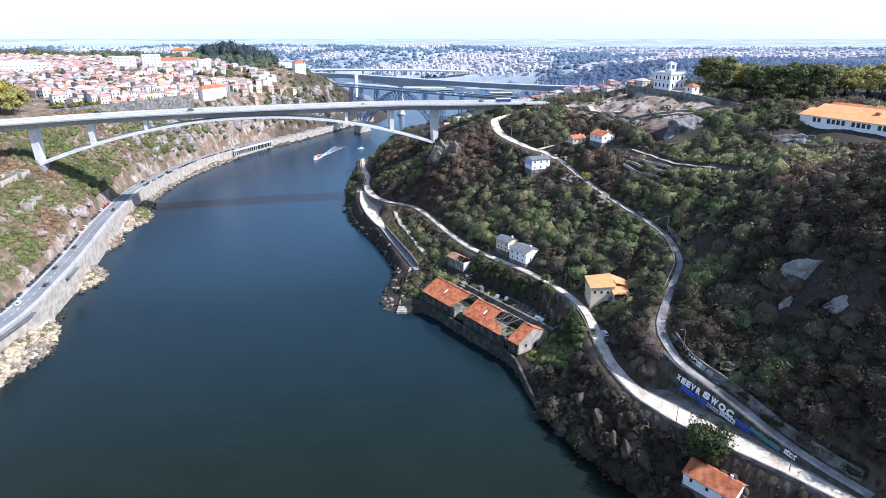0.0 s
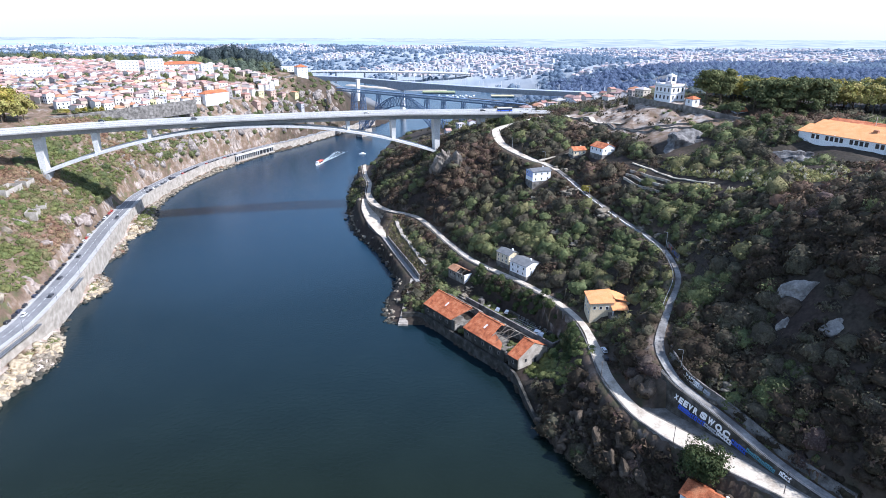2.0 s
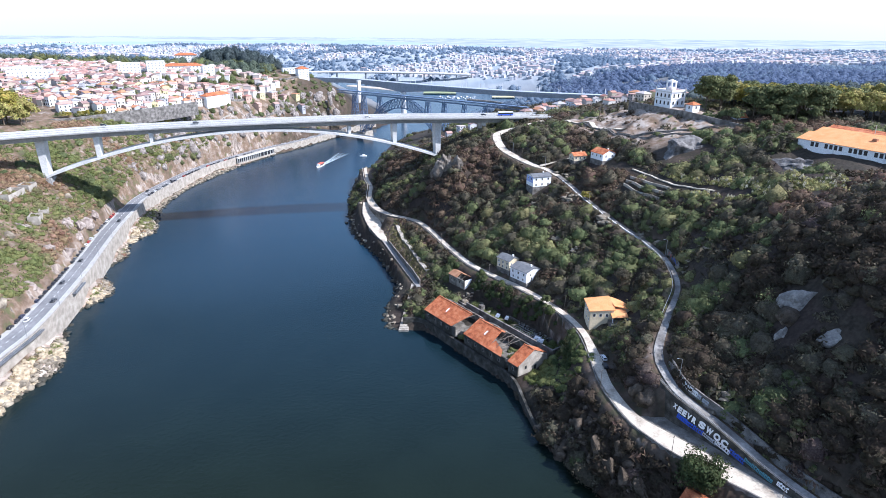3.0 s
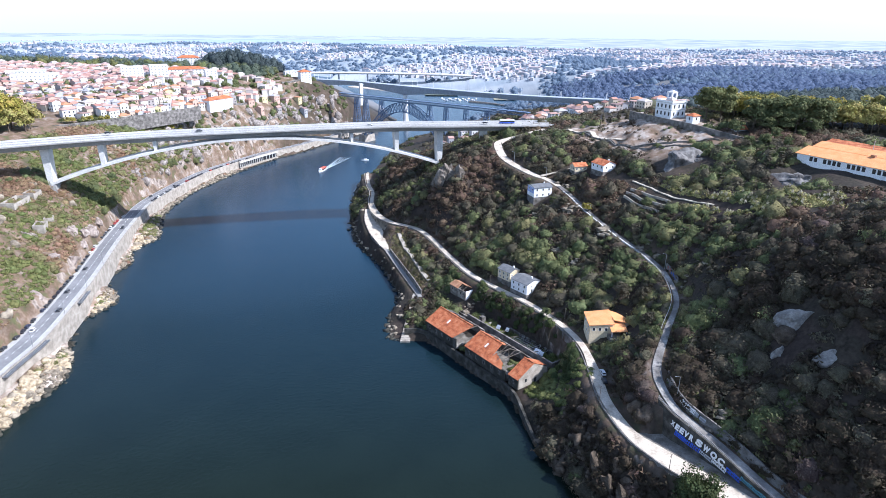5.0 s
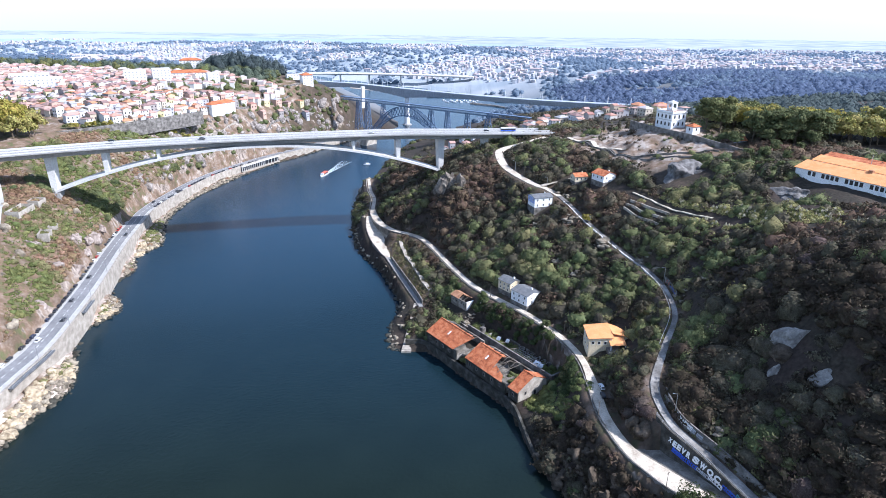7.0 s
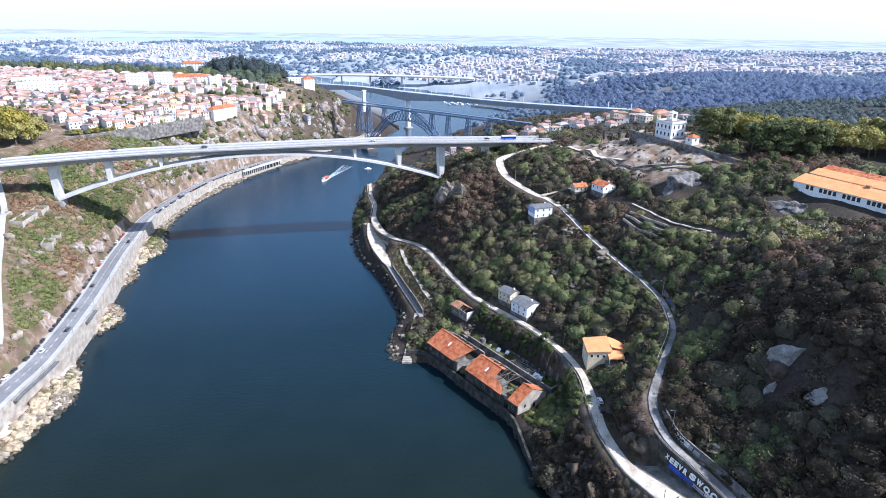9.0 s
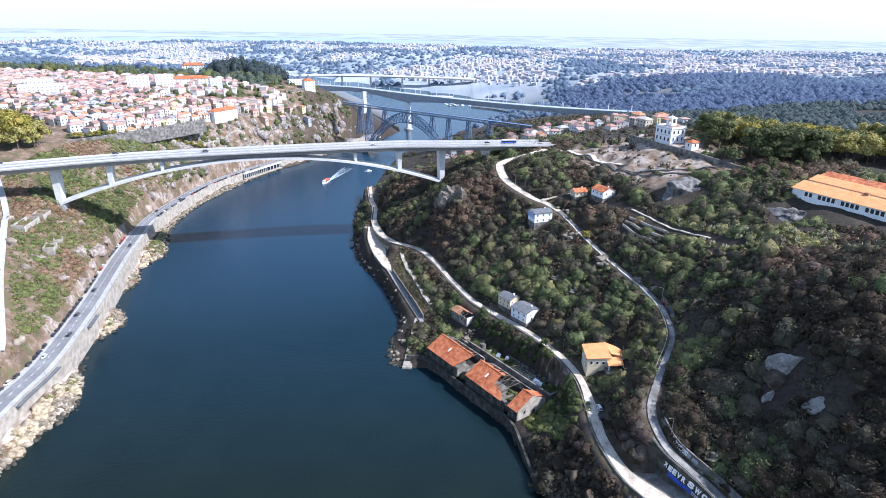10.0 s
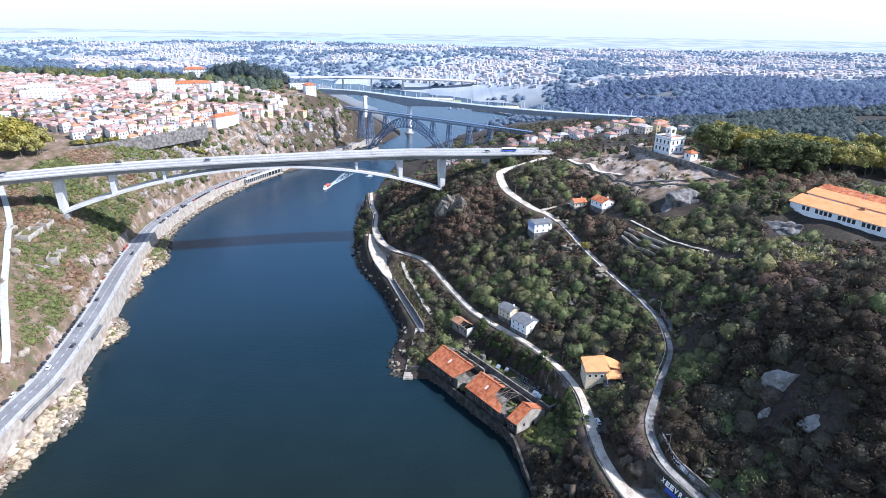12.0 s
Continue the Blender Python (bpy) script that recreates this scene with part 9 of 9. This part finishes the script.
for x in (-7.5, -4, 0, 3.5):
    for y in (-1.95, 1.95):
        bm = bmesh.new()
        bar(bm, (x, y, 1.3), (x, y, 2.9), 0.12)
        part("post", bm, WHITE_PAINT, boat)
FOAM = material("foam", [(0.30, 0.38, 0.42), (0.62, 0.68, 0.70)], 0.5, 0.8)
wk = thing("wake", -137, 664, 0.0, 258, "pale foaming wake trailing behind the boat", "wake", kind="structure")
g = np.random.default_rng(3)
for sgn in (-1, 0, 1):
    bm = bmesh.new()
    for k in range(300):
        u = g.uniform(0, 1) ** 1.5
        x, y = -9 - 62 * u, sgn * (1.0 + 4.5 * u) + g.normal(0, 0.35 + 1.3 * u) * (1.4 if sgn == 0 else 0.7)
        a, b = g.uniform(0.5, 2.2), g.uniform(0.10, 0.34) * (1.25 - u)
        t = 0.07 * sgn + g.normal(0, 0.12)
        z = 0.06 + 0.02 * g.uniform()
        d, e = Vector((math.cos(t) * a, -math.sin(t) * a, 0)), Vector((math.sin(t) * b, math.cos(t) * b, 0))
        c = Vector((x, y, z))
        f = bm.faces.new([bm.verts.new(q) for q in (c - d, c - d * 0.2 - e, c + d, c - d * 0.1 + e)])
        if f.normal.z < 0:
            f.normal_flip()
    part("foam_trail", bm, FOAM, wk)

# stone ruins on the sunny bank
for x, y, w, d, h, r in ((-272.5, 372, 8, 20, 49.5, 8), (-276, 394, 7, 11, 50.5, 8), (-252.5, 361, 6, 11, 39.5, 20), (-255, 374, 5, 8, 39.0, 25)):
    z = ground_z(x, y)
    h = max(2.5, min(6.0, h - z))
    t = thing("stone_ruin", x, y, z, r, "roofless pale stone hut ruin on the sunny bank", "ruin", "stone huts on the bank")
    for x0, y0, x1, y1, hh in ((-w / 2, -d / 2, w / 2, -d / 2 + 0.5, h), (-w / 2, d / 2 - 0.5, w / 2, d / 2, h * 0.8), (-w / 2, -d / 2 + 0.5, -w / 2 + 0.5, d / 2 - 0.5, h), (w / 2 - 0.5, -d / 2 + 0.5, w / 2, d / 2 - 0.5, h * 0.7)):
        bm = bmesh.new()
        box(bm, x0, y0, -2, x1, y1, hh)
        part("wall", bm, PALE_STONE, t)

# moorings on the right shore
for x, y, l, r in ((-66, 446, 10, 110), (-43, 408, 9, 115), (-37, 372, 8, 100)):
    t = thing("landing_stage", x, y, 0.6, r, "old grey timber and stone landing stage among shore rocks", "jetty", "old landings on the shore")
    bm = bmesh.new()
    for k in range(int(l / 0.8)):
        box(bm, -l / 2 + k * 0.8, -1.3, 0.7, -l / 2 + k * 0.8 + 0.66, 1.3, 0.85)
    part("deck_boards", bm, WOOD_GREY, t)
    for xx in (-l / 2 + 0.5, 0, l / 2 - 0.5):
        for y_ in (-1.1, 1.1):
            bm = bmesh.new()
            tube(bm, (xx, y_, -2.5), (xx, y_, 0.75), 0.18, 0.16, 8)
            part("pile", bm, WOOD_GREY, t)

# moored boats, one below the bridge and the rest far upstream
moor = np.random.default_rng(12)
for k in range(17):
    x, y = (-10 + k * 4.6 + moor.uniform(-1, 1), 1290 - (k % 3) * 14 + moor.uniform(-3, 3)) if k < 16 else (-96, 716)
    t = thing("moored_boat", x, y, 0, moor.uniform(0, 360), "small white motor boat moored upstream", "boat", "moored boats")
    bm = bmesh.new()
    ring = [(-4, -1.4), (2, -1.5), (4.5, 0), (2, 1.5), (-4, 1.4)]
    lo = [bm.verts.new((a * 0.9, b * 0.7, -0.4)) for a, b in ring]
    hi = [bm.verts.new((a, b, 1.1)) for a, b in ring]
    for i in range(5):
        bm.faces.new((lo[i], lo[(i + 1) % 5], hi[(i + 1) % 5], hi[i]))
    bm.faces.new(hi)
    bmesh.ops.recalc_face_normals(bm, faces=bm.faces)
    part("hull", bm, WHITE_PAINT, t)
    bm = bmesh.new()
    box(bm, -2, -1, 1.1, 1.2, 1, 2.3)
    part("cabin", bm, WHITE_PAINT, t)
